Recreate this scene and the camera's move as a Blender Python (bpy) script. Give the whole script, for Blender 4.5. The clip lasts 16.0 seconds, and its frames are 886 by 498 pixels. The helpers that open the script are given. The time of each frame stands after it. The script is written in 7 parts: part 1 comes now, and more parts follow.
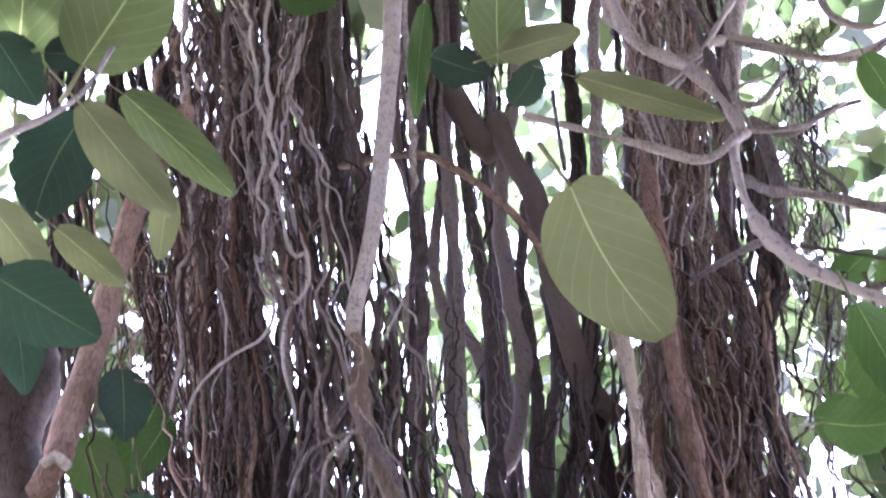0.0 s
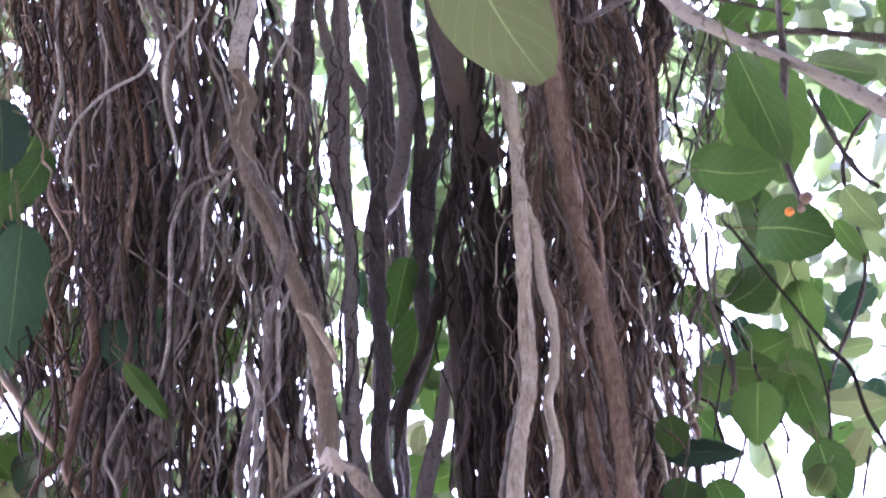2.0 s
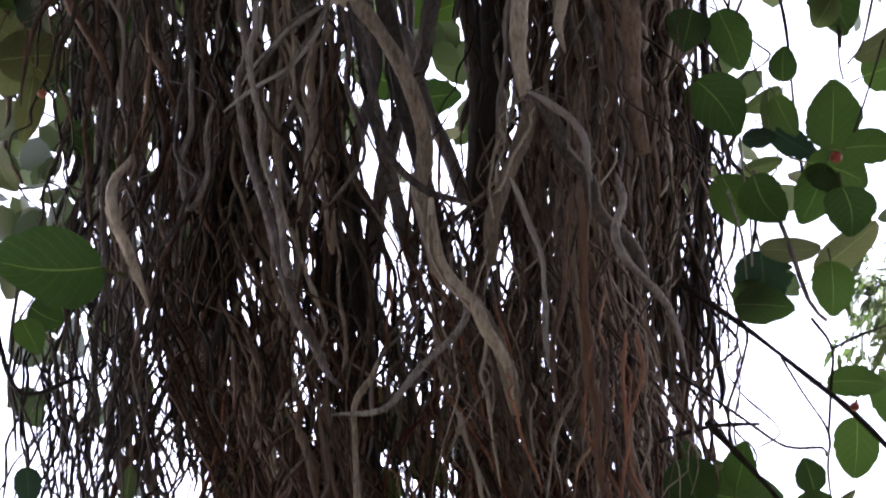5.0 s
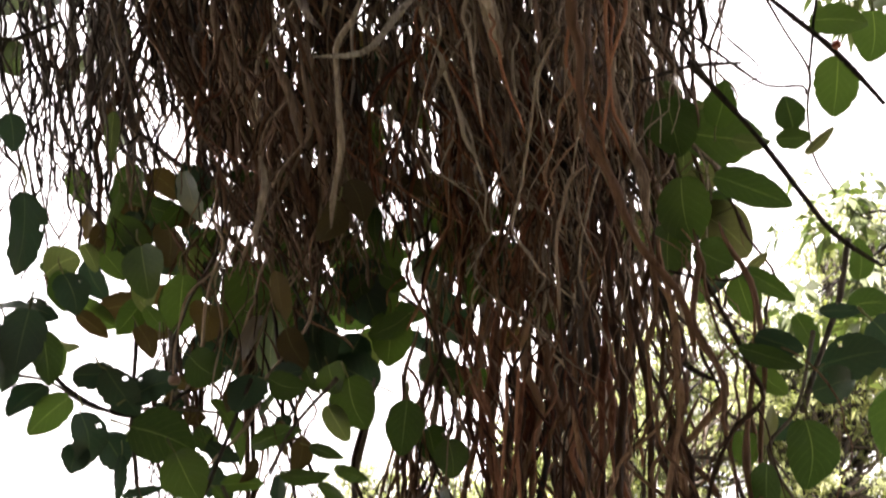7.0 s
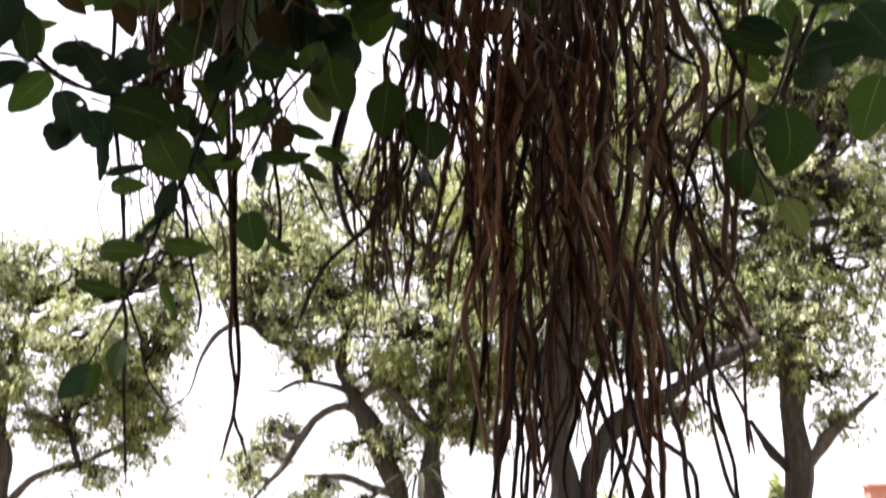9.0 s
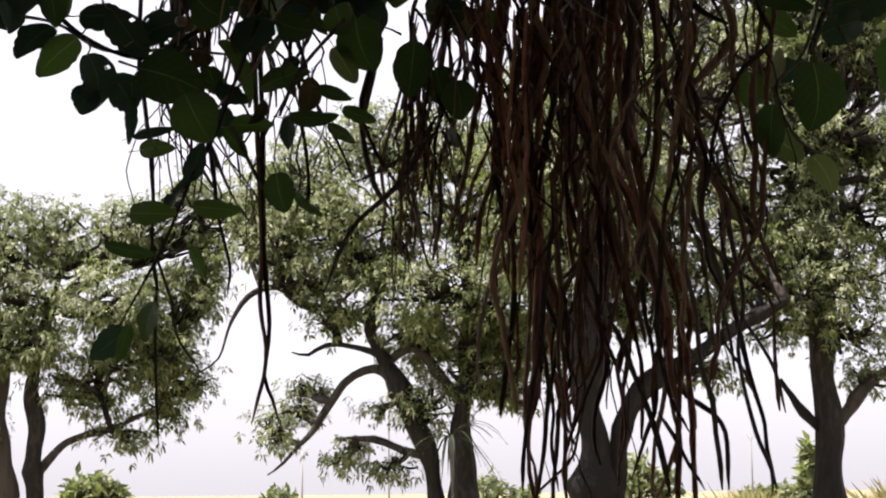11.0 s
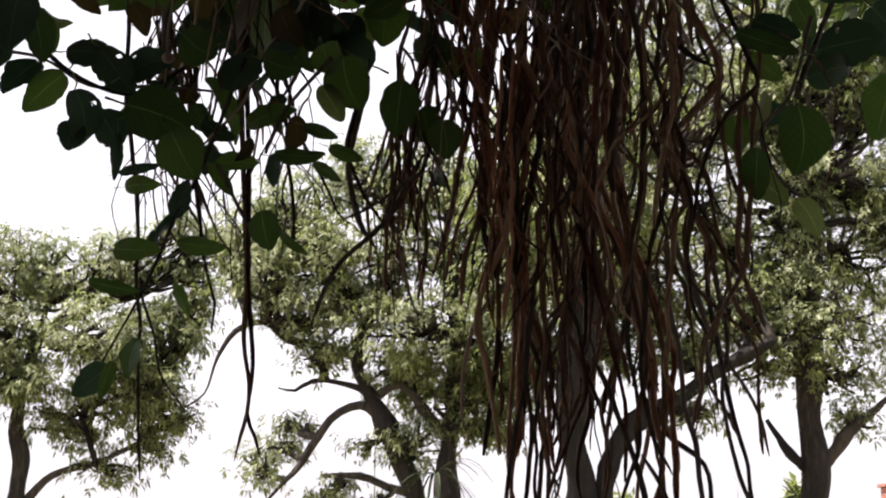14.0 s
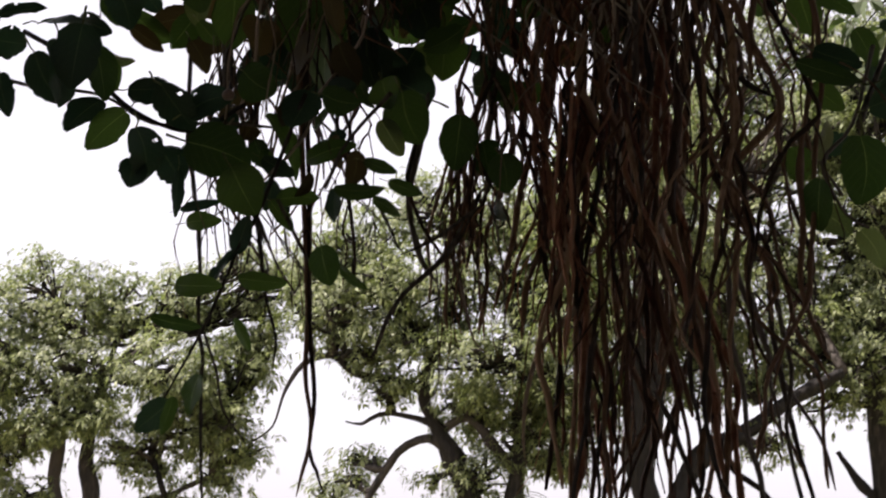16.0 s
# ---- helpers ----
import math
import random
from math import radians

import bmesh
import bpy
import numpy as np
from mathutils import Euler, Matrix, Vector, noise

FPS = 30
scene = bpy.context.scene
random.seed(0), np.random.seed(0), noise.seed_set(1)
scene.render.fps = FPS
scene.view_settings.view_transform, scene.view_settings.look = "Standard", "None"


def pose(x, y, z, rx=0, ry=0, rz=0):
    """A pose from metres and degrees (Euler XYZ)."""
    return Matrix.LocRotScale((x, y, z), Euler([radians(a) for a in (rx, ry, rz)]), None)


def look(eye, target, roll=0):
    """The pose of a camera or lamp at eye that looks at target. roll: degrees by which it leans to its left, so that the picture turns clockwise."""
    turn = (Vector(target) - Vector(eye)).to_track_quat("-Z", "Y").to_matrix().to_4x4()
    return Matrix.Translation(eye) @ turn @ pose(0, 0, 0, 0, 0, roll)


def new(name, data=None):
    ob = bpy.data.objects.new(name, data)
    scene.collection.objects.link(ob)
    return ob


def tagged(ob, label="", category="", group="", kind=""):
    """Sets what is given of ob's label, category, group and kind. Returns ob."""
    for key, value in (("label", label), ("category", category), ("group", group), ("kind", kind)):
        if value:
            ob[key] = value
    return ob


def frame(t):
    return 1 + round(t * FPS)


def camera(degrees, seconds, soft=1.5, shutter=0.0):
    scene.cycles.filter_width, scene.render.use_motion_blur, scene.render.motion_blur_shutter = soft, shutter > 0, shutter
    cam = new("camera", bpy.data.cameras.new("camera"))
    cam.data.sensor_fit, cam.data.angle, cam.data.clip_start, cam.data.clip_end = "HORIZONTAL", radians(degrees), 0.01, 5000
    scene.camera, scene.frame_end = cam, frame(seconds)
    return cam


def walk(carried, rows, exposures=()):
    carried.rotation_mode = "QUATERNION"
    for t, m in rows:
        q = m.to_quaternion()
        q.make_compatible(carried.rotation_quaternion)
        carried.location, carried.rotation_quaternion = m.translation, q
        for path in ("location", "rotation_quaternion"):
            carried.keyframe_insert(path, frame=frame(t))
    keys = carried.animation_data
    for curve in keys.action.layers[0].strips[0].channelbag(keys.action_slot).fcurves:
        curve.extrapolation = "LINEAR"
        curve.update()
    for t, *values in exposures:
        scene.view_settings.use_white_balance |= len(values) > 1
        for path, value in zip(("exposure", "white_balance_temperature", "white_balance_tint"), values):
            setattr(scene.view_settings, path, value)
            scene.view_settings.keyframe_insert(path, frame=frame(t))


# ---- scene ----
# ---------------------------------------------------------------- camera
cam = camera(29.29, 16.0, soft=2.1, shutter=0.35)
EYE = (0, 0, 1.5)
PATH = [
    (0.0, -0.0038, 0.0003, 0.0039, 146.61, -2.29, 3.17),
    (0.5, -0.0025, -0.0000, 0.0038, 143.89, -2.06, 2.30),
    (1.0, -0.0007, 0.0002, 0.0028, 141.81, -1.29, 1.84),
    (1.5, 0.0005, -0.0003, -0.0028, 140.32, -0.12, -0.07),
    (2.0, 0.0026, -0.0001, -0.0005, 137.96, -0.12, -0.31),
    (2.5, 0.0011, 0.0009, -0.0000, 135.22, -0.59, 0.10),
    (3.0, 0.0043, -0.0015, -0.0074, 131.19, -0.46, -0.46),
    (3.5, 0.0056, -0.0003, -0.0002, 127.70, -0.31, -0.58),
    (3.7, 0.0063, 0.0008, 0.0021, 126.47, -0.28, -0.28),
    (5.8, -0.0027, -0.0013, 0.0083, 118.60, -0.13, -0.17),
    (6.0, -0.0054, -0.0002, 0.0037, 117.24, 0.47, -0.36),
    (6.5, -0.0014, -0.0018, 0.0071, 113.96, 0.10, -0.79),
    (7.0, -0.0023, 0.0045, -0.0042, 110.28, 0.59, -0.63),
    (7.5, -0.0029, -0.0030, -0.0005, 108.35, 0.26, -1.24),
    (8.0, -0.0044, -0.0021, 0.0029, 106.55, -0.08, -1.52),
    (8.5, -0.0055, 0.0005, 0.0031, 103.38, -0.01, -1.45),
    (9.0, -0.0075, 0.0005, 0.0015, 99.42, 0.11, -1.54),
    (9.2, -0.0073, -0.0003, 0.0016, 98.08, -0.09, -1.48),
    (11.3, -0.0081, -0.0017, -0.0061, 98.21, 0.56, -0.45),
    (11.5, -0.0082, -0.0017, -0.0076, 98.64, 0.43, -0.58),
    (12.0, -0.0098, -0.0016, -0.0044, 99.72, -0.02, -1.54),
    (12.5, -0.0037, 0.0013, -0.0009, 99.16, 0.05, -1.39),
    (13.0, -0.0044, -0.0025, -0.0009, 98.95, 0.06, -1.38),
    (13.5, -0.0041, -0.0015, -0.0005, 99.78, -0.08, -1.45),
    (14.0, -0.0030, 0.0001, 0.0010, 99.40, -0.02, -1.00),
    (14.5, 0.0000, 0.0000, -0.0000, 98.60, 0.00, -0.00),
    (15.0, -0.0004, 0.0027, 0.0022, 98.79, 0.28, 1.44),
    (15.5, 0.0048, 0.0031, 0.0035, 99.34, 0.15, 2.43),
    (16.0, 0.0061, 0.0024, 0.0034, 100.50, 0.01, 1.28),
]
EXPOSURES = [(0, 5.06, 5140, 42), (1.0, 5.32, 5130, 40), (1.5, 5.3, 5100, 40), (2.0, 5.08, 5090, 40), (3.0, 4.62, 5200, 37), (3.7, 4.18, 5300, 33), (5.8, 3.1, 6450, 21), (6.5, 3.46, 7200, 19), (8.0, 3.06, 7100, 23), (9.0, 2.54, 6550, 24), (9.2, 2.44, 6550, 24), (11.5, 1.44, 6500, 20), (12.5, 1.76, 6600, 20), (14.5, 1.74, 6600, 20), (15.5, 1.5, 6600, 20), (16, 1.52, 6600, 20)]
walk(cam, [(t, pose(EYE[0] + dx, EYE[1] + dy, EYE[2] + dz, rx, ry, rz)) for t, dx, dy, dz, rx, ry, rz in PATH], EXPOSURES)

# ---------------------------------------------------------------- light
SUN_UP, SUN_ROUND = radians(67), radians(-105)
world = bpy.data.worlds.new("sky")
scene.world = world
world.use_nodes = True
wn = world.node_tree.nodes
sky = wn.new("ShaderNodeTexSky")
sky.sky_type = "NISHITA"
sky.sun_disc = False
sky.sun_elevation, sky.sun_rotation = SUN_UP, SUN_ROUND
sky.air_density, sky.dust_density, sky.ozone_density = 0.8, 3.0, 1.0
wn["Background"].inputs["Strength"].default_value = 0.15
haze = wn.new("ShaderNodeHueSaturation")
haze.inputs["Saturation"].default_value, haze.inputs["Value"].default_value = 0.35, 0.24
veil = wn.new("ShaderNodeMix")
veil.data_type, veil.blend_type = "RGBA", "ADD"
veil.inputs[0].default_value = 1.0
veil.inputs[7].default_value = (1.735, 1.755, 1.81, 1)
world.node_tree.links.new(sky.outputs[0], haze.inputs["Color"])
world.node_tree.links.new(haze.outputs[0], veil.inputs[6])
world.node_tree.links.new(veil.outputs[2], wn["Background"].inputs["Color"])
sun = new("sun", bpy.data.lights.new("sun", "SUN"))
sun.data.energy, sun.data.angle, sun.data.color = 5.0, radians(0.6), (1, 0.95, 0.86)
sun_way = Vector((math.sin(SUN_ROUND) * math.cos(SUN_UP), math.cos(SUN_ROUND) * math.cos(SUN_UP), math.sin(SUN_UP)))
sun.matrix_world = look(sun_way * 60, (0, 0, 0))


# ---------------------------------------------------------------- materials
def shader(name):
    m = bpy.data.materials.new(name)
    m.use_nodes = True
    nt = m.node_tree
    return m, nt.nodes, nt.links, nt.nodes["Principled BSDF"]


def ramp(nodes, stops):
    r = nodes.new("ShaderNodeValToRGB")
    els = r.color_ramp.elements
    while len(els) < len(stops):
        els.new(0.5)
    for e, (p, c) in zip(els, stops):
        e.position, e.color = p, (*c, 1)
    return r


def bark(name, low, mid, high, scale=14.0, stretch=0.18, rough=0.85, bump=0.35, speck=0.0):
    """Fibrous bark: streaks along the height, blotches, and a shift from piece to piece."""
    m, n, l, b = shader(name)
    tc = n.new("ShaderNodeTexCoord")
    mp = n.new("ShaderNodeMapping")
    mp.inputs["Scale"].default_value = (1, 1, stretch)
    l.new(tc.outputs["Object"], mp.inputs[0])
    fine = n.new("ShaderNodeTexNoise")
    fine.inputs["Scale"].default_value, fine.inputs["Detail"].default_value = scale * 15, 5
    l.new(mp.outputs[0], fine.inputs["Vector"])
    wide = n.new("ShaderNodeTexNoise")
    wide.inputs["Scale"].default_value, wide.inputs["Detail"].default_value = scale * 1.4, 4
    l.new(tc.outputs["Object"], wide.inputs["Vector"])
    info = n.new("ShaderNodeObjectInfo")
    geo = n.new("ShaderNodeNewGeometry")
    add = n.new("ShaderNodeMath")
    add.operation = "ADD"
    l.new(info.outputs["Random"], add.inputs[0])
    l.new(geo.outputs["Random Per Island"], add.inputs[1])
    frac = n.new("ShaderNodeMath")
    frac.operation = "FRACT"
    l.new(add.outputs[0], frac.inputs[0])
    mix = n.new("ShaderNodeMath")
    mix.operation = "MULTIPLY_ADD"
    mix.inputs[1].default_value = 0.85
    l.new(frac.outputs[0], mix.inputs[0])
    mix2 = n.new("ShaderNodeMath")
    mix2.operation = "MULTIPLY_ADD"
    mix2.inputs[1].default_value = 1.0
    l.new(fine.outputs["Fac"], mix2.inputs[0])
    mix3 = n.new("ShaderNodeMath")
    mix3.operation = "MULTIPLY_ADD"
    mix3.inputs[1].default_value, mix3.inputs[2].default_value = 0.6, -0.46
    l.new(wide.outputs["Fac"], mix3.inputs[0])
    l.new(mix3.outputs[0], mix2.inputs[2])
    l.new(mix2.outputs[0], mix.inputs[2])
    r = ramp(n, [(0.36, low), (0.72, mid), (1.0, high)])
    l.new(mix.outputs[0], r.inputs[0])
    colour = r.outputs[0]
    if speck:
        fleck = n.new("ShaderNodeTexNoise")
        fleck.inputs["Scale"].default_value, fleck.inputs["Detail"].default_value = scale * 7, 3
        l.new(tc.outputs["Object"], fleck.inputs["Vector"])
        cut = n.new("ShaderNodeMapRange")
        cut.inputs["From Min"].default_value, cut.inputs["From Max"].default_value = 0.58, 0.66
        cut.inputs["To Max"].default_value = speck
        l.new(fleck.outputs["Fac"], cut.inputs["Value"])
        spot = n.new("ShaderNodeMix")
        spot.data_type = "RGBA"
        l.new(cut.outputs[0], spot.inputs[0])
        l.new(colour, spot.inputs[6])
        spot.inputs[7].default_value = (*[c * 0.6 for c in low], 1)
        colour = spot.outputs[2]
    l.new(colour, b.inputs["Base Color"])
    b.inputs["Roughness"].default_value = rough
    b.inputs["Specular IOR Level"].default_value = 0.25
    bp = n.new("ShaderNodeBump")
    bp.inputs["Strength"].default_value, bp.inputs["Distance"].default_value = min(1.0, bump * 2.2), 0.006 if scale > 5 else 0.08
    l.new(fine.outputs["Fac"], bp.inputs["Height"])
    l.new(bp.outputs[0], b.inputs["Normal"])
    return m


ROOT = {
    "grey": bark("root_grey", (0.040, 0.033, 0.032), (0.125, 0.102, 0.098), (0.28, 0.245, 0.235)),
    "brown": bark("root_brown", (0.030, 0.020, 0.015), (0.105, 0.071, 0.054), (0.25, 0.185, 0.145)),
    "red": bark("root_red", (0.036, 0.021, 0.016), (0.105, 0.063, 0.048), (0.21, 0.137, 0.108)),
    "rust": bark("root_rust", (0.035, 0.011, 0.007), (0.12, 0.042, 0.024), (0.27, 0.125, 0.08)),
    "sienna": bark("root_sienna", (0.034, 0.017, 0.010), (0.118, 0.062, 0.037), (0.26, 0.158, 0.105)),
    "tan": bark("root_tan", (0.145, 0.112, 0.088), (0.30, 0.243, 0.198), (0.46, 0.39, 0.33), bump=0.5, speck=0.4),
    "clay": bark("root_clay", (0.095, 0.058, 0.044), (0.185, 0.122, 0.096), (0.29, 0.21, 0.17), bump=0.5, speck=0.5),
    "pale": bark("root_pale", (0.12, 0.10, 0.09), (0.26, 0.228, 0.215), (0.44, 0.40, 0.38), bump=0.5, speck=0.6),
    # near black: for dark roots, and for inner shade put into colour
    "dark": bark("root_dark_shade", (0.014, 0.010, 0.009), (0.038, 0.028, 0.026), (0.10, 0.08, 0.073)),
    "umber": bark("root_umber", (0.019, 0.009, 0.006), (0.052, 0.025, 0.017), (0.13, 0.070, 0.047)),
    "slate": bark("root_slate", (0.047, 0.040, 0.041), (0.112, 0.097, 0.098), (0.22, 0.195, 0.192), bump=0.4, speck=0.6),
    "limb": bark("limb_bark", (0.045, 0.036, 0.034), (0.135, 0.112, 0.105), (0.30, 0.265, 0.255), scale=9, bump=0.6, speck=0.5),
    # near black: the crowns' shade on trunks and boughs is put into this bark
    "far": bark("far_shaded_bark", (0.006, 0.005, 0.0045), (0.016, 0.0133, 0.0118), (0.045, 0.038, 0.033), scale=0.55, stretch=0.35, bump=1.0),
}


def leaf_shader(name, deep, mid, light, glow, veins=True, gloss=0.42, through_part=0.45, rib_part=0.3, blotches=(18, 0.35, 0.75, 0.0)):
    """A leaf: green that shifts from leaf to leaf, pale midrib and side veins, and light that shines through."""
    m, n, l, b = shader(name)
    info = n.new("ShaderNodeObjectInfo")
    geo = n.new("ShaderNodeNewGeometry")
    add = n.new("ShaderNodeMath")
    add.operation = "ADD"
    l.new(info.outputs["Random"], add.inputs[0])
    l.new(geo.outputs["Random Per Island"], add.inputs[1])
    frac = n.new("ShaderNodeMath")
    frac.operation = "FRACT"
    l.new(add.outputs[0], frac.inputs[0])
    tc = n.new("ShaderNodeTexCoord")
    blotch = n.new("ShaderNodeTexNoise")
    blotch.inputs["Scale"].default_value, blotch.inputs["Detail"].default_value = blotches[0], 5
    l.new(tc.outputs["Object"], blotch.inputs["Vector"])
    am = n.new("ShaderNodeMath")
    am.operation = "MULTIPLY_ADD"
    am.inputs[1].default_value = blotches[1]
    l.new(blotch.outputs["Fac"], am.inputs[0])
    fm = n.new("ShaderNodeMath")
    fm.operation = "MULTIPLY_ADD"
    fm.inputs[1].default_value, fm.inputs[2].default_value = blotches[2], blotches[3]
    l.new(frac.outputs[0], fm.inputs[0])
    l.new(fm.outputs[0], am.inputs[2])
    r = ramp(n, [(0.1, deep), (0.5, mid), (0.95, light)])
    l.new(am.outputs[0], r.inputs[0])
    colour = r.outputs[0]
    if veins:
        uv = n.new("ShaderNodeUVMap")
        uv.uv_map = "UVMap"
        sep = n.new("ShaderNodeSeparateXYZ")
        l.new(uv.outputs[0], sep.inputs[0])

        def calc(op, a, bb, c=None):
            k = n.new("ShaderNodeMath")
            k.operation = op
            for i, v in enumerate((a, bb, c)):
                if v is None:
                    continue
                if isinstance(v, (int, float)):
                    k.inputs[i].default_value = v
                else:
                    l.new(v, k.inputs[i])
            return k.outputs[0]
        off = calc("ABSOLUTE", calc("SUBTRACT", sep.outputs[0], 0.5), 0)
        rib = calc("LESS_THAN", off, calc("MULTIPLY_ADD", sep.outputs[1], -0.007, 0.0125))
        slant = calc("MULTIPLY_ADD", off, -0.75, sep.outputs[1])
        tooth = calc("ABSOLUTE", calc("SUBTRACT", calc("FRACT", calc("MULTIPLY", slant, 7.0), 0), 0.5), 0)
        side = calc("MULTIPLY", calc("LESS_THAN", tooth, 0.03), 0.22)
        vein = calc("MAXIMUM", rib, side)
        mx = n.new("ShaderNodeMix")
        mx.data_type = "RGBA"
        l.new(calc("MULTIPLY", vein, rib_part), mx.inputs[0])
        l.new(colour, mx.inputs[6])
        mx.inputs[7].default_value = (0.42, 0.48, 0.24, 1)
        colour = mx.outputs[2]
        bp = n.new("ShaderNodeBump")
        bp.inputs["Strength"].default_value, bp.inputs["Distance"].default_value = 0.3, 0.002
        l.new(vein, bp.inputs["Height"])
        l.new(bp.outputs[0], b.inputs["Normal"])
    l.new(colour, b.inputs["Base Color"])
    b.inputs["Roughness"].default_value = gloss
    b.inputs["Specular IOR Level"].default_value = 0.35
    tr = n.new("ShaderNodeBsdfTranslucent")
    gm = n.new("ShaderNodeMix")
    gm.data_type, gm.blend_type = "RGBA", "MULTIPLY"
    gm.inputs[0].default_value = 1
    l.new(colour, gm.inputs[6])
    gm.inputs[7].default_value = (*glow, 1)
    l.new(gm.outputs[2], tr.inputs["Color"])
    ms = n.new("ShaderNodeMixShader")
    ms.inputs[0].default_value = through_part
    l.new(b.outputs[0], ms.inputs[1])
    l.new(tr.outputs[0], ms.inputs[2])
    l.new(ms.outputs[0], n["Material Output"].inputs["Surface"])
    return m


LEAF = {
    0: leaf_shader("leaf_green", (0.015, 0.030, 0.012), (0.026, 0.048, 0.017), (0.042, 0.070, 0.024), (1.4, 1.6, 0.75), gloss=0.5, through_part=0.44, rib_part=0.2),
    1: leaf_shader("leaf_olive", (0.072, 0.078, 0.036), (0.094, 0.102, 0.050), (0.118, 0.127, 0.066), (1.2, 1.25, 0.9), gloss=0.55, rib_part=0.3),
    2: leaf_shader("leaf_dark", (0.008, 0.019, 0.014), (0.014, 0.033, 0.022), (0.022, 0.045, 0.028), (1.2, 1.3, 0.9), gloss=0.42, through_part=0.3, rib_part=0.12),
    3: leaf_shader("leaf_light", (0.054, 0.078, 0.032), (0.076, 0.102, 0.043), (0.10, 0.13, 0.058), (1.3, 1.35, 0.9), rib_part=0.45),
}
LEAF[4] = leaf_shader("leaf_withered", (0.020, 0.015, 0.008), (0.034, 0.026, 0.013), (0.052, 0.040, 0.021), (1.4, 1.3, 0.8), gloss=0.6, through_part=0.45, rib_part=0.1)
CANOPY = leaf_shader("canopy_leaf", (0.020, 0.032, 0.015), (0.040, 0.058, 0.028), (0.068, 0.09, 0.045), (1.3, 1.35, 1.0), veins=False, through_part=0.4)
# dark and middle greens lifted: haze over the far trees put into colour
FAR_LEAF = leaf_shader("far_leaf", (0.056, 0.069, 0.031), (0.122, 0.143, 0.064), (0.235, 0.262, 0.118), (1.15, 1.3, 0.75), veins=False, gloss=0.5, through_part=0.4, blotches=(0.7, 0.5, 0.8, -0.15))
# darker than the far leaf: shade on the nearby tree put into colour
SHADED_LEAF = leaf_shader("shaded_leaf", (0.018, 0.028, 0.010), (0.034, 0.050, 0.017), (0.065, 0.09, 0.034), (1.0, 1.25, 0.6), veins=False, gloss=0.55, through_part=0.25)
SWORD = leaf_shader("sword_leaf", (0.012, 0.018, 0.010), (0.022, 0.032, 0.018), (0.045, 0.06, 0.034), (0.7, 0.8, 0.5), veins=False, gloss=0.6, through_part=0.1)
SWORD.node_tree.nodes["Principled BSDF"].inputs["Specular IOR Level"].default_value = 0.1
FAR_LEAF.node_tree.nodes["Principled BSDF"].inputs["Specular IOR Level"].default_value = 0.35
STALK = bark("leaf_stalk", (0.05, 0.055, 0.022), (0.09, 0.095, 0.042), (0.15, 0.155, 0.08), bump=0.1)
TWIG = bark("twig_bark", (0.05, 0.041, 0.037), (0.125, 0.106, 0.096), (0.26, 0.23, 0.212), bump=0.2, speck=0.4)


# ---------------------------------------------------------------- mesh tools
def spline(points, step):
    """A smooth line through the points, with a place every step metres, and its share from 0 to 1."""
    p = np.array(points, float)
    q = np.vstack([2 * p[0] - p[1], p, 2 * p[-1] - p[-2]])
    out = []
    for i in range(1, len(q) - 2):
        k = max(2, int(np.linalg.norm(q[i + 1] - q[i]) / step))
        u = np.linspace(0, 1, k, endpoint=False)[:, None]
        a, b, c, d = q[i - 1], q[i], q[i + 1], q[i + 2]
        out.append(0.5 * (2 * b + (c - a) * u + (2 * a - 5 * b + 4 * c - d) * u ** 2 + (3 * b - a - 3 * c + d) * u ** 3))
    out.append(q[-2][None])
    return np.vstack(out)


def tube(line, radii, sides=6, knots=0.0, rng=None):
    """Vertices and faces of a tube along a line, closed at both ends."""
    n = len(line)
    t = np.gradient(line, axis=0)
    t /= np.linalg.norm(t, axis=1)[:, None] + 1e-9
    ref = np.array([0.2, 1.0, 0.15]) if abs(t[:, 1]).mean() < 0.8 else np.array([1.0, 0.1, 0.2])
    a = np.cross(t, ref)
    a /= np.linalg.norm(a, axis=1)[:, None] + 1e-9
    b = np.cross(t, a)
    ang = np.linspace(0, 2 * np.pi, sides, endpoint=False)
    rr = np.array(radii)[:, None] * np.ones((1, sides))
    if knots and rng is not None:
        q = np.arange(n)[:, None]
        swell = np.sin(q * rng.uniform(0.15, 0.35) + rng.uniform(0, 6)) + 0.7 * np.sin(q * rng.uniform(0.4, 0.8) + rng.uniform(0, 6))
        flute = np.sin(3 * ang[None] + 0.12 * q + rng.uniform(0, 6)) + 0.6 * np.sin(2 * ang[None] - 0.2 * q)
        rr = rr * (1 + knots * (swell + 0.7 * flute))
        for c in rng.integers(0, n, max(1, n // 18)):
            rr = rr * (1 + 2.2 * knots * np.exp(-((q - c) / 1.1) ** 2))
    v = line[:, None] + rr[..., None] * (np.cos(ang)[None, :, None] * a[:, None] + np.sin(ang)[None, :, None] * b[:, None])
    v = v.reshape(-1, 3)
    i = np.arange(n - 1)[:, None] * sides
    j = np.arange(sides)[None]
    k = (j + 1) % sides
    f = np.stack([i + j, i + k, i + sides + k, i + sides + j], -1).reshape(-1, 4)
    return v, [tuple(x) for x in f.tolist()] + [tuple(range(sides - 1, -1, -1)), tuple(range((n - 1) * sides, n * sides))]


def joined(parts):
    vs, fs, at = [], [], 0
    for v, f in parts:
        vs.append(v)
        fs += [tuple(x + at for x in q) for q in f]
        at += len(v)
    return np.vstack(vs), fs


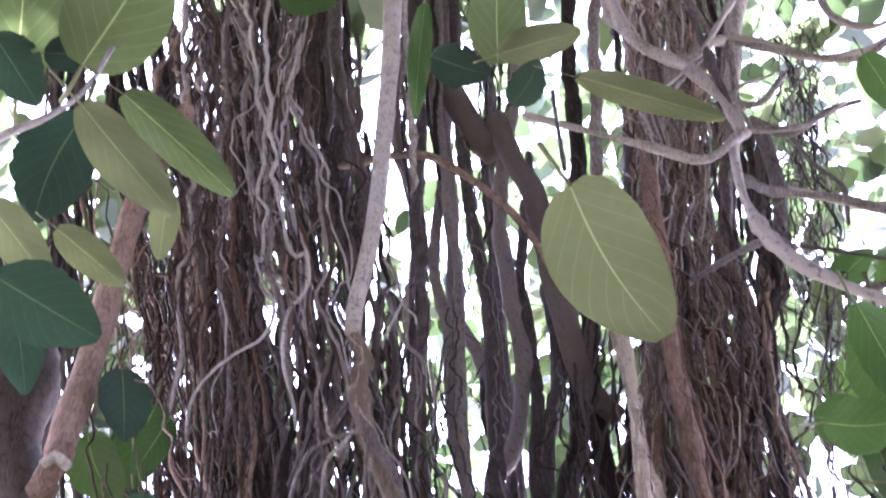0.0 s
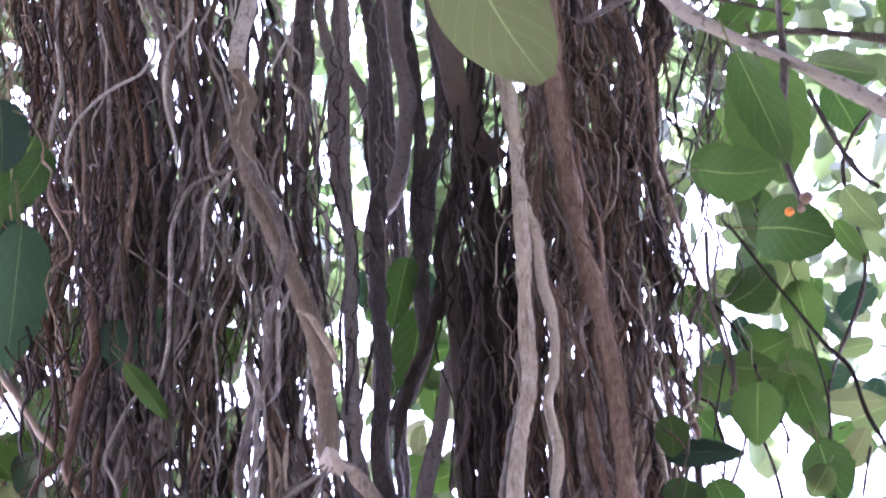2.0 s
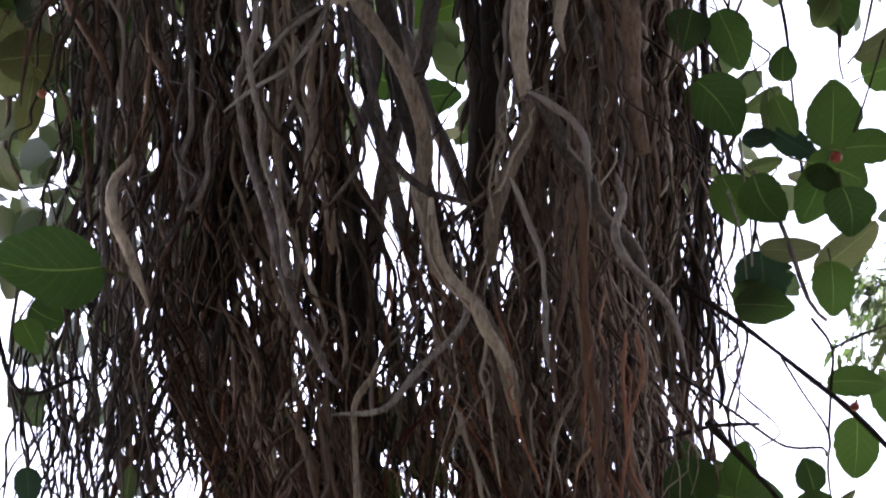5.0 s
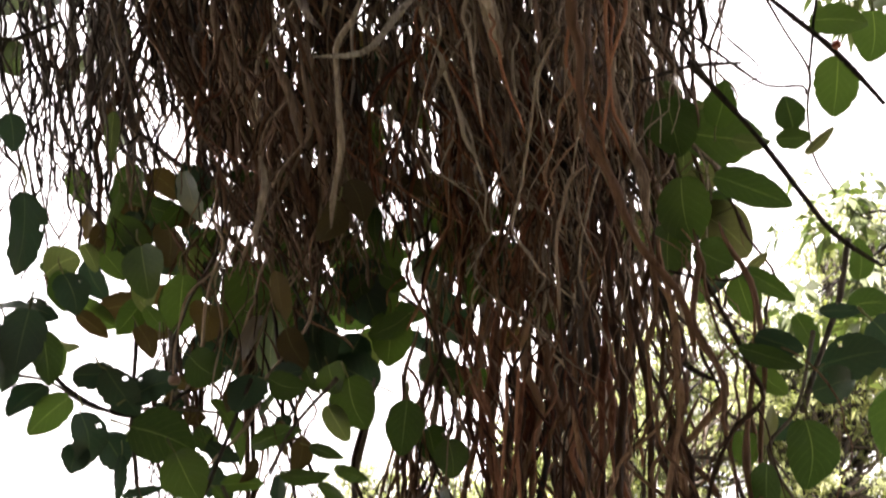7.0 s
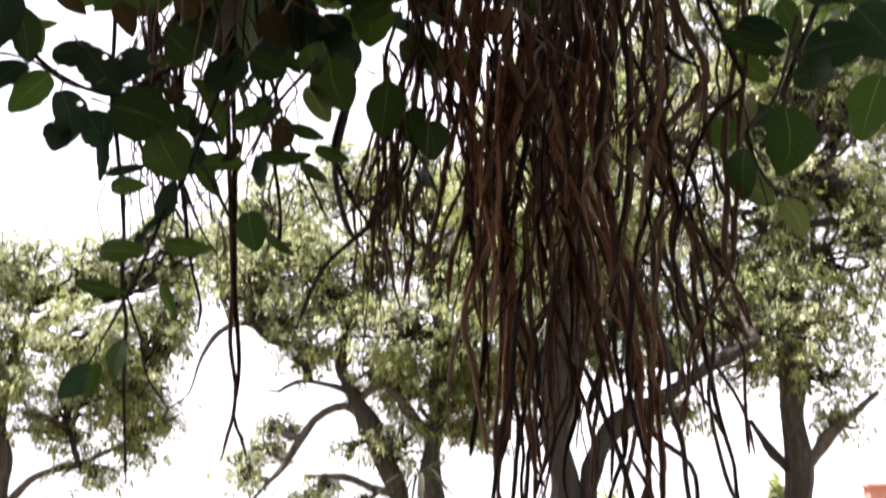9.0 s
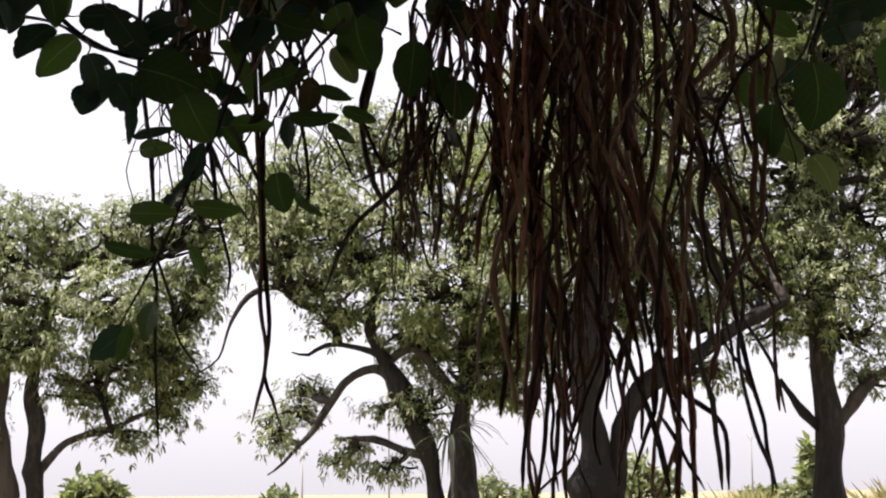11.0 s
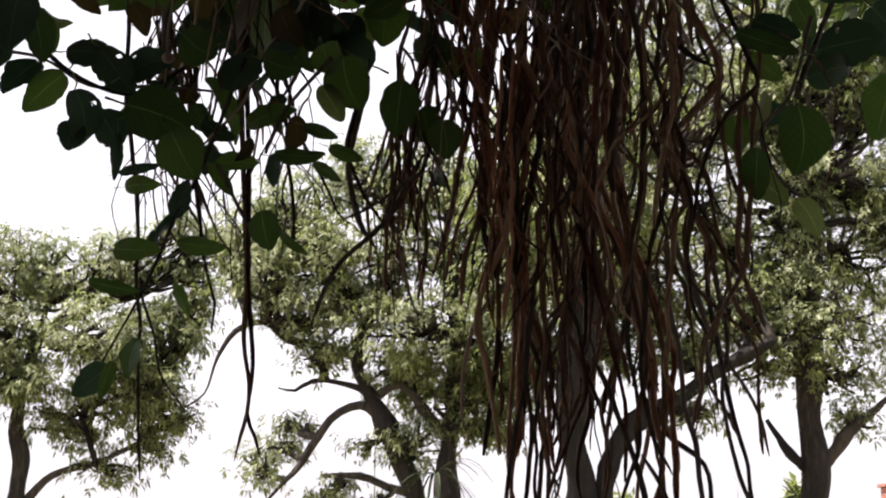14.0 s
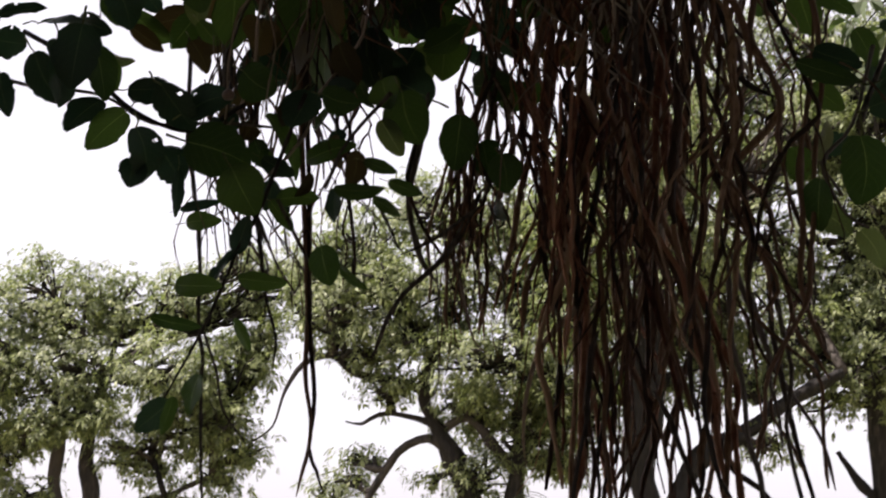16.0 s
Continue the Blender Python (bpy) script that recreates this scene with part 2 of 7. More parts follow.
def mesh_of(name, v, f, material, smooth=True):
    me = bpy.data.meshes.new(name)
    me.from_pydata(np.asarray(v).tolist(), [], f)
    me.materials.append(material)
    if smooth:
        me.polygons.foreach_set("use_smooth", [True] * len(me.polygons))
    me.update()
    return me


def piece(name, v, f, material, parent, label="", kind="", smooth=True):
    ob = new(name, mesh_of(name, v, f, material, smooth))
    ob.parent = parent
    return tagged(ob, label, kind=kind)


def thing(name, label, category, place=(0, 0, 0), group=""):
    ob = new(name)
    ob.location = place
    return tagged(ob, label, category, group)


def cloud(rng, places, size, normal, droop=0.0, shape="rhomb", spread=1.0):
    """Many leaves at once: places (n,3); every leaf gets a length near size and a facing near normal."""
    n = len(places)
    if shape == "oval":
        tv = np.array([(0, 0, 0), (0.28, 0.25, 0.03), (0.32, 0.55, 0.02), (0.18, 0.85, -0.04), (0, 1, -0.08),
                       (-0.18, 0.85, -0.04), (-0.32, 0.55, 0.02), (-0.28, 0.25, 0.03), (0, 0.5, -0.03)])
        tf = np.array([(0, 1, 8), (1, 2, 8), (2, 3, 8), (3, 4, 8), (4, 5, 8), (5, 6, 8), (6, 7, 8), (7, 0, 8)])
    else:
        tv = np.array([(0, 0, 0), (0.2, 0.45, 0.06), (0, 1, -0.08), (-0.2, 0.45, 0.06)])
        tf = np.array([(0, 1, 2), (0, 2, 3)])
    long = rng.normal(size=(n, 3)) * spread + np.array([0, 0, -droop])
    long /= np.linalg.norm(long, axis=1)[:, None]
    nor = rng.normal(size=(n, 3)) * 0.6 + np.array(normal)
    side = np.cross(long, nor)
    side /= np.linalg.norm(side, axis=1)[:, None] + 1e-9
    nor = np.cross(side, long)
    s = size * rng.uniform(0.65, 1.25, n)[:, None, None]
    v = places[:, None] + s * (tv[None, :, 0:1] * side[:, None] + tv[None, :, 1:2] * long[:, None] + tv[None, :, 2:3] * nor[:, None])
    f = (tf[None] + (np.arange(n) * len(tv))[:, None, None]).reshape(-1, 3)
    return v.reshape(-1, 3), [tuple(x) for x in f.tolist()]


# ---------------------------------------------------------------- ground
def ground():
    m, n, l, b = shader("dry_grass_ground")
    tc = n.new("ShaderNodeTexCoord")
    a = n.new("ShaderNodeTexNoise")
    a.inputs["Scale"].default_value, a.inputs["Detail"].default_value = 0.15, 8
    l.new(tc.outputs["Object"], a.inputs["Vector"])
    r = ramp(n, [(0.35, (0.09, 0.095, 0.038)), (0.5, (0.21, 0.185, 0.10)), (0.68, (0.29, 0.245, 0.16))])
    l.new(a.outputs["Fac"], r.inputs[0])
    l.new(r.outputs[0], b.inputs["Base Color"])
    b.inputs["Roughness"].default_value = 0.95
    c = n.new("ShaderNodeTexNoise")
    c.inputs["Scale"].default_value, c.inputs["Detail"].default_value = 6, 6
    l.new(tc.outputs["Object"], c.inputs["Vector"])
    bp = n.new("ShaderNodeBump")
    bp.inputs["Strength"].default_value, bp.inputs["Distance"].default_value = 0.6, 0.05
    l.new(c.outputs["Fac"], bp.inputs["Height"])
    l.new(bp.outputs[0], b.inputs["Normal"])
    bm = bmesh.new()
    bmesh.ops.create_grid(bm, x_segments=60, y_segments=60, size=1500)
    for v in bm.verts:
        v.co.z = 0.0 if v.co.length < 40 else 0.25 * noise.noise(v.co * 0.01)
    me = bpy.data.meshes.new("ground")
    bm.to_mesh(me)
    bm.free()
    me.materials.append(m)
    return tagged(new("ground", me), "dry yellow-green grass field reaching to the horizon", "ground", kind="structure")


ground()

# ---------------------------------------------------------------- banyan: limbs and aerial roots
banyan = thing("banyan_tree", "old banyan tree with a dense curtain of hanging aerial roots", "tree", (0, 2.6, 0))
HOME = np.array([0, 2.6, 0])
RNG = np.random.default_rng(7)


def rooted(points, r0, r1, tone="grey", name="aerial_root", wig=0.008, sides=8, knots=0.08, parent=None, label=""):
    """One root or limb through a few places, tapering from r0 to r1."""
    line = spline(points, max(0.016, r0 * 0.8))
    n = len(line)
    s = np.linspace(0, 1, n)
    length = np.linalg.norm(np.diff(line, axis=0), axis=1).sum()
    for k in range(3):
        fq = RNG.uniform(1.2, 2.4) * (k + 1) * length
        line[:, 0] += wig / (k + 1) * np.sin(fq * 2.5 * s + RNG.uniform(0, 6.3))
        line[:, 1] += wig / (k + 1) * np.sin(fq * 2.5 * s + RNG.uniform(0, 6.3))
    rad = r0 + (r1 - r0) * s
    if name == "aerial_root" and wig > 0.001 and r0 < 0.014:
        for axis in (0, 1):
            bend = kinks(RNG, n, length, 0.16, 0.06)
            line[:, axis] += bend - bend[0]
    if name == "aerial_root":
        blunt = 0.75 if r0 > 0.0135 else 0.3
        rad = rad * np.minimum(1, blunt + s * length / (10 * r0)) * np.minimum(1, blunt + (1 - s) * length / (8 * r0))
    parts = [tube(line, rad, sides, knots, RNG)]
    if name == "aerial_root" and r0 > 0.0105 and n > 14:
        for _ in range(int(RNG.integers(3, 6))):
            i0 = int(RNG.integers(0, n // 2))
            i1 = int(min(n, i0 + RNG.integers(8, max(9, n - n // 3))))
            q = np.arange(i0, i1)
            turn = RNG.uniform(0, 6.3) + np.cumsum(RNG.normal(size=len(q)) * 0.35)
            cling = line[i0:i1] + (rad[i0:i1] * 1.06)[:, None] * np.stack([np.cos(turn), np.sin(turn), 0 * turn], 1)
            thin = RNG.uniform(0.0016, 0.0034) * (1 + 0.15 * RNG.normal(size=len(q)))
            if len(q) > 5:
                parts.append(tube(cling, np.maximum(thin, 0.001), 5))
    v, f = joined(parts)
    return piece(name, v - HOME, f, ROOT.get(tone) or TWIG, parent or banyan, label)


def kinks(rng, n, length, lean, pitch):
    """A sideways drift of n steps in nearly straight runs with bends between them."""
    k = max(3, int(length / pitch) + 2)
    at = np.sort(np.concatenate([[0, 1], rng.uniform(0, 1, k - 2)]))
    off, now = [], 0.0
    for kick, run in zip(rng.normal(size=k), np.diff(at, prepend=0)):
        now = now * 0.62 + kick * lean * min(max(run * length, 0.3 * pitch), pitch)
        off.append(now)
    out = np.interp(np.linspace(0, 1, n), at, off)
    pad = np.concatenate([out[:1], out, out[-1:]])
    return 0.22 * pad[:-2] + 0.56 * pad[1:-1] + 0.22 * pad[2:]


def strand(rng, a, b, r, wig, sides=5):
    """A hanging root that bends this way and that on its way from a to b, with small joints."""
    length = np.linalg.norm(b - a)
    n = max(6, int(length / min(0.023, max(0.014, 4.5 * r))))
    s = np.linspace(0, 1, n)
    line = a[None] + (b - a)[None] * s[:, None]
    pitch = rng.uniform(0.09, 0.22)
    for axis in (0, 1):
        line[:, axis] += kinks(rng, n, length, wig * 0.9, pitch) + kinks(rng, n, length, wig * 0.95, 0.042)
    rad = r * (1 - 0.4 * s) * (1 + 0.16 * np.clip(rng.normal(size=n), -1, 2.4))
    rad = rad * np.minimum(1, 0.25 + s * length / 0.08)
    rad = np.maximum(rad, 0.0010)
    rad[-1] *= 0.5
    return line, rad, sides


def rootlet(rng, start, r, length, wig):
    """A side root that leaves its parent at a slant and then hangs down."""
    a = rng.uniform(0, 6.283)
    out = np.array([math.cos(a), 0.7 * math.sin(a), 0]) * min(0.055, length * rng.uniform(0.12, 0.45))
    line = spline([start, start + out * 0.65 - np.array([0, 0, 0.22 * length]), start + out - np.array([0, 0, 0.6 * length]), start + out * rng.uniform(0.7, 1.2) - np.array([0, 0, length])], 0.018)
    n = len(line)
    for axis in (0, 1):
        line[:, axis] += kinks(rng, n, length, wig, 0.035) * np.minimum(1, np.arange(n) / 4)
    return line, np.maximum(0.001, np.linspace(r, 0.55 * r, n) * (1 + 0.12 * rng.normal(size=n)))


def hang(top, bottom, wt, wb, n, r, tone="brown", deep=0.18, wig=0.30, whole=0, seed=0, ragged=0.45, fork=1.7, cross=0.2, clump=7, fine=0.6, thick=False):
    """Hanging roots between two places, gathered in tresses: the first `whole` are roots of their own, the rest one fringe a tone."""
    rng = np.random.default_rng(100 + seed)
    top, bottom = np.array(top), np.array(bottom)
    tones = tone.split("+")
    fringe = {k: [] for k in tones}
    n = max(3, int(n * (0.95 if thick else 0.66)))
    m = max(2, n // clump)
    full = np.linalg.norm(bottom - top)
    tress = []
    for i in range(m):
        u = -1 + 2 * (i + rng.uniform(0, 1)) / m
        w = np.clip(u + rng.normal() * cross, -1.2, 1.2)
        sway = np.stack([kinks(rng, 80, full, min(wig, 0.3) * 0.45, 0.2) for _ in range(2)], 1)
        tress.append((u, w, float(np.clip(rng.normal(), -1.4, 1.6)) * deep, sway, rng.uniform(0, 0.3), 1 - rng.uniform(0, 1) ** 1.4 * ragged))
    for i in range(n):
        u, w, d, sway, t0, t1 = tress[int(rng.integers(m))]
        own = rng.normal(size=4) * 0.019
        a0 = top + np.array([u * wt / 2 + own[0], d + own[1], 0])
        b0 = bottom + np.array([w * wb / 2 + own[2], d + own[3], 0])
        s0 = np.clip(t0 + rng.normal() * 0.08, 0, 0.5)
        s1 = np.clip(t1 + rng.normal() * 0.12, s0 + 0.2, 1.03)
        big = i < whole
        rr = r * (rng.uniform(0.36, 0.9) if big else rng.choice([rng.uniform(0.24, 0.42), rng.uniform(0.42, 0.7)], p=[fine, 1 - fine]))
        if thick:
            rr = r * rng.uniform(0.45, 1.15)
        elif i % 16 == 3 and r > 0.0058:
            rr = min(0.0115, r * rng.uniform(0.95, 1.5))
        rr = max(rr, 0.0018)
        bendy = wig * min(1.45, max(0.3, 0.0036 / rr))
        line, rad, sides = strand(rng, a0 + (b0 - a0) * s0, a0 + (b0 - a0) * s1, rr, bendy * rng.uniform(0.6, 1.2), sides=6 if rr > 0.0048 else 4 if rr > 0.0027 else 3)
        at = np.linspace(s0, s1, len(line)) * 79
        line[:, 0] += np.interp(at, np.arange(80), sway[:, 0])
        line[:, 1] += np.interp(at, np.arange(80), sway[:, 1])
        parts = [tube(line, rad, sides, 0.09, rng)]
        for _ in range(rng.poisson(fork * 1.25)):
            k = rng.integers(len(line) // 6, max(len(line) // 6 + 1, int(len(line) * 0.92)))
            long = rng.uniform(0.025, 0.08) if rng.uniform() < 0.45 else rng.uniform(0.09, 0.28)
            long = max(0.03, min(long, line[k][2] - bottom[2] + 0.05))
            l2, r2 = rootlet(rng, line[k], min(0.0042, max(0.0014, rad[k] * rng.uniform(0.4, 0.85))), long, max(wig, 0.3) * 1.1)
            parts.append(tube(l2, r2, 3))
        own_tone = tones[int(rng.integers(len(tones)))]
        if big:
            v, f = joined(parts)
            piece("aerial_root", v - HOME, f, ROOT[own_tone], banyan)
        else:
            fringe[own_tone] += parts
    for own_tone, parts in fringe.items():
        if parts:
            v, f = joined(parts)
            piece("root_fringe", v - HOME, f, ROOT[own_tone], banyan, "tangle of thin hanging rootlets", "stuff")


# great trunk and limbs behind the curtain
rooted([(-2.843, 3.600, 24.310), (-1.328, 3.500, 10.603), (-1.019, 3.400, 8.167), (-0.801, 3.300, 6.982), (-0.668, 3.300, 6.403)], 0.17, 0.05, "limb", "limb", 0.02, 14, 0.07)
rooted([(-3.315, 3.400, 8.435), (-1.977, 3.300, 6.316), (-1.674, 3.300, 5.454), (-1.353, 3.300, 4.460), (-1.259, 3.298, 3.732)], 0.19, 0.10, "dark", "limb", 0.02, 14, 0.07)
rooted([(-1.798, 3.198, 12.949), (-0.367, 2.870, 6.918), (-0.177, 2.811, 6.570), (-0.068, 2.667, 5.934), (-0.013, 2.604, 5.432), (0.019, 2.610, 5.043), (0.066, 2.700, 4.945), (0.149, 2.744, 4.881)], 0.085, 0.03, "dark", "limb", 0.012, 12, 0.06)
rooted([(-2.557, 3.500, 15.733), (-1.345, 3.450, 8.120), (-1.066, 3.400, 6.189), (-0.884, 3.350, 5.591), (-0.807, 3.300, 4.976)], 0.2, 0.05, "dark", "limb", 0.02, 16, 0.09)
rooted([(0.824, 3.300, 14.345), (0.337, 3.250, 6.797), (0.406, 3.200, 5.466), (0.392, 3.098, 4.580)], 0.12, 0.05, "dark", "limb", 0.015, 14, 0.09)
# smooth grey limb that ends in a splay of roots
rooted([(-0.670, 2.300, 9.639), (-0.491, 2.300, 6.512), (-0.469, 2.300, 5.996), (-0.462, 2.300, 5.557), (-0.449, 2.300, 5.204), (-0.458, 2.300, 4.943), (-0.472, 2.300, 4.775), (-0.472, 2.310, 4.676)], 0.047, 0.020, "pale", "limb", 0.004, 12, 0.03)
rooted([(-0.550, 2.350, 8.198), (-0.452, 2.350, 6.574), (-0.415, 2.350, 5.874), (-0.384, 2.350, 5.395)], 0.012, 0.01, "pale")
# broken stub with a pale joint
rooted([(-0.995, 2.200, 5.568), (-1.044, 2.200, 5.127), (-1.035, 2.200, 4.701), (-1.013, 2.200, 4.359), (-1.007, 2.200, 4.117)], 0.029, 0.032, "clay", "limb", 0.004, 12, 0.06)
rooted([(-0.996, 2.180, 4.111), (-1.002, 2.170, 4.047), (-1.019, 2.180, 3.991), (-1.020, 2.200, 4.044)], 0.036, 0.024, "clay", "limb", 0.004, 10, 0.12)
rooted([(-1.018, 2.150, 4.033), (-0.994, 2.140, 4.049), (-0.966, 2.150, 4.030)], 0.012, 0.012, "pale", "knuckle", 0.0, 8, 0.1)
# pale roots in front
rooted([(-0.465, 2.300, 4.894), (-0.473, 2.310, 4.778), (-0.472, 2.320, 4.701), (-0.434, 2.350, 4.619), (-0.442, 2.350, 4.552), (-0.412, 2.350, 4.350), (-0.352, 2.350, 4.182), (-0.293, 2.350, 4.008), (-0.244, 2.348, 3.856), (-0.212, 2.348, 3.675), (-0.189, 2.348, 3.527)], 0.019, 0.021, "tan", "aerial_root", 0.004, 10)
rooted([(-0.423, 2.300, 4.347), (-0.378, 2.300, 4.252), (-0.335, 2.300, 4.160), (-0.302, 2.300, 4.021), (-0.302, 2.300, 3.859), (-0.317, 2.298, 3.699), (-0.340, 2.298, 3.461), (-0.332, 2.298, 3.246), (-0.301, 2.298, 3.106), (-0.268, 2.299, 3.012), (-0.197, 2.299, 2.823), (-0.132, 2.299, 2.704)], 0.009, 0.008, "grey")
rooted([(-0.188, 2.328, 3.516), (-0.154, 2.318, 3.468), (-0.111, 2.318, 3.390), (-0.069, 2.318, 3.302), (-0.033, 2.338, 3.220), (-0.022, 2.358, 3.152), (-0.027, 2.351, 3.099), (0.002, 2.351, 2.955), (0.008, 2.349, 2.936), (0.069, 2.329, 2.862), (0.108, 2.329, 2.770), (0.122, 2.349, 2.686)], 0.0145, 0.010, "tan")
rooted([(0.013, 2.329, 2.914), (0.006, 2.299, 2.834), (-0.037, 2.279, 2.732), (-0.087, 2.279, 2.655), (-0.164, 2.299, 2.638)], 0.0075, 0.004, "pale")
rooted([(-0.189, 2.298, 3.477), (-0.214, 2.288, 3.389), (-0.267, 2.278, 3.305), (-0.321, 2.278, 3.255), (-0.362, 2.298, 3.215)], 0.005, 0.003, "pale")
rooted([(-0.178, 2.298, 3.450), (-0.162, 2.288, 3.364), (-0.168, 2.278, 3.257), (-0.135, 2.298, 3.154), (-0.151, 2.300, 3.088), (-0.194, 2.300, 3.021)], 0.005, 0.003, "grey")
rooted([(-0.209, 2.298, 3.463), (-0.237, 2.298, 3.423), (-0.292, 2.298, 3.364), (-0.341, 2.298, 3.246)], 0.0045, 0.003, "pale")
rooted([(-0.158, 2.298, 3.451), (-0.121, 2.278, 3.282), (-0.107, 2.268, 3.167), (-0.049, 2.268, 3.077), (0.016, 2.278, 3.041), (0.080, 2.298, 3.028)], 0.009, 0.005, "grey")
# long pale root with a fork
rooted([(0.139, 2.600, 6.227), (0.132, 2.580, 5.533), (0.148, 2.550, 5.006), (0.180, 2.500, 4.664), (0.173, 2.420, 4.518), (0.181, 2.400, 4.241), (0.184, 2.398, 4.011), (0.178, 2.398, 3.803), (0.148, 2.378, 3.593), (0.136, 2.368, 3.408), (0.148, 2.358, 3.298)], 0.015, 0.015, "tan", "aerial_root", 0.004, 10)
rooted([(0.148, 2.358, 3.298), (0.126, 2.348, 3.194), (0.096, 2.348, 3.078), (0.087, 2.350, 3.035), (0.088, 2.361, 2.962)], 0.017, 0.011, "tan")
rooted([(0.148, 2.358, 3.305), (0.186, 2.358, 3.250), (0.209, 2.368, 3.186), (0.248, 2.380, 3.137), (0.262, 2.379, 3.066), (0.317, 2.399, 3.012), (0.341, 2.399, 2.925)], 0.014, 0.008, "grey")
rooted([(0.152, 2.328, 3.288), (0.199, 2.318, 3.256), (0.245, 2.318, 3.197), (0.254, 2.318, 3.094)], 0.008, 0.006, "grey")
rooted([(0.180, 2.480, 4.907), (0.213, 2.450, 4.224), (0.215, 2.448, 4.014), (0.213, 2.448, 3.774), (0.235, 2.448, 3.474)], 0.013, 0.010, "tan")
rooted([(0.289, 2.550, 5.786), (0.281, 2.500, 4.980), (0.289, 2.500, 4.619), (0.304, 2.500, 4.494), (0.326, 2.478, 4.185), (0.348, 2.458, 3.863), (0.355, 2.448, 3.629), (0.345, 2.448, 3.396), (0.363, 2.450, 3.247)], 0.027, 0.016, "clay", "aerial_root", 0.006, 10)
# light strands on the face of the curtain
rooted([(-0.417, 2.320, 5.012), (-0.373, 2.320, 4.918), (-0.358, 2.320, 4.808), (-0.314, 2.320, 4.742), (-0.303, 2.330, 4.688)], 0.0055, 0.003, "pale")
rooted([(-0.358, 2.320, 4.808), (-0.380, 2.320, 4.739), (-0.404, 2.330, 4.666)], 0.004, 0.0025, "pale")
rooted([(-0.438, 2.360, 4.928), (-0.369, 2.350, 4.749), (-0.323, 2.350, 4.649), (-0.291, 2.360, 4.555)], 0.0065, 0.004, "grey")
rooted([(-1.215, 2.300, 6.796), (-0.942, 2.300, 5.219), (-0.898, 2.300, 4.886), (-0.854, 2.300, 4.656), (-0.850, 2.300, 4.485), (-0.841, 2.320, 4.370)], 0.008, 0.005, "pale")
rooted([(-1.078, 2.300, 6.784), (-0.864, 2.300, 5.275), (-0.815, 2.300, 4.911), (-0.759, 2.300, 4.634), (-0.722, 2.300, 4.307)], 0.009, 0.006, "grey")
rooted([(-0.933, 2.280, 6.727), (-0.691, 2.280, 5.134), (-0.627, 2.280, 4.955), (-0.597, 2.280, 4.811), (-0.608, 2.280, 4.685), (-0.601, 2.300, 4.528), (-0.550, 2.300, 4.308)], 0.0075, 0.004, "pale")
rooted([(-0.979, 2.280, 6.640), (-0.719, 2.280, 5.082), (-0.716, 2.280, 4.955), (-0.669, 2.280, 4.775), (-0.663, 2.270, 4.637), (-0.730, 2.270, 4.546), (-0.786, 2.280, 4.419), (-0.781, 2.280, 4.245)], 0.0065, 0.0035, "pale")
rooted([(-0.669, 2.330, 5.031), (-0.654, 2.330, 4.859), (-0.622, 2.330, 4.676)], 0.006, 0.004, "red")
rooted([(-0.646, 2.330, 5.018), (-0.621, 2.330, 4.859), (-0.623, 2.330, 4.720), (-0.609, 2.340, 4.538)], 0.005, 0.003, "red")
rooted([(-0.419, 2.300, 4.308), (-0.473, 2.300, 4.299), (-0.523, 2.300, 4.214), (-0.539, 2.300, 4.080), (-0.519, 2.300, 3.890), (-0.483, 2.300, 3.650)], 0.006, 0.004, "grey")
rooted([(-0.428, 2.310, 4.330), (-0.454, 2.310, 4.282), (-0.482, 2.310, 4.190), (-0.463, 2.310, 3.982)], 0.005, 0.003, "pale")
rooted([(-0.410, 2.290, 4.287), (-0.404, 2.290, 4.149), (-0.405, 2.290, 3.977), (-0.375, 2.290, 3.833), (-0.373, 2.300, 3.679)], 0.005, 0.003, "pale")
rooted([(-0.282, 2.310, 3.885), (-0.245, 2.300, 3.828), (-0.214, 2.300, 3.760), (-0.194, 2.310, 3.703)], 0.008, 0.005, "tan")
rooted([(-0.297, 2.310, 3.933), (-0.306, 2.290, 3.772), (-0.301, 2.280, 3.646), (-0.319, 2.278, 3.594)], 0.006, 0.004, "grey")
rooted([(-0.359, 2.268, 3.714), (-0.319, 2.268, 3.613), (-0.331, 2.268, 3.502), (-0.338, 2.268, 3.320), (-0.320, 2.268, 3.164), (-0.275, 2.268, 3.041), (-0.225, 2.280, 2.880), (-0.218, 2.299, 2.905)], 0.0065, 0.005, "grey")
rooted([(-0.434, 2.298, 3.446), (-0.409, 2.298, 3.269), (-0.415, 2.298, 3.127), (-0.372, 2.300, 3.063), (-0.402, 2.300, 2.996), (-0.438, 2.300, 2.911)], 0.006, 0.003, "grey")
rooted([(-0.437, 2.300, 3.347), (-0.425, 2.300, 3.130), (-0.395, 2.300, 3.018), (-0.378, 2.300, 3.085), (-0.390, 2.320, 3.240)], 0.0055, 0.0045, "grey")
rooted([(-0.514, 2.300, 3.129), (-0.528, 2.280, 3.047), (-0.510, 2.280, 2.971), (-0.483, 2.280, 2.898), (-0.452, 2.300, 2.839)], 0.012, 0.006, "tan")
rooted([(0.119, 2.300, 3.091), (0.149, 2.300, 2.992), (0.178, 2.300, 2.887), (0.188, 2.300, 2.796), (0.175, 2.299, 2.724)], 0.006, 0.004, "grey")
rooted([(0.212, 2.300, 3.092), (0.204, 2.300, 2.982), (0.206, 2.300, 2.877), (0.190, 2.299, 2.784), (0.191, 2.299, 2.666)], 0.0055, 0.004, "red")
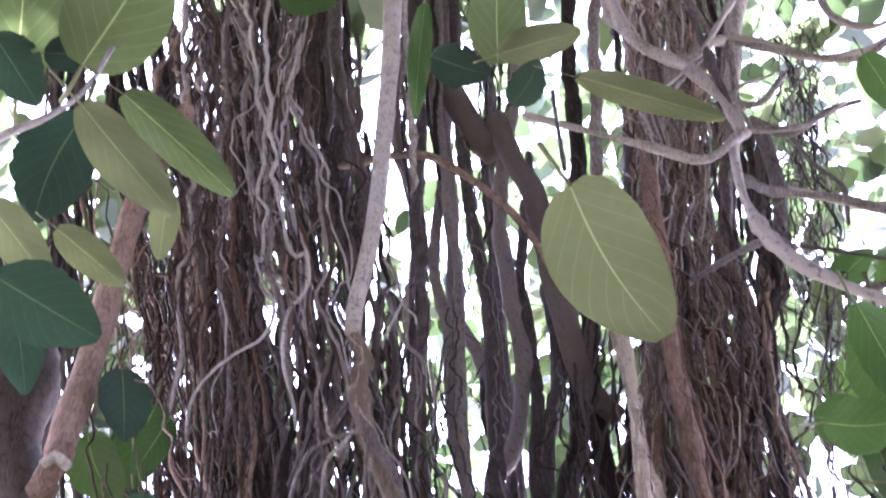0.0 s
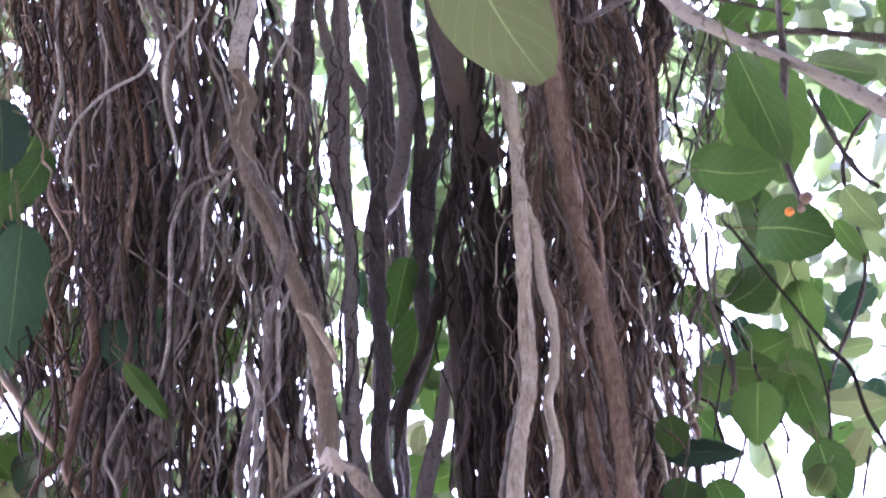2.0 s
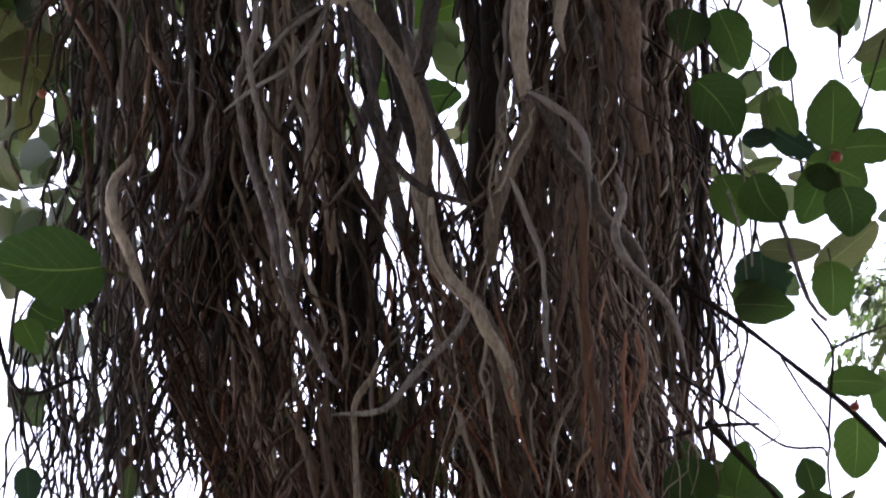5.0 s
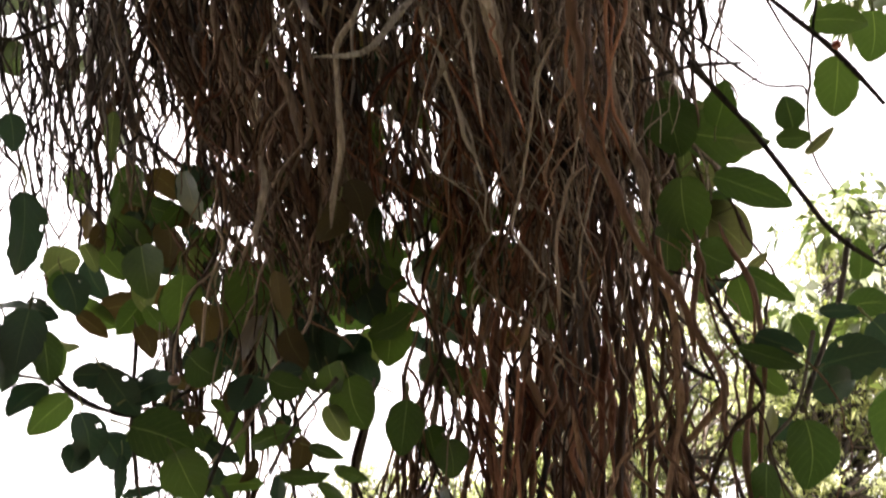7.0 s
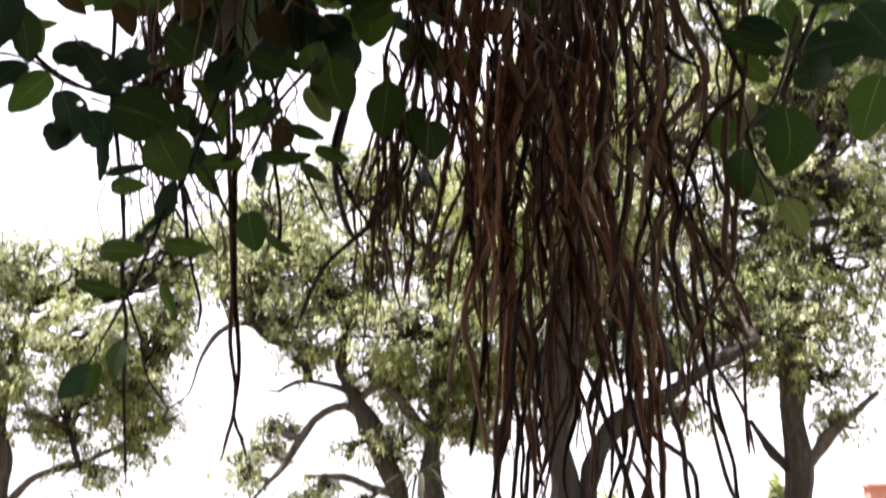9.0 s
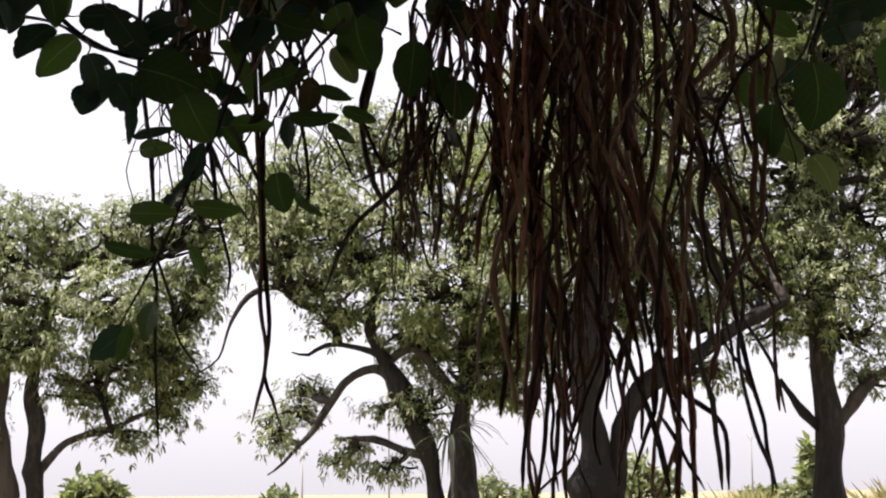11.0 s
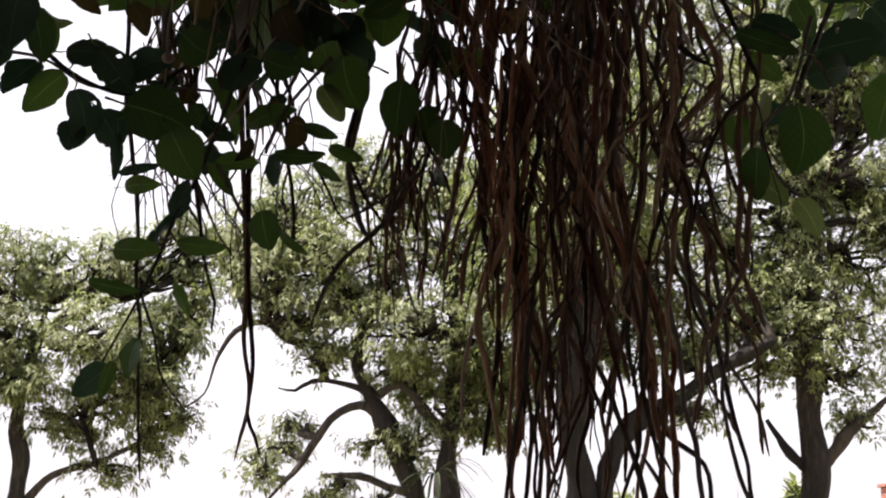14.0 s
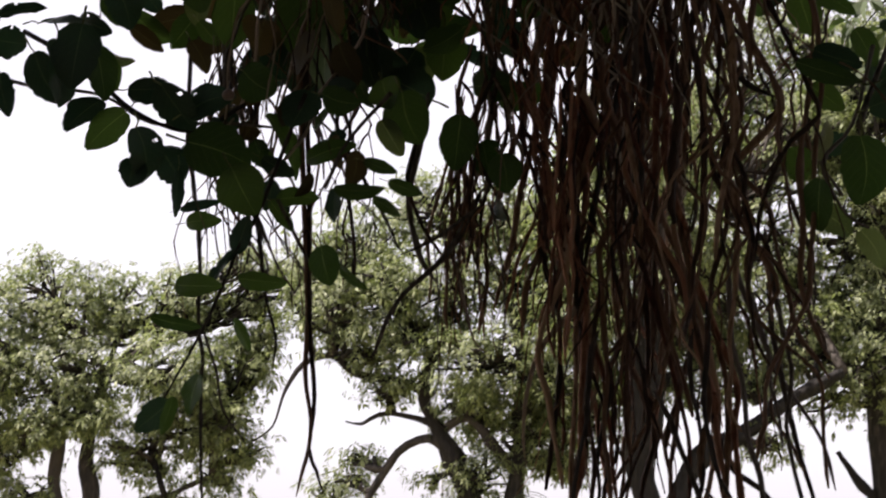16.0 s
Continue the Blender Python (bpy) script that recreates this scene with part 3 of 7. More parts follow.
rooted([(0.277, 2.300, 3.093), (0.288, 2.300, 3.027), (0.313, 2.300, 2.920), (0.382, 2.320, 2.850), (0.404, 2.339, 2.746)], 0.008, 0.005, "grey")
rooted([(0.236, 2.299, 3.069), (0.228, 2.299, 2.855), (0.230, 2.299, 2.686), (0.226, 2.304, 2.589), (0.263, 2.304, 2.469), (0.308, 2.304, 2.362), (0.364, 2.324, 2.282), (0.385, 2.344, 2.186)], 0.0085, 0.005, "umber", "aerial_root", 0.008, 8, 0.15)
rooted([(0.269, 2.299, 2.784), (0.256, 2.279, 2.637), (0.273, 2.279, 2.545), (0.302, 2.279, 2.473)], 0.006, 0.003, "red")
rooted([(0.297, 2.299, 2.647), (0.316, 2.299, 2.526), (0.336, 2.299, 2.446), (0.325, 2.304, 2.380)], 0.009, 0.007, "brown")
rooted([(0.253, 2.284, 2.470), (0.218, 2.284, 2.434), (0.195, 2.284, 2.355), (0.195, 2.284, 2.236)], 0.0036, 0.0024, "brown")
rooted([(-0.237, 2.304, 2.490), (-0.231, 2.304, 2.445), (-0.250, 2.304, 2.383), (-0.265, 2.304, 2.331)], 0.007, 0.004, "tan")
rooted([(-0.088, 2.304, 2.752), (-0.122, 2.304, 2.656), (-0.116, 2.304, 2.508), (-0.120, 2.324, 2.390)], 0.006, 0.004, "tan")
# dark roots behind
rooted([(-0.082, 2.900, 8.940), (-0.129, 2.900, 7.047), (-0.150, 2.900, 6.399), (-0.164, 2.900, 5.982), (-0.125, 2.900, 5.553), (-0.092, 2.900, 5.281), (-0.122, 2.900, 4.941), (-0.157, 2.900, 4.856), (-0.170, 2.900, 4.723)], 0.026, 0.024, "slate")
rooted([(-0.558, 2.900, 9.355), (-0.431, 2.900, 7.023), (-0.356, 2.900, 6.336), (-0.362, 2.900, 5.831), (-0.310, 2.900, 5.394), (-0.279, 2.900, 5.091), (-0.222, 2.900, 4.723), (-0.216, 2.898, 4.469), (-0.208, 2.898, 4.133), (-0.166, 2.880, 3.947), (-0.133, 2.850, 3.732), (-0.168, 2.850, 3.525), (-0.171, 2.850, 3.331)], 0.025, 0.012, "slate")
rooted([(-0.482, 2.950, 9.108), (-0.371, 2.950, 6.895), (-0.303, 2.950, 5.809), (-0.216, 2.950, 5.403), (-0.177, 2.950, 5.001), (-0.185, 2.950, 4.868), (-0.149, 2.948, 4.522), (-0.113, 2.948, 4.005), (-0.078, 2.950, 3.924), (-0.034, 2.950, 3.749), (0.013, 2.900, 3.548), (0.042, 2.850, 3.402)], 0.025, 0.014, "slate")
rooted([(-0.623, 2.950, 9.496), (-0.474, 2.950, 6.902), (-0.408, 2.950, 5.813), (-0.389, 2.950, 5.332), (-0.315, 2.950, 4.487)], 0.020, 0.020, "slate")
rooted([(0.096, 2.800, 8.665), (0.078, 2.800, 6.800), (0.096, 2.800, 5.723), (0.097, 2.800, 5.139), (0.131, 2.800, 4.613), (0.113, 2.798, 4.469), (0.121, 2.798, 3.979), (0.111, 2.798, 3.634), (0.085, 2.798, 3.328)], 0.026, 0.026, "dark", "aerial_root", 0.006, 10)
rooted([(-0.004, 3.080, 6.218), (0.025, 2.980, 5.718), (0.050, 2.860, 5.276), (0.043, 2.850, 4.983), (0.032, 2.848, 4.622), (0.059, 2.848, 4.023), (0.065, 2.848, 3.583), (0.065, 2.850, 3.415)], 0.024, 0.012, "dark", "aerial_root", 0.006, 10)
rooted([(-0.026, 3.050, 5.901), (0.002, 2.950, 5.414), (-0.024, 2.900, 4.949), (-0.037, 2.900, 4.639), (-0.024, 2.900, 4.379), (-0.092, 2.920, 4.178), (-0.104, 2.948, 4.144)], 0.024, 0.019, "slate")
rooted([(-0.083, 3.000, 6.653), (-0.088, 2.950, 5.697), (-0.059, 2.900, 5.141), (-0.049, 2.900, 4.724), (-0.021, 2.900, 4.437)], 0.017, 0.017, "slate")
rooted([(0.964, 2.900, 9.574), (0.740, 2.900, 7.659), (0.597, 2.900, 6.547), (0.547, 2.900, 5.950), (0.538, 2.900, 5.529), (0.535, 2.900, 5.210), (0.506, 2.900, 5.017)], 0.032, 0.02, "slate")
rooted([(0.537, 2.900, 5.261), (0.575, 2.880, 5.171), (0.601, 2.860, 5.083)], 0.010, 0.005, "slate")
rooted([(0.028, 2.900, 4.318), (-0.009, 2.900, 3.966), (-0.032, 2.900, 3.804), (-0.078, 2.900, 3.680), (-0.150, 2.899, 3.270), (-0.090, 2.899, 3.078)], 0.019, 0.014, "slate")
rooted([(0.278, 2.950, 6.460), (0.424, 3.000, 7.898), (0.405, 3.000, 9.921)], 0.03, 0.05, "limb", "limb", 0.01, 12)
rooted([(-0.202, 2.799, 3.286), (-0.184, 2.799, 3.060), (-0.148, 2.799, 2.893)], 0.024, 0.017, "slate")
rooted([(0.462, 3.000, 9.914), (0.383, 2.950, 7.794), (0.274, 2.900, 6.765), (0.264, 2.850, 5.885)], 0.03, 0.02, "slate")
rooted([(0.252, 2.400, 7.625), (0.146, 2.400, 6.382), (0.136, 2.400, 6.187), (0.136, 2.450, 5.625)], 0.026, 0.016, "grey", "limb", 0.006, 10, 0.05)
rooted([(0.773, 2.300, 7.598), (0.578, 2.300, 6.225), (0.495, 2.300, 5.725)], 0.03, 0.024, "limb", "limb", 0.006, 12, 0.05)
rooted([(0.645, 2.600, 6.089), (0.651, 2.600, 5.786), (0.641, 2.600, 5.454), (0.707, 2.650, 5.381)], 0.026, 0.016, "slate", "limb", 0.006, 10, 0.05)
rooted([(-1.211, 2.900, 9.425), (-1.014, 2.900, 7.796), (-0.962, 2.900, 7.147), (-0.858, 2.900, 6.590)], 0.016, 0.012, "grey")
rooted([(-1.021, 3.000, 9.673), (-0.861, 3.000, 7.678), (-0.745, 3.000, 7.009), (-0.639, 2.950, 6.397), (-0.608, 2.900, 5.841)], 0.035, 0.022, "limb", "limb", 0.01, 12, 0.06)
rooted([(-0.613, 2.800, 4.284), (-0.623, 2.750, 4.076), (-0.646, 2.720, 3.940), (-0.680, 2.720, 3.819), (-0.707, 2.750, 3.721), (-0.718, 2.800, 3.611)], 0.03, 0.022, "limb", "limb", 0.004, 12, 0.08)
rooted([(-0.559, 2.700, 3.997), (-0.579, 2.680, 3.889), (-0.597, 2.660, 3.754), (-0.602, 2.660, 3.635), (-0.606, 2.680, 3.550), (-0.585, 2.700, 3.413)], 0.02, 0.013, "limb", "limb", 0.004, 10, 0.08)
rooted([(-0.748, 2.500, 4.185), (-0.724, 2.480, 3.963), (-0.715, 2.460, 3.757), (-0.709, 2.450, 3.616), (-0.680, 2.460, 3.555), (-0.649, 2.480, 3.510), (-0.618, 2.500, 3.411)], 0.012, 0.009, "red", "aerial_root", 0.004, 8, 0.14)
rooted([(-0.893, 2.500, 3.900), (-0.803, 2.470, 3.764), (-0.719, 2.450, 3.627)], 0.006, 0.008, "brown")
rooted([(-0.708, 2.450, 3.613), (-0.741, 2.450, 3.559), (-0.759, 2.470, 3.480), (-0.765, 2.500, 3.383)], 0.006, 0.003, "red")
rooted([(-0.701, 2.440, 3.600), (-0.693, 2.440, 3.497), (-0.685, 2.460, 3.380)], 0.006, 0.004, "brown")
rooted([(-0.197, 2.330, 3.522), (-0.180, 2.310, 3.483), (-0.162, 2.310, 3.470), (-0.146, 2.330, 3.474)], 0.013, 0.012, "tan", "knuckle", 0.0, 10, 0.26)
rooted([(-0.444, 2.850, 7.917), (-0.391, 2.830, 6.902), (-0.339, 2.790, 6.135), (-0.274, 2.751, 5.490), (-0.227, 2.721, 4.718), (-0.192, 2.701, 4.114), (-0.164, 2.701, 3.787), (-0.127, 2.701, 3.523), (-0.044, 2.720, 3.174)], 0.019, 0.014, "slate", "aerial_root", 0.005, 10)
rooted([(-0.386, 2.900, 8.026), (-0.330, 2.870, 6.890), (-0.268, 2.830, 6.130), (-0.198, 2.801, 5.564), (-0.152, 2.781, 4.681), (-0.124, 2.761, 4.173), (-0.131, 2.751, 3.909), (-0.100, 2.751, 3.738), (-0.073, 2.751, 3.561), (0.031, 2.750, 3.193)], 0.024, 0.017, "slate", "aerial_root", 0.005, 10)
rooted([(0.033, 2.740, 4.842), (0.003, 2.720, 4.539), (-0.004, 2.710, 4.275), (0.004, 2.701, 4.334), (-0.024, 2.681, 4.166), (-0.062, 2.681, 4.044), (-0.088, 2.701, 3.946), (-0.094, 2.721, 3.836)], 0.012, 0.010, "dark", "aerial_root", 0.003, 10)
hang((0.092, 2.680, 5.451), (0.071, 2.680, 3.079), 0.06, 0.07, 16, 0.0065, "dark", deep=0.04, whole=8, seed=66)
hang((0.178, 2.720, 5.371), (0.125, 2.720, 3.103), 0.05, 0.06, 10, 0.0065, "dark", deep=0.04, whole=6, seed=67)
hang((-0.246, 2.900, 5.625), (-0.088, 2.900, 3.561), 0.14, 0.14, 18, 0.006, "dark+grey", deep=0.06, whole=6, seed=68)
hang((0.011, 2.700, 3.469), (0.028, 2.700, 2.865), 0.16, 0.2, 66, 0.0065, "brown+tan+umber", deep=0.1, whole=10, seed=69, wig=0.38, fork=1.8)
for _ in range(4):
    rooted([(0.254, 2.278, 2.769), (0.241, 2.268, 2.667), (0.255, 2.268, 2.582), (0.285, 2.278, 2.486)], 0.0035, 0.0022, "rust", wig=0.03)
for _ in range(3):
    rooted([(0.136, 2.421, 2.201), (0.139, 2.421, 2.046), (0.134, 2.421, 1.912), (0.118, 2.441, 1.784)], 0.0032, 0.002, "rust", wig=0.016)
rooted([(-0.011, 2.278, 3.034), (0.001, 2.278, 2.929), (0.038, 2.268, 2.862), (0.083, 2.268, 2.802), (0.105, 2.278, 2.748), (0.119, 2.298, 2.681)], 0.013, 0.007, "tan", "aerial_root", 0.003, 8, 0.12)
rooted([(-0.195, 2.290, 3.466), (-0.243, 2.280, 3.407), (-0.287, 2.280, 3.333), (-0.321, 2.300, 3.268)], 0.0042, 0.0028, "pale", "aerial_root", 0.005, 6, 0.15)
rooted([(-0.190, 2.280, 3.452), (-0.216, 2.270, 3.370), (-0.251, 2.270, 3.300), (-0.273, 2.290, 3.231)], 0.0046, 0.003, "pale", "aerial_root", 0.005, 6, 0.15)
rooted([(-0.182, 2.280, 3.447), (-0.170, 2.270, 3.370), (-0.161, 2.270, 3.302), (-0.166, 2.290, 3.232)], 0.004, 0.0026, "grey", "aerial_root", 0.005, 6, 0.15)
rooted([(-0.188, 2.290, 3.458), (-0.201, 2.280, 3.359), (-0.204, 2.280, 3.272), (-0.223, 2.300, 3.203)], 0.0036, 0.0024, "grey", "aerial_root", 0.005, 6, 0.15)
rooted([(-0.198, 2.300, 3.477), (-0.235, 2.290, 3.438), (-0.280, 2.290, 3.385), (-0.325, 2.310, 3.367)], 0.0034, 0.0022, "pale", "aerial_root", 0.005, 6, 0.15)
# arching root across the gap
rooted([(-0.667, 2.700, 6.107), (-0.390, 2.500, 5.842), (-0.235, 2.500, 5.697), (-0.120, 2.500, 5.508), (-0.043, 2.550, 5.380), (0.007, 2.600, 5.234)], 0.014, 0.009, "brown")

# bundles, from the crown down; dark strands among them stand for shaded recesses
hang((-1.232, 2.600, 8.039), (-0.629, 2.600, 4.388), 0.42, 0.42, 105, 0.01053, "grey+brown+pale+dark+umber", whole=22, seed=1)
hang((-1.365, 2.600, 7.702), (-0.696, 2.600, 3.898), 0.26, 0.34, 80, 0.00936, "brown+umber+grey+dark", whole=16, seed=2)
hang((-1.053, 2.600, 6.115), (-0.742, 2.598, 3.981), 0.2, 0.2, 81, 0.006, "umber+brown+dark", whole=6, seed=3, deep=0.1)
hang((-0.807, 2.800, 7.079), (-0.447, 2.800, 4.224), 0.34, 0.3, 70, 0.009, "dark", whole=10, seed=4)
hang((-0.471, 2.500, 4.869), (-0.381, 2.680, 3.673), 0.1, 0.36, 64, 0.0088, "grey+pale+brown+dark", whole=16, seed=5, deep=0.08)
hang((-0.485, 2.750, 5.233), (-0.347, 2.750, 3.015), 0.3, 0.42, 104, 0.00936, "grey+brown+pale+dark", whole=14, seed=6, deep=0.12)
hang((0.465, 2.700, 7.886), (0.315, 2.700, 4.503), 0.30, 0.17, 131, 0.00936, "grey+pale+brown+clay", whole=16, seed=7, deep=0.12)
hang((0.367, 2.700, 6.034), (0.403, 2.698, 3.769), 0.15, 0.22, 102, 0.00936, "brown+grey+tan+clay", whole=14, seed=8, deep=0.12)
hang((0.871, 2.700, 7.220), (0.553, 2.700, 4.165), 0.14, 0.16, 64, 0.0055, "dark+grey", whole=8, seed=9)
hang((0.662, 2.700, 5.212), (0.544, 2.698, 3.897), 0.13, 0.12, 50, 0.005, "dark+grey", whole=4, seed=10)
hang((-0.377, 3.200, 8.755), (-0.205, 3.200, 4.740), 0.5, 0.4, 14, 0.007, "dark", whole=4, seed=11)
hang((-1.202, 2.600, 5.960), (-0.741, 2.600, 3.528), 0.3, 0.2, 80, 0.006, "brown+umber+umber+dark", whole=8, seed=12)
hang((-0.742, 2.700, 5.079), (-0.493, 2.699, 2.842), 0.3, 0.36, 108, 0.00877, "grey+brown+dark+dark", whole=16, seed=13, deep=0.12, wig=0.38, fork=1.8)
hang((-0.522, 2.598, 3.823), (-0.391, 2.604, 2.651), 0.24, 0.46, 84, 0.00864, "brown+red+umber+grey", whole=14, seed=14, fine=0.25, wig=0.38, fork=1.8)
hang((-0.293, 2.678, 3.704), (-0.228, 2.684, 2.569), 0.18, 0.4, 78, 0.00864, "brown+tan+umber+dark", whole=14, seed=15, fine=0.25, wig=0.38, fork=1.8)
hang((-0.371, 2.598, 3.987), (-0.248, 2.604, 2.599), 0.3, 0.36, 76, 0.0108, "umber+dark", whole=8, seed=16, deep=0.12, fine=0.25, wig=0.38, fork=1.8)
hang((0.319, 2.750, 5.084), (0.253, 2.749, 2.692), 0.2, 0.3, 149, 0.00922, "brown+tan+grey+red+clay", whole=16, seed=17, deep=0.12)
hang((0.437, 2.698, 4.274), (0.325, 2.704, 2.332), 0.22, 0.26, 124, 0.00922, "grey+brown+red+tan", whole=14, seed=18, fine=0.25, deep=0.12, wig=0.38, fork=1.8)
hang((0.504, 2.750, 3.926), (0.445, 2.749, 2.825), 0.1, 0.08, 60, 0.007, "dark", whole=8, seed=19, deep=0.08)
hang((0.199, 2.698, 3.402), (0.237, 2.704, 2.476), 0.2, 0.3, 100, 0.006, "red+brown+tan", whole=8, seed=20, fine=0.25, wig=0.38, fork=1.8)
hang((0.027, 2.701, 3.219), (0.079, 2.704, 2.457), 0.24, 0.26, 100, 0.007, "brown+tan+grey", whole=10, seed=21, fine=0.25, wig=0.38, fork=1.8)
hang((-0.660, 2.699, 3.200), (-0.580, 2.704, 2.500), 0.22, 0.26, 110, 0.0055, "dark", whole=4, seed=22, fine=0.3, fork=0.5)
hang((-0.251, 2.599, 2.751), (-0.200, 2.598, 2.360), 0.3, 0.22, 60, 0.006, "brown+red", whole=4, seed=23, fine=0.0, wig=0.38, fork=1.8)
hang((0.274, 2.599, 2.917), (0.305, 2.601, 1.863), 0.28, 0.18, 79, 0.00529, "sienna+red+tan", whole=20, seed=24, fine=0.25, wig=0.38, fork=1.8)
hang((0.010, 2.604, 2.497), (0.020, 2.600, 1.876), 0.06, 0.1, 18, 0.00432, "umber+brown", whole=12, seed=30, thick=True, wig=0.25)
hang((-0.351, 2.604, 2.600), (-0.316, 2.600, 2.238), 0.5, 0.46, 26, 0.005, "umber+dark", whole=4, seed=31, fine=0.0, fork=0.5)
hang((-0.262, 2.598, 2.456), (-0.277, 2.600, 1.992), 0.1, 0.04, 12, 0.005, "brown", whole=2, seed=32)
# backing bundles: the curtain's deep shade is put into their near-black colour
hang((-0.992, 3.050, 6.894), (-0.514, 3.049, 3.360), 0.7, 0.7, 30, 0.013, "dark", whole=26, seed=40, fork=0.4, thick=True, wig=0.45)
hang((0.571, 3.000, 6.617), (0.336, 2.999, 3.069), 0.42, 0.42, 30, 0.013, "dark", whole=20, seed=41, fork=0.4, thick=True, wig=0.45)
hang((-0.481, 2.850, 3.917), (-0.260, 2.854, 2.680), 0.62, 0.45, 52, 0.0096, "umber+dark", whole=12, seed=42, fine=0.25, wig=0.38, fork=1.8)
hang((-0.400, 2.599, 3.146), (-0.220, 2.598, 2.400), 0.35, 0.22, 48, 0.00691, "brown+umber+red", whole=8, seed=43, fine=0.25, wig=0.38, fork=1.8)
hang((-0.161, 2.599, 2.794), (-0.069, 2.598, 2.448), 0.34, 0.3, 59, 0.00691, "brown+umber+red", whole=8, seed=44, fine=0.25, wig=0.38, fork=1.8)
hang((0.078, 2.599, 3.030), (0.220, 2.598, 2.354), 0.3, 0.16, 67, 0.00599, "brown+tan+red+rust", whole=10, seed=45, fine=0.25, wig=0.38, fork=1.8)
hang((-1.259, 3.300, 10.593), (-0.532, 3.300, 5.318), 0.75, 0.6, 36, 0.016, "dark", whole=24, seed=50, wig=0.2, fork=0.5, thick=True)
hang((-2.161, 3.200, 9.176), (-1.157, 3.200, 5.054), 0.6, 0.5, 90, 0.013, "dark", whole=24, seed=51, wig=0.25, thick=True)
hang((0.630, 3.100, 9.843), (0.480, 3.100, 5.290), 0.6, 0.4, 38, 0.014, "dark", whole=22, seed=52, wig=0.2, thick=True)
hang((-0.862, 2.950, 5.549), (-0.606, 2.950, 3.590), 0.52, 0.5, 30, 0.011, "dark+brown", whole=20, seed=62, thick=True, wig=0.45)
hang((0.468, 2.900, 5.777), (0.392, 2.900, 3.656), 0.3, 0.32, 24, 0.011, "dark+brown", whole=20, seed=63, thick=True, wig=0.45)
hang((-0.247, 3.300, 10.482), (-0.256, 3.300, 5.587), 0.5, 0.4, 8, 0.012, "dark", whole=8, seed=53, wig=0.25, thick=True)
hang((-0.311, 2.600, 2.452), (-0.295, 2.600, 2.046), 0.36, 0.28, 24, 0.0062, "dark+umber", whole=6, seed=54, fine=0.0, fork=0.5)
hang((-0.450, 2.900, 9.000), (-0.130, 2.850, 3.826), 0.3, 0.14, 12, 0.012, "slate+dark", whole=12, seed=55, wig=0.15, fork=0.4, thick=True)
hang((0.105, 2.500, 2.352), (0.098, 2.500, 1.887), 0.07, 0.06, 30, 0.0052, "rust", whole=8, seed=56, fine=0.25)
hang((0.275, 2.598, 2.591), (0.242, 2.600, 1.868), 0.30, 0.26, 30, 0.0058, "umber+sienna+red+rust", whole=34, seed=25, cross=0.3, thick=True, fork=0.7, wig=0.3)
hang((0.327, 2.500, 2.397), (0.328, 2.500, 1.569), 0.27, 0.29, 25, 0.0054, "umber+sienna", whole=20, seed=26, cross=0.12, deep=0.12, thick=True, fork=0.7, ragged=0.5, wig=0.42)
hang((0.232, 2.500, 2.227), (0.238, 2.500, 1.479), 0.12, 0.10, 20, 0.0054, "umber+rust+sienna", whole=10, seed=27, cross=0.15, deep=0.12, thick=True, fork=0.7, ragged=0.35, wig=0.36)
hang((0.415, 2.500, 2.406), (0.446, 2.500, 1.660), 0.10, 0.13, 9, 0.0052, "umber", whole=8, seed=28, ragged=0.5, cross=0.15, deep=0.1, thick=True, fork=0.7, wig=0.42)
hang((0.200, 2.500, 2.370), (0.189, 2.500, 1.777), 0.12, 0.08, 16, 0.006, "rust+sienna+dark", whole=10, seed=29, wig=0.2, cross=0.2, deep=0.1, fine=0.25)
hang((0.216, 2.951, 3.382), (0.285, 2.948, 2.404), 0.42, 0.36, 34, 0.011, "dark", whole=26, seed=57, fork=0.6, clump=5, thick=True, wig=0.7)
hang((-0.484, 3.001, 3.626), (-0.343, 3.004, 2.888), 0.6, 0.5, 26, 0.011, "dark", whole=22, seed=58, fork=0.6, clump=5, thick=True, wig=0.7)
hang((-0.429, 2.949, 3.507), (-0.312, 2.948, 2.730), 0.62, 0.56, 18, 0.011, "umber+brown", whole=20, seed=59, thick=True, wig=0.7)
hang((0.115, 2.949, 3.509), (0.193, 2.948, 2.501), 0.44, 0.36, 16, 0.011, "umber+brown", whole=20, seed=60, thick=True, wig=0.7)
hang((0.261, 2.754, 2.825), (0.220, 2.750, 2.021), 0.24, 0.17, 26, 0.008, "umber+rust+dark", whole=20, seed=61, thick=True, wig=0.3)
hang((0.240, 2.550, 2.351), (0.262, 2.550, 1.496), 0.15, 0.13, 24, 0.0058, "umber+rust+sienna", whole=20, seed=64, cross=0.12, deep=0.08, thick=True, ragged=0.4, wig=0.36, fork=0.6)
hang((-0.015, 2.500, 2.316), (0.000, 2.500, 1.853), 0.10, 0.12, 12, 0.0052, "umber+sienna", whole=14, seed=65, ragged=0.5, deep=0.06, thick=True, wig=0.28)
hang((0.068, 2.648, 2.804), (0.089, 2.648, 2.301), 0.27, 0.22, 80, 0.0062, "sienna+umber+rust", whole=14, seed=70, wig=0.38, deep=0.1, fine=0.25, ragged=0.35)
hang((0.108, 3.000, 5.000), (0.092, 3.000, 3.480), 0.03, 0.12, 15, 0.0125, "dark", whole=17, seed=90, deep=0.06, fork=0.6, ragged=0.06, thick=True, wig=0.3)
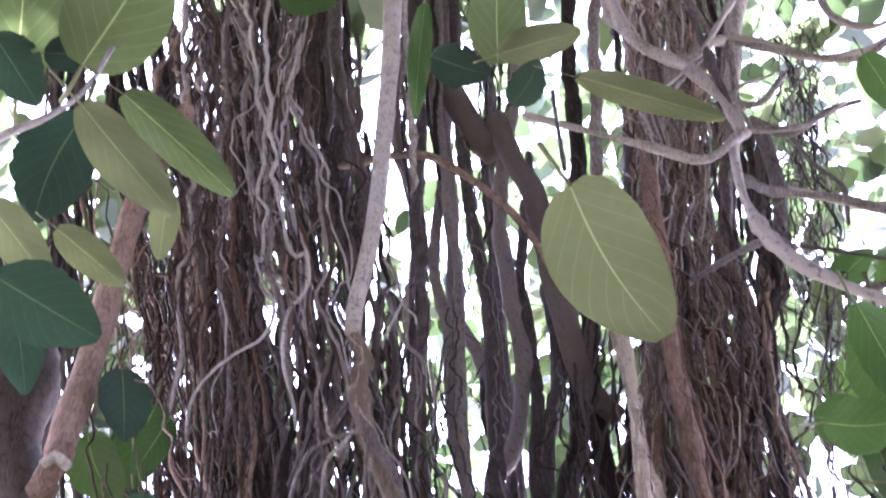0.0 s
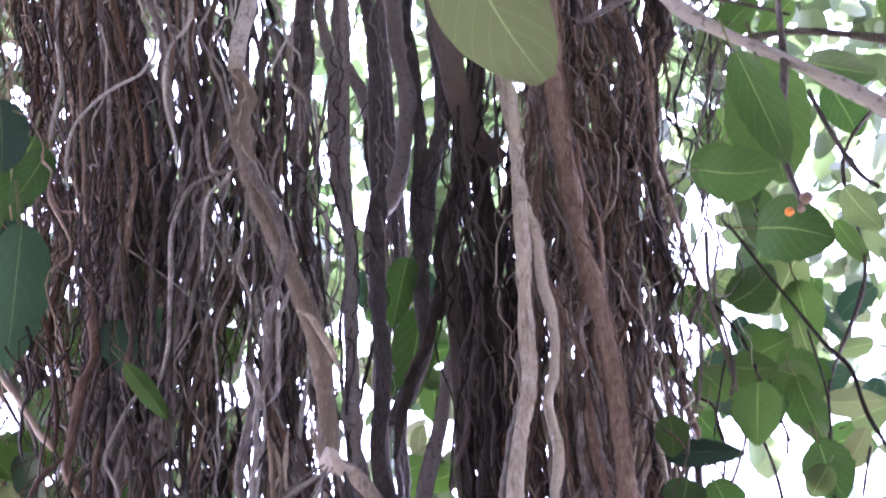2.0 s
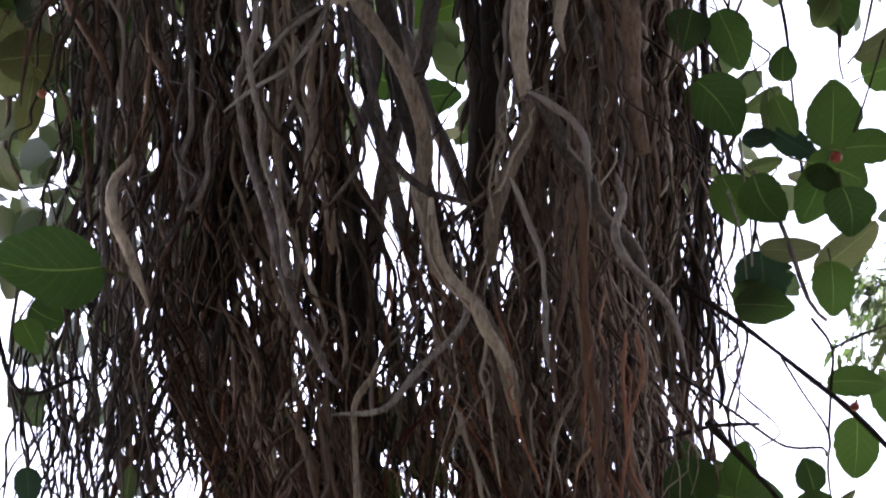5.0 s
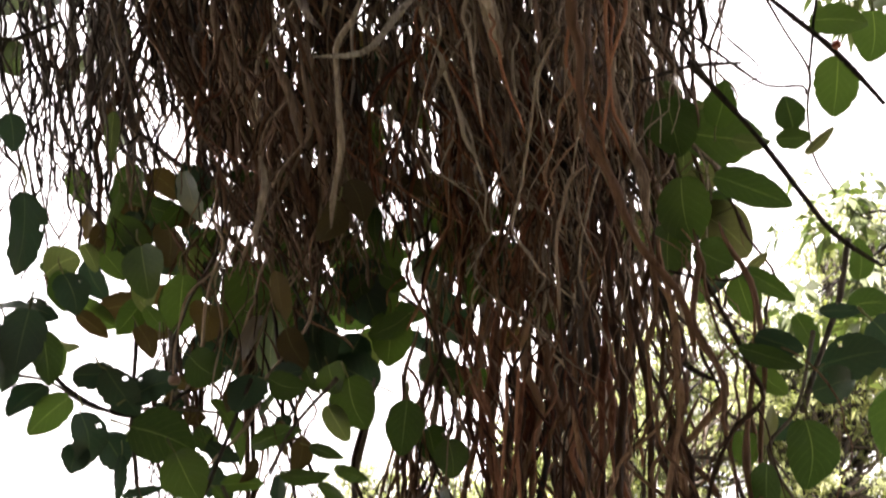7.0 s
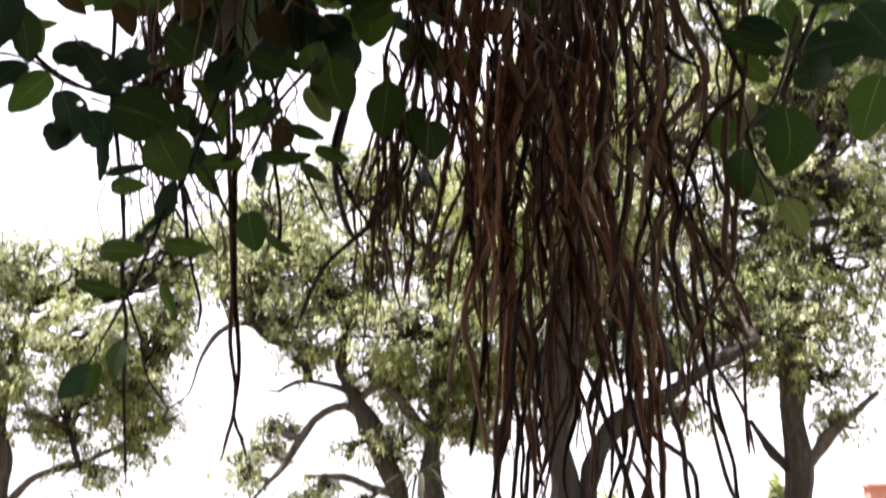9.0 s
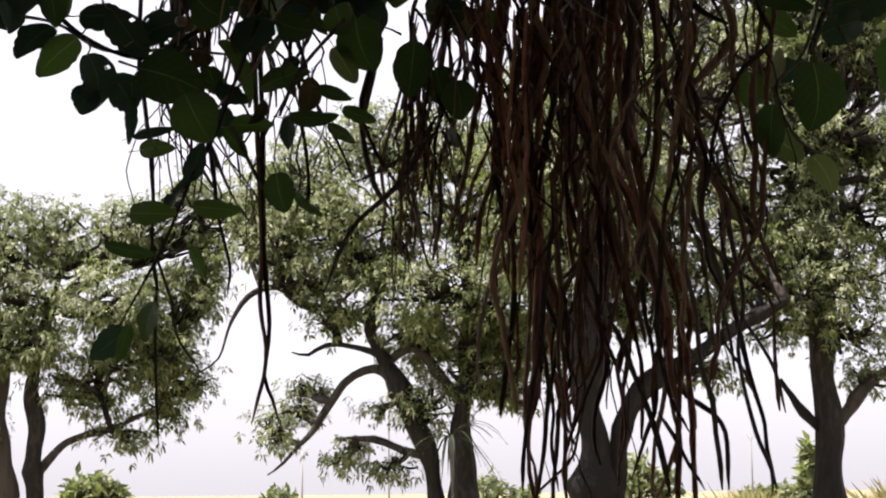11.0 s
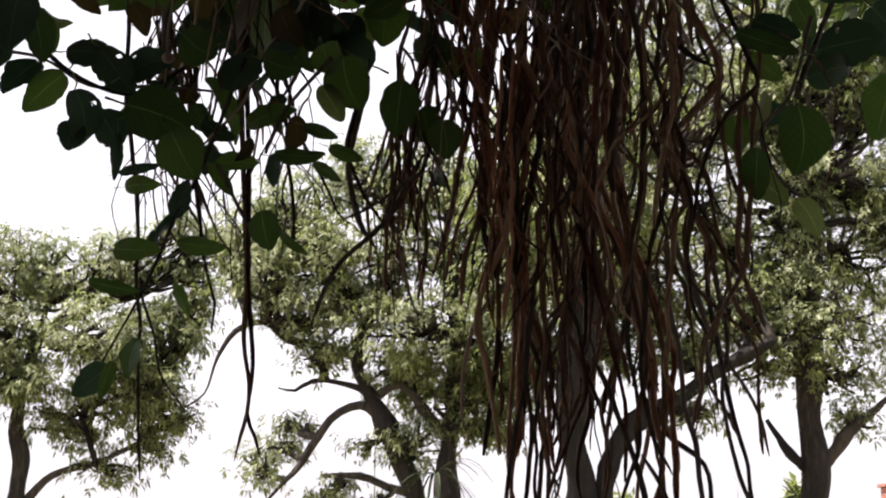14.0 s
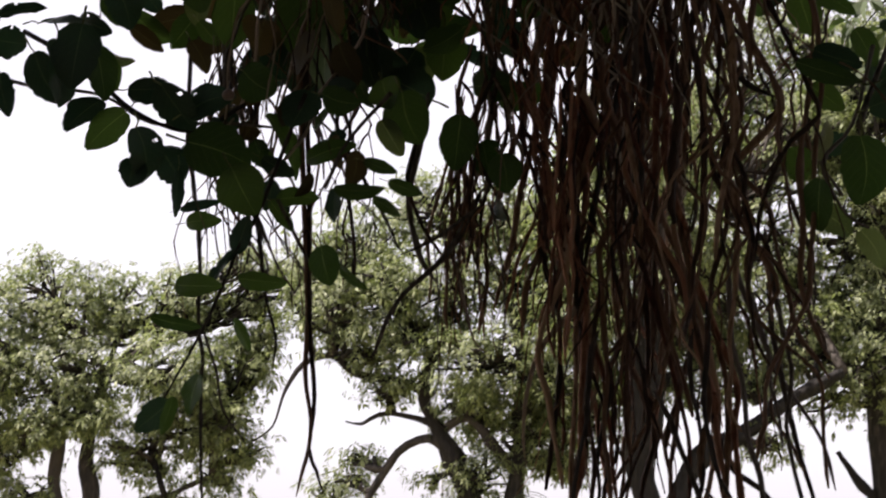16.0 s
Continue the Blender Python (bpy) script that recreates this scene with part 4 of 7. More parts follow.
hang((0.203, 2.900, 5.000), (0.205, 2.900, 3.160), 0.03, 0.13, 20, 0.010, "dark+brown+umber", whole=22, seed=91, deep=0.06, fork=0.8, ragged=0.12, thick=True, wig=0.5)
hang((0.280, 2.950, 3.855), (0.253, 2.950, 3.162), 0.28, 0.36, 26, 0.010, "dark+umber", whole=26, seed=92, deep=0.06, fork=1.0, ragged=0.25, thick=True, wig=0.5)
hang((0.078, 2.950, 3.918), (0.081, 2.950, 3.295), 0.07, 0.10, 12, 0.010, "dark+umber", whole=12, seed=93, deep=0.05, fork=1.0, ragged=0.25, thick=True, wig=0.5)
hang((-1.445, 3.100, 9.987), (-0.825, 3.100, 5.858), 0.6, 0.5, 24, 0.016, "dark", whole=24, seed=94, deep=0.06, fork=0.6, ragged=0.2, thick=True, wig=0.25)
hang((0.225, 2.699, 3.029), (0.309, 2.698, 2.368), 0.3, 0.26, 36, 0.0062, "brown+tan+red", whole=10, seed=71, wig=0.38, deep=0.1, fine=0.25)
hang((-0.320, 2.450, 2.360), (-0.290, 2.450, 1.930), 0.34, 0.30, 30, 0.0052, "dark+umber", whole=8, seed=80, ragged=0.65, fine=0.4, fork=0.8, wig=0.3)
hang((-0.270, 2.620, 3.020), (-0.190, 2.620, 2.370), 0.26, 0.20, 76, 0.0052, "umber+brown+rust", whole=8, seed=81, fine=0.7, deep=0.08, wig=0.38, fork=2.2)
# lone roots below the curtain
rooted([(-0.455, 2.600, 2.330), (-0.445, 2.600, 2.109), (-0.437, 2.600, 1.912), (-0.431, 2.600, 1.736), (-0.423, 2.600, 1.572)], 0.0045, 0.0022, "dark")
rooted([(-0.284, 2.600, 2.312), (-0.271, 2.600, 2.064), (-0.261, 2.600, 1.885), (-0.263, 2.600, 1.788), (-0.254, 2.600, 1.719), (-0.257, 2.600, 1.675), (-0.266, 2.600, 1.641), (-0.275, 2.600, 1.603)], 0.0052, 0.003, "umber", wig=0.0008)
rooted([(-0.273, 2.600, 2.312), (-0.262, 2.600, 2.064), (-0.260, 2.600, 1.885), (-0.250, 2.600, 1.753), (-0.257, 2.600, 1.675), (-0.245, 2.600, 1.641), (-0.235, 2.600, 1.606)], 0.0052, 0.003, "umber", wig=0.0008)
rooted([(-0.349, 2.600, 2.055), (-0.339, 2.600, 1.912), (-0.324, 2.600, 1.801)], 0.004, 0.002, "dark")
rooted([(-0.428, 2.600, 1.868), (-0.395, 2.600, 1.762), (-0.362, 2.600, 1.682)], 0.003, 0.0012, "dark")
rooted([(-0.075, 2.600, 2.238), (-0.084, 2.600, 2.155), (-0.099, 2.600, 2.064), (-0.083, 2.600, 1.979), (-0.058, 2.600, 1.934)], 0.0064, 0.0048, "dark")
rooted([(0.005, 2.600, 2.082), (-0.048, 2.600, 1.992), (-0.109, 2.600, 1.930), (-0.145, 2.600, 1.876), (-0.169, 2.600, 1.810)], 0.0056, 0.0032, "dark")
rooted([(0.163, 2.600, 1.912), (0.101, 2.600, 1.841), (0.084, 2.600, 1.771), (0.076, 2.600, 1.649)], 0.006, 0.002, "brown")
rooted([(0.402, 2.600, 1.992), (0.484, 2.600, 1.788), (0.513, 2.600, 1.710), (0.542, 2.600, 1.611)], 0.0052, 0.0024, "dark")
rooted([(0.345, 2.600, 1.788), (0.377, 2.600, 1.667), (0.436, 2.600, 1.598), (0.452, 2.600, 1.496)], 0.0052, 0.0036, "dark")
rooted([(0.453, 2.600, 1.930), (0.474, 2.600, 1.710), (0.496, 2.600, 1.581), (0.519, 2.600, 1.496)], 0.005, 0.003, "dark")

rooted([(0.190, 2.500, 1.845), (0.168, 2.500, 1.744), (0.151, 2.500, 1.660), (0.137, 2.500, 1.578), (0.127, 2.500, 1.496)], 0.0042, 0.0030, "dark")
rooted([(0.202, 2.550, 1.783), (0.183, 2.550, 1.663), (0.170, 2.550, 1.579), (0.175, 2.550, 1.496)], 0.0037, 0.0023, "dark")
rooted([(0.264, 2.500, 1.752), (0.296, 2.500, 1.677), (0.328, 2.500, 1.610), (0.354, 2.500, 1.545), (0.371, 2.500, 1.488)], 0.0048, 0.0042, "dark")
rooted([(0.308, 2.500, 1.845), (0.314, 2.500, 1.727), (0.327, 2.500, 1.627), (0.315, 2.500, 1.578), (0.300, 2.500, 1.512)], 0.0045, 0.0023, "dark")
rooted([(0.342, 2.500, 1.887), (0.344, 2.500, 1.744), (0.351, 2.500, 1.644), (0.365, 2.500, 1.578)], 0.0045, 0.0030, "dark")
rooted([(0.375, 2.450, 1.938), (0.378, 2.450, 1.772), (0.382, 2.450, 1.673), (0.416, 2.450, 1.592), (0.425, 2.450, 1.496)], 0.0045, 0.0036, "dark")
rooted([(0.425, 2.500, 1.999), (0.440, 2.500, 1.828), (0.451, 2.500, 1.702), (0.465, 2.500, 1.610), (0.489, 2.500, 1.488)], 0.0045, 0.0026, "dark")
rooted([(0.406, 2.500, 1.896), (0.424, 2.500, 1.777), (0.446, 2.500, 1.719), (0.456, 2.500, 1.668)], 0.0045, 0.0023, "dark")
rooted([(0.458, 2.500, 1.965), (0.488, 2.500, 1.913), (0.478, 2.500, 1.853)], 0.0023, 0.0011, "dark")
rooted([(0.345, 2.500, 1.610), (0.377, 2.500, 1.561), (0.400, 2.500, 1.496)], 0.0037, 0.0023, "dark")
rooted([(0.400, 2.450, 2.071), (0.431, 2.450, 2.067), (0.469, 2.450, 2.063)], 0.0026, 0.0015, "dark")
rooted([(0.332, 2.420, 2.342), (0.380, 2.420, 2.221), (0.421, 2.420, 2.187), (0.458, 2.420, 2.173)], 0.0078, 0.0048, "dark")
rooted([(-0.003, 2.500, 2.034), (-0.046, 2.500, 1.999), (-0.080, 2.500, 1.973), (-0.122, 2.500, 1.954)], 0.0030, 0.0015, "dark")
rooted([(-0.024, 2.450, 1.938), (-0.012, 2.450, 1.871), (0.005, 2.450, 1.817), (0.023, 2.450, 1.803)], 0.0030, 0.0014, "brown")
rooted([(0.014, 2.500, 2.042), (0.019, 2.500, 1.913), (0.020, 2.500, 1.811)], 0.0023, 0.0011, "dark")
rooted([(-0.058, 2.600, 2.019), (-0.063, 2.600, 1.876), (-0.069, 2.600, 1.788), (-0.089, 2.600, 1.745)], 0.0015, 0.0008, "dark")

# ---------------------------------------------------------------- banyan: branches, twigs and leaves
def leaf_mesh(name, material, wide, bend, seed, bitten=0.13, blunt=(0.62, 0.78)):
    """An oval leaf one metre long with a short point, folded along its rib, waved and nibbled at the rim, on a stalk."""
    rng = np.random.default_rng(seed)
    rows, cols = 17, 9
    vs, fs, uvs = [], [], []
    skew, wave = rng.uniform(-0.06, 0.06), rng.uniform(0.01, 0.03)
    for i in range(rows):
        v = i / (rows - 1)
        half = wide / 2 * math.sin(math.pi * min(1, v * 0.96 + 0.02) ** rng.choice([0.8])) ** (blunt[0] if v < 0.6 else blunt[1])
        for j in range(cols):
            u = j / (cols - 1) * 2 - 1
            nib = 1 - (bitten * rng.uniform() ** 3 if abs(u) == 1 else 0)
            z = 0.16 * abs(u) * half + bend * (v - 0.5) ** 2 + wave * math.sin(11 * v + 2 * u + seed) * abs(u)
            vs.append((u * half * nib + skew * math.sin(3 * v), v - 0.5, z))
            uvs.append((u / 2 + 0.5, v))
    gone = set()
    if seed % 2 and bitten > 0.1:
        gone = {(int(rng.integers(2, rows - 4)), int(rng.choice([0, 1, 6, 7])))}
    for i in range(rows - 1):
        for j in range(cols - 1):
            if (i, j) in gone:
                continue
            k = i * cols + j
            fs.append((k, k + 1, k + cols + 1, k + cols))
    stalk_v, stalk_f = tube(np.array([(0.02, -0.80, -0.10), (0.01, -0.62, -0.03), (0, -0.49, bend * 0.25)]), [0.018, 0.014, 0.013], 5)
    at = len(vs)
    me = bpy.data.meshes.new(name)
    me.from_pydata(vs + stalk_v.tolist(), [], fs + [tuple(x + at for x in f) for f in stalk_f])
    me.materials.append(material)
    me.materials.append(STALK)
    for p in me.polygons:
        p.use_smooth = True
        p.material_index = 0 if p.index < len(fs) else 1
    layer = me.uv_layers.new(name="UVMap")
    uvs += [(0.1, 0.52)] * len(stalk_v)
    for loop in me.loops:
        layer.data[loop.index].uv = uvs[loop.vertex_index]
    return me


LEAVES = {k: [leaf_mesh("leaf", m, 0.62, b, s, {1: 0.015, 3: 0.015, 2: 0.14}.get(k, 0.09), (0.58, 0.56) if k in (1, 3) else (0.6, 0.7)) for s, b in ((1, -0.25), (2, 0.2), (3, -0.5), (4, -0.3), (6, -0.1))] for k, m in LEAF.items()}
leaf_rng = random.Random(5)
TWIG_NOW = [banyan]


def leaf(place, length, width, angle, tone=0, tilt=1.0):
    """One leaf at its middle: angle turns its tip, 0 up, 90 to the right, 180 hanging down."""
    ob = new("leaf", leaf_rng.choice(LEAVES[tone]))
    p = Vector(place)
    back = Vector((0, 0, 1.5)) - p
    back.normalize()
    up = Vector((0, 0, 1))
    right = up.cross(back).normalized()
    true_up = back.cross(right)
    a = radians(angle)
    y = true_up * math.cos(a) + right * math.sin(a)
    x = y.cross(back)
    m = Matrix((x, y, back)).transposed().to_4x4()
    m = m @ pose(0, 0, 0, leaf_rng.gauss(0, 20) * tilt, leaf_rng.gauss(0, 27) * tilt, 0)
    s = Matrix.Diagonal((1.1 * width / 0.62, 1.08 * length, 1.08 * length, 1))
    ob.parent = TWIG_NOW[0]
    ob.matrix_basis = Matrix.Translation(p - Vector(HOME)) @ m @ s
    return ob


def twig(points, r0, r1, tone="twig", sides=7):
    ob = rooted(points, r0, r1, tone, "twig", 0.004, sides + 2 * (r0 > 0.009), 0.12 if r0 < 0.009 else 0.17)
    TWIG_NOW[0] = ob
    return ob


def spray(a, b, n, length, tones, seed):
    """Leaves strewn between two corners, most of them hanging."""
    r = random.Random(seed)
    for _ in range(n):
        p = [a[i] + (b[i] - a[i]) * r.random() for i in range(3)]
        k = length * r.uniform(0.7, 1.25)
        leaf(p, k, k * r.uniform(0.45, 0.8), r.gauss(180, 55), r.choice(tones))


# broad leaves on the green shoot high up
twig([(-0.876, 1.200, 3.526), (-0.807, 1.200, 3.667), (-0.752, 1.200, 3.725), (-0.718, 1.200, 3.804), (-0.708, 1.200, 3.948)], 0.007, 0.004, "green_shoot")
leaf((-0.721, 1.200, 4.109), 0.227, 0.163, 8, 3, 0.3)
leaf((-0.907, 1.200, 4.169), 0.276, 0.143, -25, 3, 0.3)
leaf((-0.518, 1.150, 3.534), 0.191, 0.060, 113, 3, 0.2)
leaf((-0.607, 1.200, 3.582), 0.190, 0.074, 120, 1, 0.2)
leaf((-0.760, 1.300, 3.735), 0.171, 0.126, 180, 2, 0.3)
leaf((-0.913, 1.300, 4.076), 0.131, 0.091, 120, 2, 0.3)
leaf((-0.825, 1.300, 4.123), 0.091, 0.061, 70, 2, 0.3)
leaf((-0.715, 1.200, 3.372), 0.132, 0.058, 120, 1, 0.3)
leaf((-0.636, 1.200, 3.219), 0.139, 0.095, 100, 2, 0.3)
leaf((-0.682, 1.350, 3.562), 0.119, 0.051, 110, 1, 0.3)
leaf((-0.769, 1.400, 3.430), 0.150, 0.075, 150, 2, 0.3)
leaf((-0.535, 1.600, 4.974), 0.116, 0.077, 80, 0, 0.3)
leaf((-0.652, 1.500, 3.880), 0.106, 0.048, 170, 1, 0.3)
leaf((-0.917, 2.200, 4.279), 0.159, 0.110, 170, 2)
leaf((-0.959, 2.300, 4.197), 0.147, 0.122, 140, 0)
leaf((-0.870, 2.300, 4.268), 0.136, 0.074, 200, 0)
twig([(0.444, 1.500, 5.300), (-0.081, 1.500, 4.895), (-0.090, 1.500, 4.566)], 0.005, 0.003)
leaf((-0.088, 1.400, 4.459), 0.186, 0.104, 0, 3, 0.3)
leaf((-0.016, 1.450, 4.422), 0.152, 0.065, 75, 1, 0.3)
leaf((-0.170, 1.500, 4.429), 0.110, 0.082, 105, 2, 0.3)
leaf((-0.045, 1.500, 4.358), 0.091, 0.067, 30, 2, 0.3)
leaf((-0.232, 1.400, 4.257), 0.196, 0.041, 178, 0, 0.3)
leaf((0.159, 1.300, 3.912), 0.229, 0.048, 114, 1, 0.3)
twig([(0.011, 1.300, 3.945), (0.012, 1.250, 3.691), (0.018, 1.200, 3.517)], 0.004, 0.003)
leaf((0.075, 1.150, 3.225), 0.205, 0.125, 152, 1, 0.2)
leaf((0.468, 1.500, 3.467), 0.168, 0.067, 170, 0, 0.3)
leaf((0.419, 1.500, 3.335), 0.104, 0.076, 100, 0, 0.3)
leaf((0.569, 1.400, 4.118), 0.111, 0.060, 170, 0, 0.3)
# forked branches on the high side
twig([(0.149, 1.900, 5.704), (0.199, 1.900, 5.360), (0.326, 1.900, 5.182), (0.402, 1.900, 4.992), (0.430, 1.900, 4.831)], 0.016, 0.013)
twig([(0.431, 1.900, 4.844), (0.335, 1.880, 4.690), (0.227, 1.860, 4.717), (0.094, 1.840, 4.757), (-0.060, 1.820, 4.807)], 0.012, 0.007)
twig([(0.588, 1.900, 5.815), (0.372, 1.900, 5.254), (0.260, 1.880, 5.019)], 0.009, 0.005)
twig([(0.884, 1.900, 5.373), (0.745, 1.900, 5.198), (0.587, 1.900, 5.224), (0.444, 1.900, 5.286)], 0.010, 0.007)
twig([(0.412, 1.900, 4.964), (0.380, 1.900, 5.347), (0.356, 1.900, 5.760)], 0.010, 0.008)
twig([(0.433, 1.900, 4.857), (0.573, 1.920, 4.910), (0.701, 1.950, 5.065)], 0.008, 0.005)
twig([(0.451, 1.900, 4.856), (0.433, 1.900, 5.045), (0.534, 1.900, 5.124)], 0.006, 0.004)
twig([(0.409, 1.900, 4.807), (0.408, 1.900, 4.567), (0.458, 1.900, 4.352), (0.536, 1.900, 4.243), (0.665, 1.900, 4.145), (0.849, 1.900, 3.989)], 0.012, 0.014, "limb")
twig([(0.476, 2.300, 5.336), (0.495, 2.100, 4.931), (0.525, 2.000, 4.739), (0.641, 2.000, 4.712), (0.756, 2.000, 4.647), (0.859, 2.000, 4.671)], 0.014, 0.009)
twig([(0.631, 2.000, 4.367), (0.752, 2.000, 4.392), (0.943, 2.000, 4.359)], 0.007, 0.010)
twig([(0.516, 2.000, 4.535), (0.614, 2.000, 4.503), (0.726, 2.000, 4.450)], 0.005, 0.004)
twig([(0.356, 2.500, 5.134), (0.402, 2.350, 4.990), (0.455, 2.200, 4.838), (0.500, 2.100, 4.710), (0.501, 1.950, 4.442)], 0.008, 0.007, "slate")
twig([(0.149, 2.000, 5.925), (0.163, 2.000, 5.703), (0.209, 2.000, 5.562), (0.282, 2.000, 5.433), (0.346, 2.000, 5.384), (0.408, 2.000, 5.466), (0.455, 2.000, 5.505)], 0.0178, 0.0133, "twig")
twig([(0.450, 2.050, 5.592), (0.553, 2.050, 5.578), (0.688, 2.050, 5.490), (0.808, 2.050, 5.514), (0.927, 2.050, 5.612)], 0.0130, 0.0098, "twig")
twig([(0.353, 2.050, 5.488), (0.417, 2.050, 5.358), (0.474, 2.050, 5.249), (0.523, 2.050, 5.255), (0.572, 2.050, 5.348), (0.598, 2.050, 5.408)], 0.0112, 0.0084, "twig")
twig([(0.473, 2.000, 5.073), (0.558, 2.000, 5.005), (0.642, 2.000, 5.090), (0.702, 2.000, 5.134), (0.746, 2.000, 5.154)], 0.0096, 0.0072, "twig")
twig([(0.471, 2.050, 5.578), (0.474, 2.050, 5.447), (0.469, 2.050, 5.309), (0.479, 2.050, 5.234)], 0.0099, 0.0075, "twig")
twig([(0.372, 2.050, 5.941), (0.410, 2.050, 5.783), (0.440, 2.050, 5.613), (0.356, 2.050, 5.440), (0.297, 2.050, 5.320)], 0.0098, 0.0074, "twig")
twig([(0.766, 2.100, 6.018), (0.786, 2.100, 5.830), (0.881, 2.100, 5.752), (0.991, 2.100, 5.851)], 0.0118, 0.0088, "twig")
twig([(0.565, 2.150, 4.996), (0.673, 2.150, 4.959), (0.733, 2.150, 4.926), (0.849, 2.150, 4.913)], 0.0138, 0.0103, "limb")
twig([(0.592, 2.100, 5.174), (0.627, 2.100, 5.035), (0.678, 2.100, 4.928), (0.664, 2.100, 4.757)], 0.0071, 0.0053, "twig")
leaf((0.859, 1.900, 4.490), 0.146, 0.091, 80, 2, 0.3)
twig([(0.701, 1.900, 4.490), (0.654, 1.900, 4.112), (0.612, 1.900, 3.887), (0.624, 1.900, 3.730)], 0.007, 0.007)
leaf((0.639, 2.000, 4.092), 0.228, 0.156, 180, 0, 0.3)
leaf((0.533, 2.000, 3.942), 0.119, 0.092, 112, 0, 0.3)
leaf((0.633, 2.000, 3.762), 0.132, 0.115, 110, 0, 0.3)
leaf((0.806, 2.100, 3.949), 0.100, 0.067, 150, 3)
twig([(0.803, 2.200, 4.462), (0.854, 2.200, 4.209), (0.895, 2.200, 4.137)], 0.007, 0.005)
leaf((0.739, 2.400, 5.015), 0.130, 0.086, 60, 0)
leaf((-0.095, 2.900, 4.556), 0.183, 0.087, 180, 0)
leaf((-0.070, 3.000, 4.420), 0.251, 0.105, 190, 0)
leaf((-0.837, 2.300, 3.904), 0.263, 0.126, 170, 2)
leaf((-0.922, 2.400, 4.389), 0.180, 0.122, 180, 0)
leaf((-0.560, 2.400, 3.743), 0.133, 0.039, 130, 0)
leaf((-0.664, 2.500, 3.963), 0.107, 0.083, 160, 2)
leaf((-0.699, 2.700, 4.343), 0.186, 0.080, 180, 0)
leaf((-0.503, 2.800, 4.260), 0.119, 0.092, 180, 0)
# leafy side beside the upper curtain
twig([(1.197, 2.600, 5.076), (0.986, 2.600, 4.724), (0.966, 2.598, 4.326), (0.824, 2.598, 3.956), (0.785, 2.598, 3.603)], 0.006, 0.004, "dark")
leaf((0.704, 2.598, 4.266), 0.118, 0.105, 60, 0)
leaf((0.746, 2.698, 4.171), 0.098, 0.088, 80, 0)
leaf((0.775, 2.598, 3.988), 0.110, 0.147, 100, 0)
leaf((0.666, 2.598, 3.881), 0.108, 0.114, 170, 0)
leaf((0.602, 2.698, 4.055), 0.088, 0.080, 150, 0, 0.3)
leaf((0.538, 2.598, 3.770), 0.140, 0.052, 95, 2)
leaf((0.791, 2.598, 3.720), 0.129, 0.088, 170, 0)
leaf((0.970, 2.798, 4.060), 0.091, 0.078, 80, 3)
# leaves among the lower curtain
leaf((-0.599, 2.200, 2.852), 0.168, 0.141, 250, 0)
leaf((-0.632, 2.301, 2.786), 0.063, 0.045, 150, 0)
leaf((-0.639, 2.401, 2.884), 0.057, 0.057, 110, 0)
leaf((-0.717, 2.299, 3.098), 0.077, 0.058, 150, 3)
twig([(-0.715, 2.299, 2.872), (-0.661, 2.299, 2.721), (-0.621, 2.299, 2.682), (-0.571, 2.399, 2.764)], 0.005, 0.004, "dark")
leaf((0.520, 2.354, 2.215), 0.068, 0.042, 115, 2, 0.5)
leaf((0.546, 2.350, 2.048), 0.092, 0.074, 183, 0, 0.5)
leaf((0.479, 2.350, 1.997), 0.072, 0.048, 195, 0)
leaf((0.512, 2.400, 1.986), 0.058, 0.042, 130, 3)
leaf((0.566, 2.400, 1.948), 0.060, 0.035, 155, 3)
leaf((0.475, 2.450, 2.081), 0.051, 0.044, 175, 0)
leaf((0.512, 2.400, 2.170), 0.056, 0.036, 130, 0, 0.6)
leaf((0.598, 2.350, 2.150), 0.072, 0.050, 85, 2)
leaf((0.629, 2.350, 2.189), 0.086, 0.068, 85, 2, 0.5)
leaf((0.502, 2.400, 2.105), 0.059, 0.030, 40, 1)
twig([(0.577, 2.400, 2.249), (0.548, 2.400, 2.130), (0.505, 2.400, 2.071), (0.535, 2.400, 1.996), (0.567, 2.400, 1.975)], 0.004, 0.002, "dark")
leaf((-0.314, 2.417, 2.276), 0.077, 0.060, 200, 4)
leaf((-0.252, 2.397, 2.243), 0.067, 0.054, 165, 4)
leaf((-0.212, 2.397, 2.305), 0.071, 0.051, 190, 4)
leaf((-0.185, 2.397, 2.226), 0.059, 0.042, 150, 4)
leaf((-0.267, 2.377, 2.151), 0.053, 0.038, 200, 4)
leaf((-0.324, 2.397, 2.191), 0.062, 0.042, 170, 4)
leaf((-0.138, 2.397, 2.422), 0.069, 0.051, 190, 4)
leaf((-0.096, 2.397, 2.459), 0.062, 0.043, 160, 4)
# leafy twigs beside the curtain
twig([(0.589, 2.450, 4.280), (0.574, 2.450, 4.067), (0.584, 2.450, 3.920), (0.593, 2.450, 3.805), (0.593, 2.450, 3.687), (0.574, 2.450, 3.626), (0.547, 2.450, 3.562)], 0.0055, 0.0035, "dark")
twig([(0.573, 2.450, 4.058), (0.625, 2.450, 3.937), (0.646, 2.450, 3.838), (0.662, 2.450, 3.750), (0.675, 2.450, 3.688), (0.667, 2.450, 3.634)], 0.0042, 0.0026, "dark")
twig([(0.583, 2.450, 3.886), (0.554, 2.450, 3.772), (0.533, 2.450, 3.678)], 0.0030, 0.0018, "dark")
twig([(0.534, 2.450, 3.987), (0.521, 2.450, 3.804), (0.494, 2.450, 3.724), (0.483, 2.450, 3.639)], 0.0042, 0.0026, "dark")
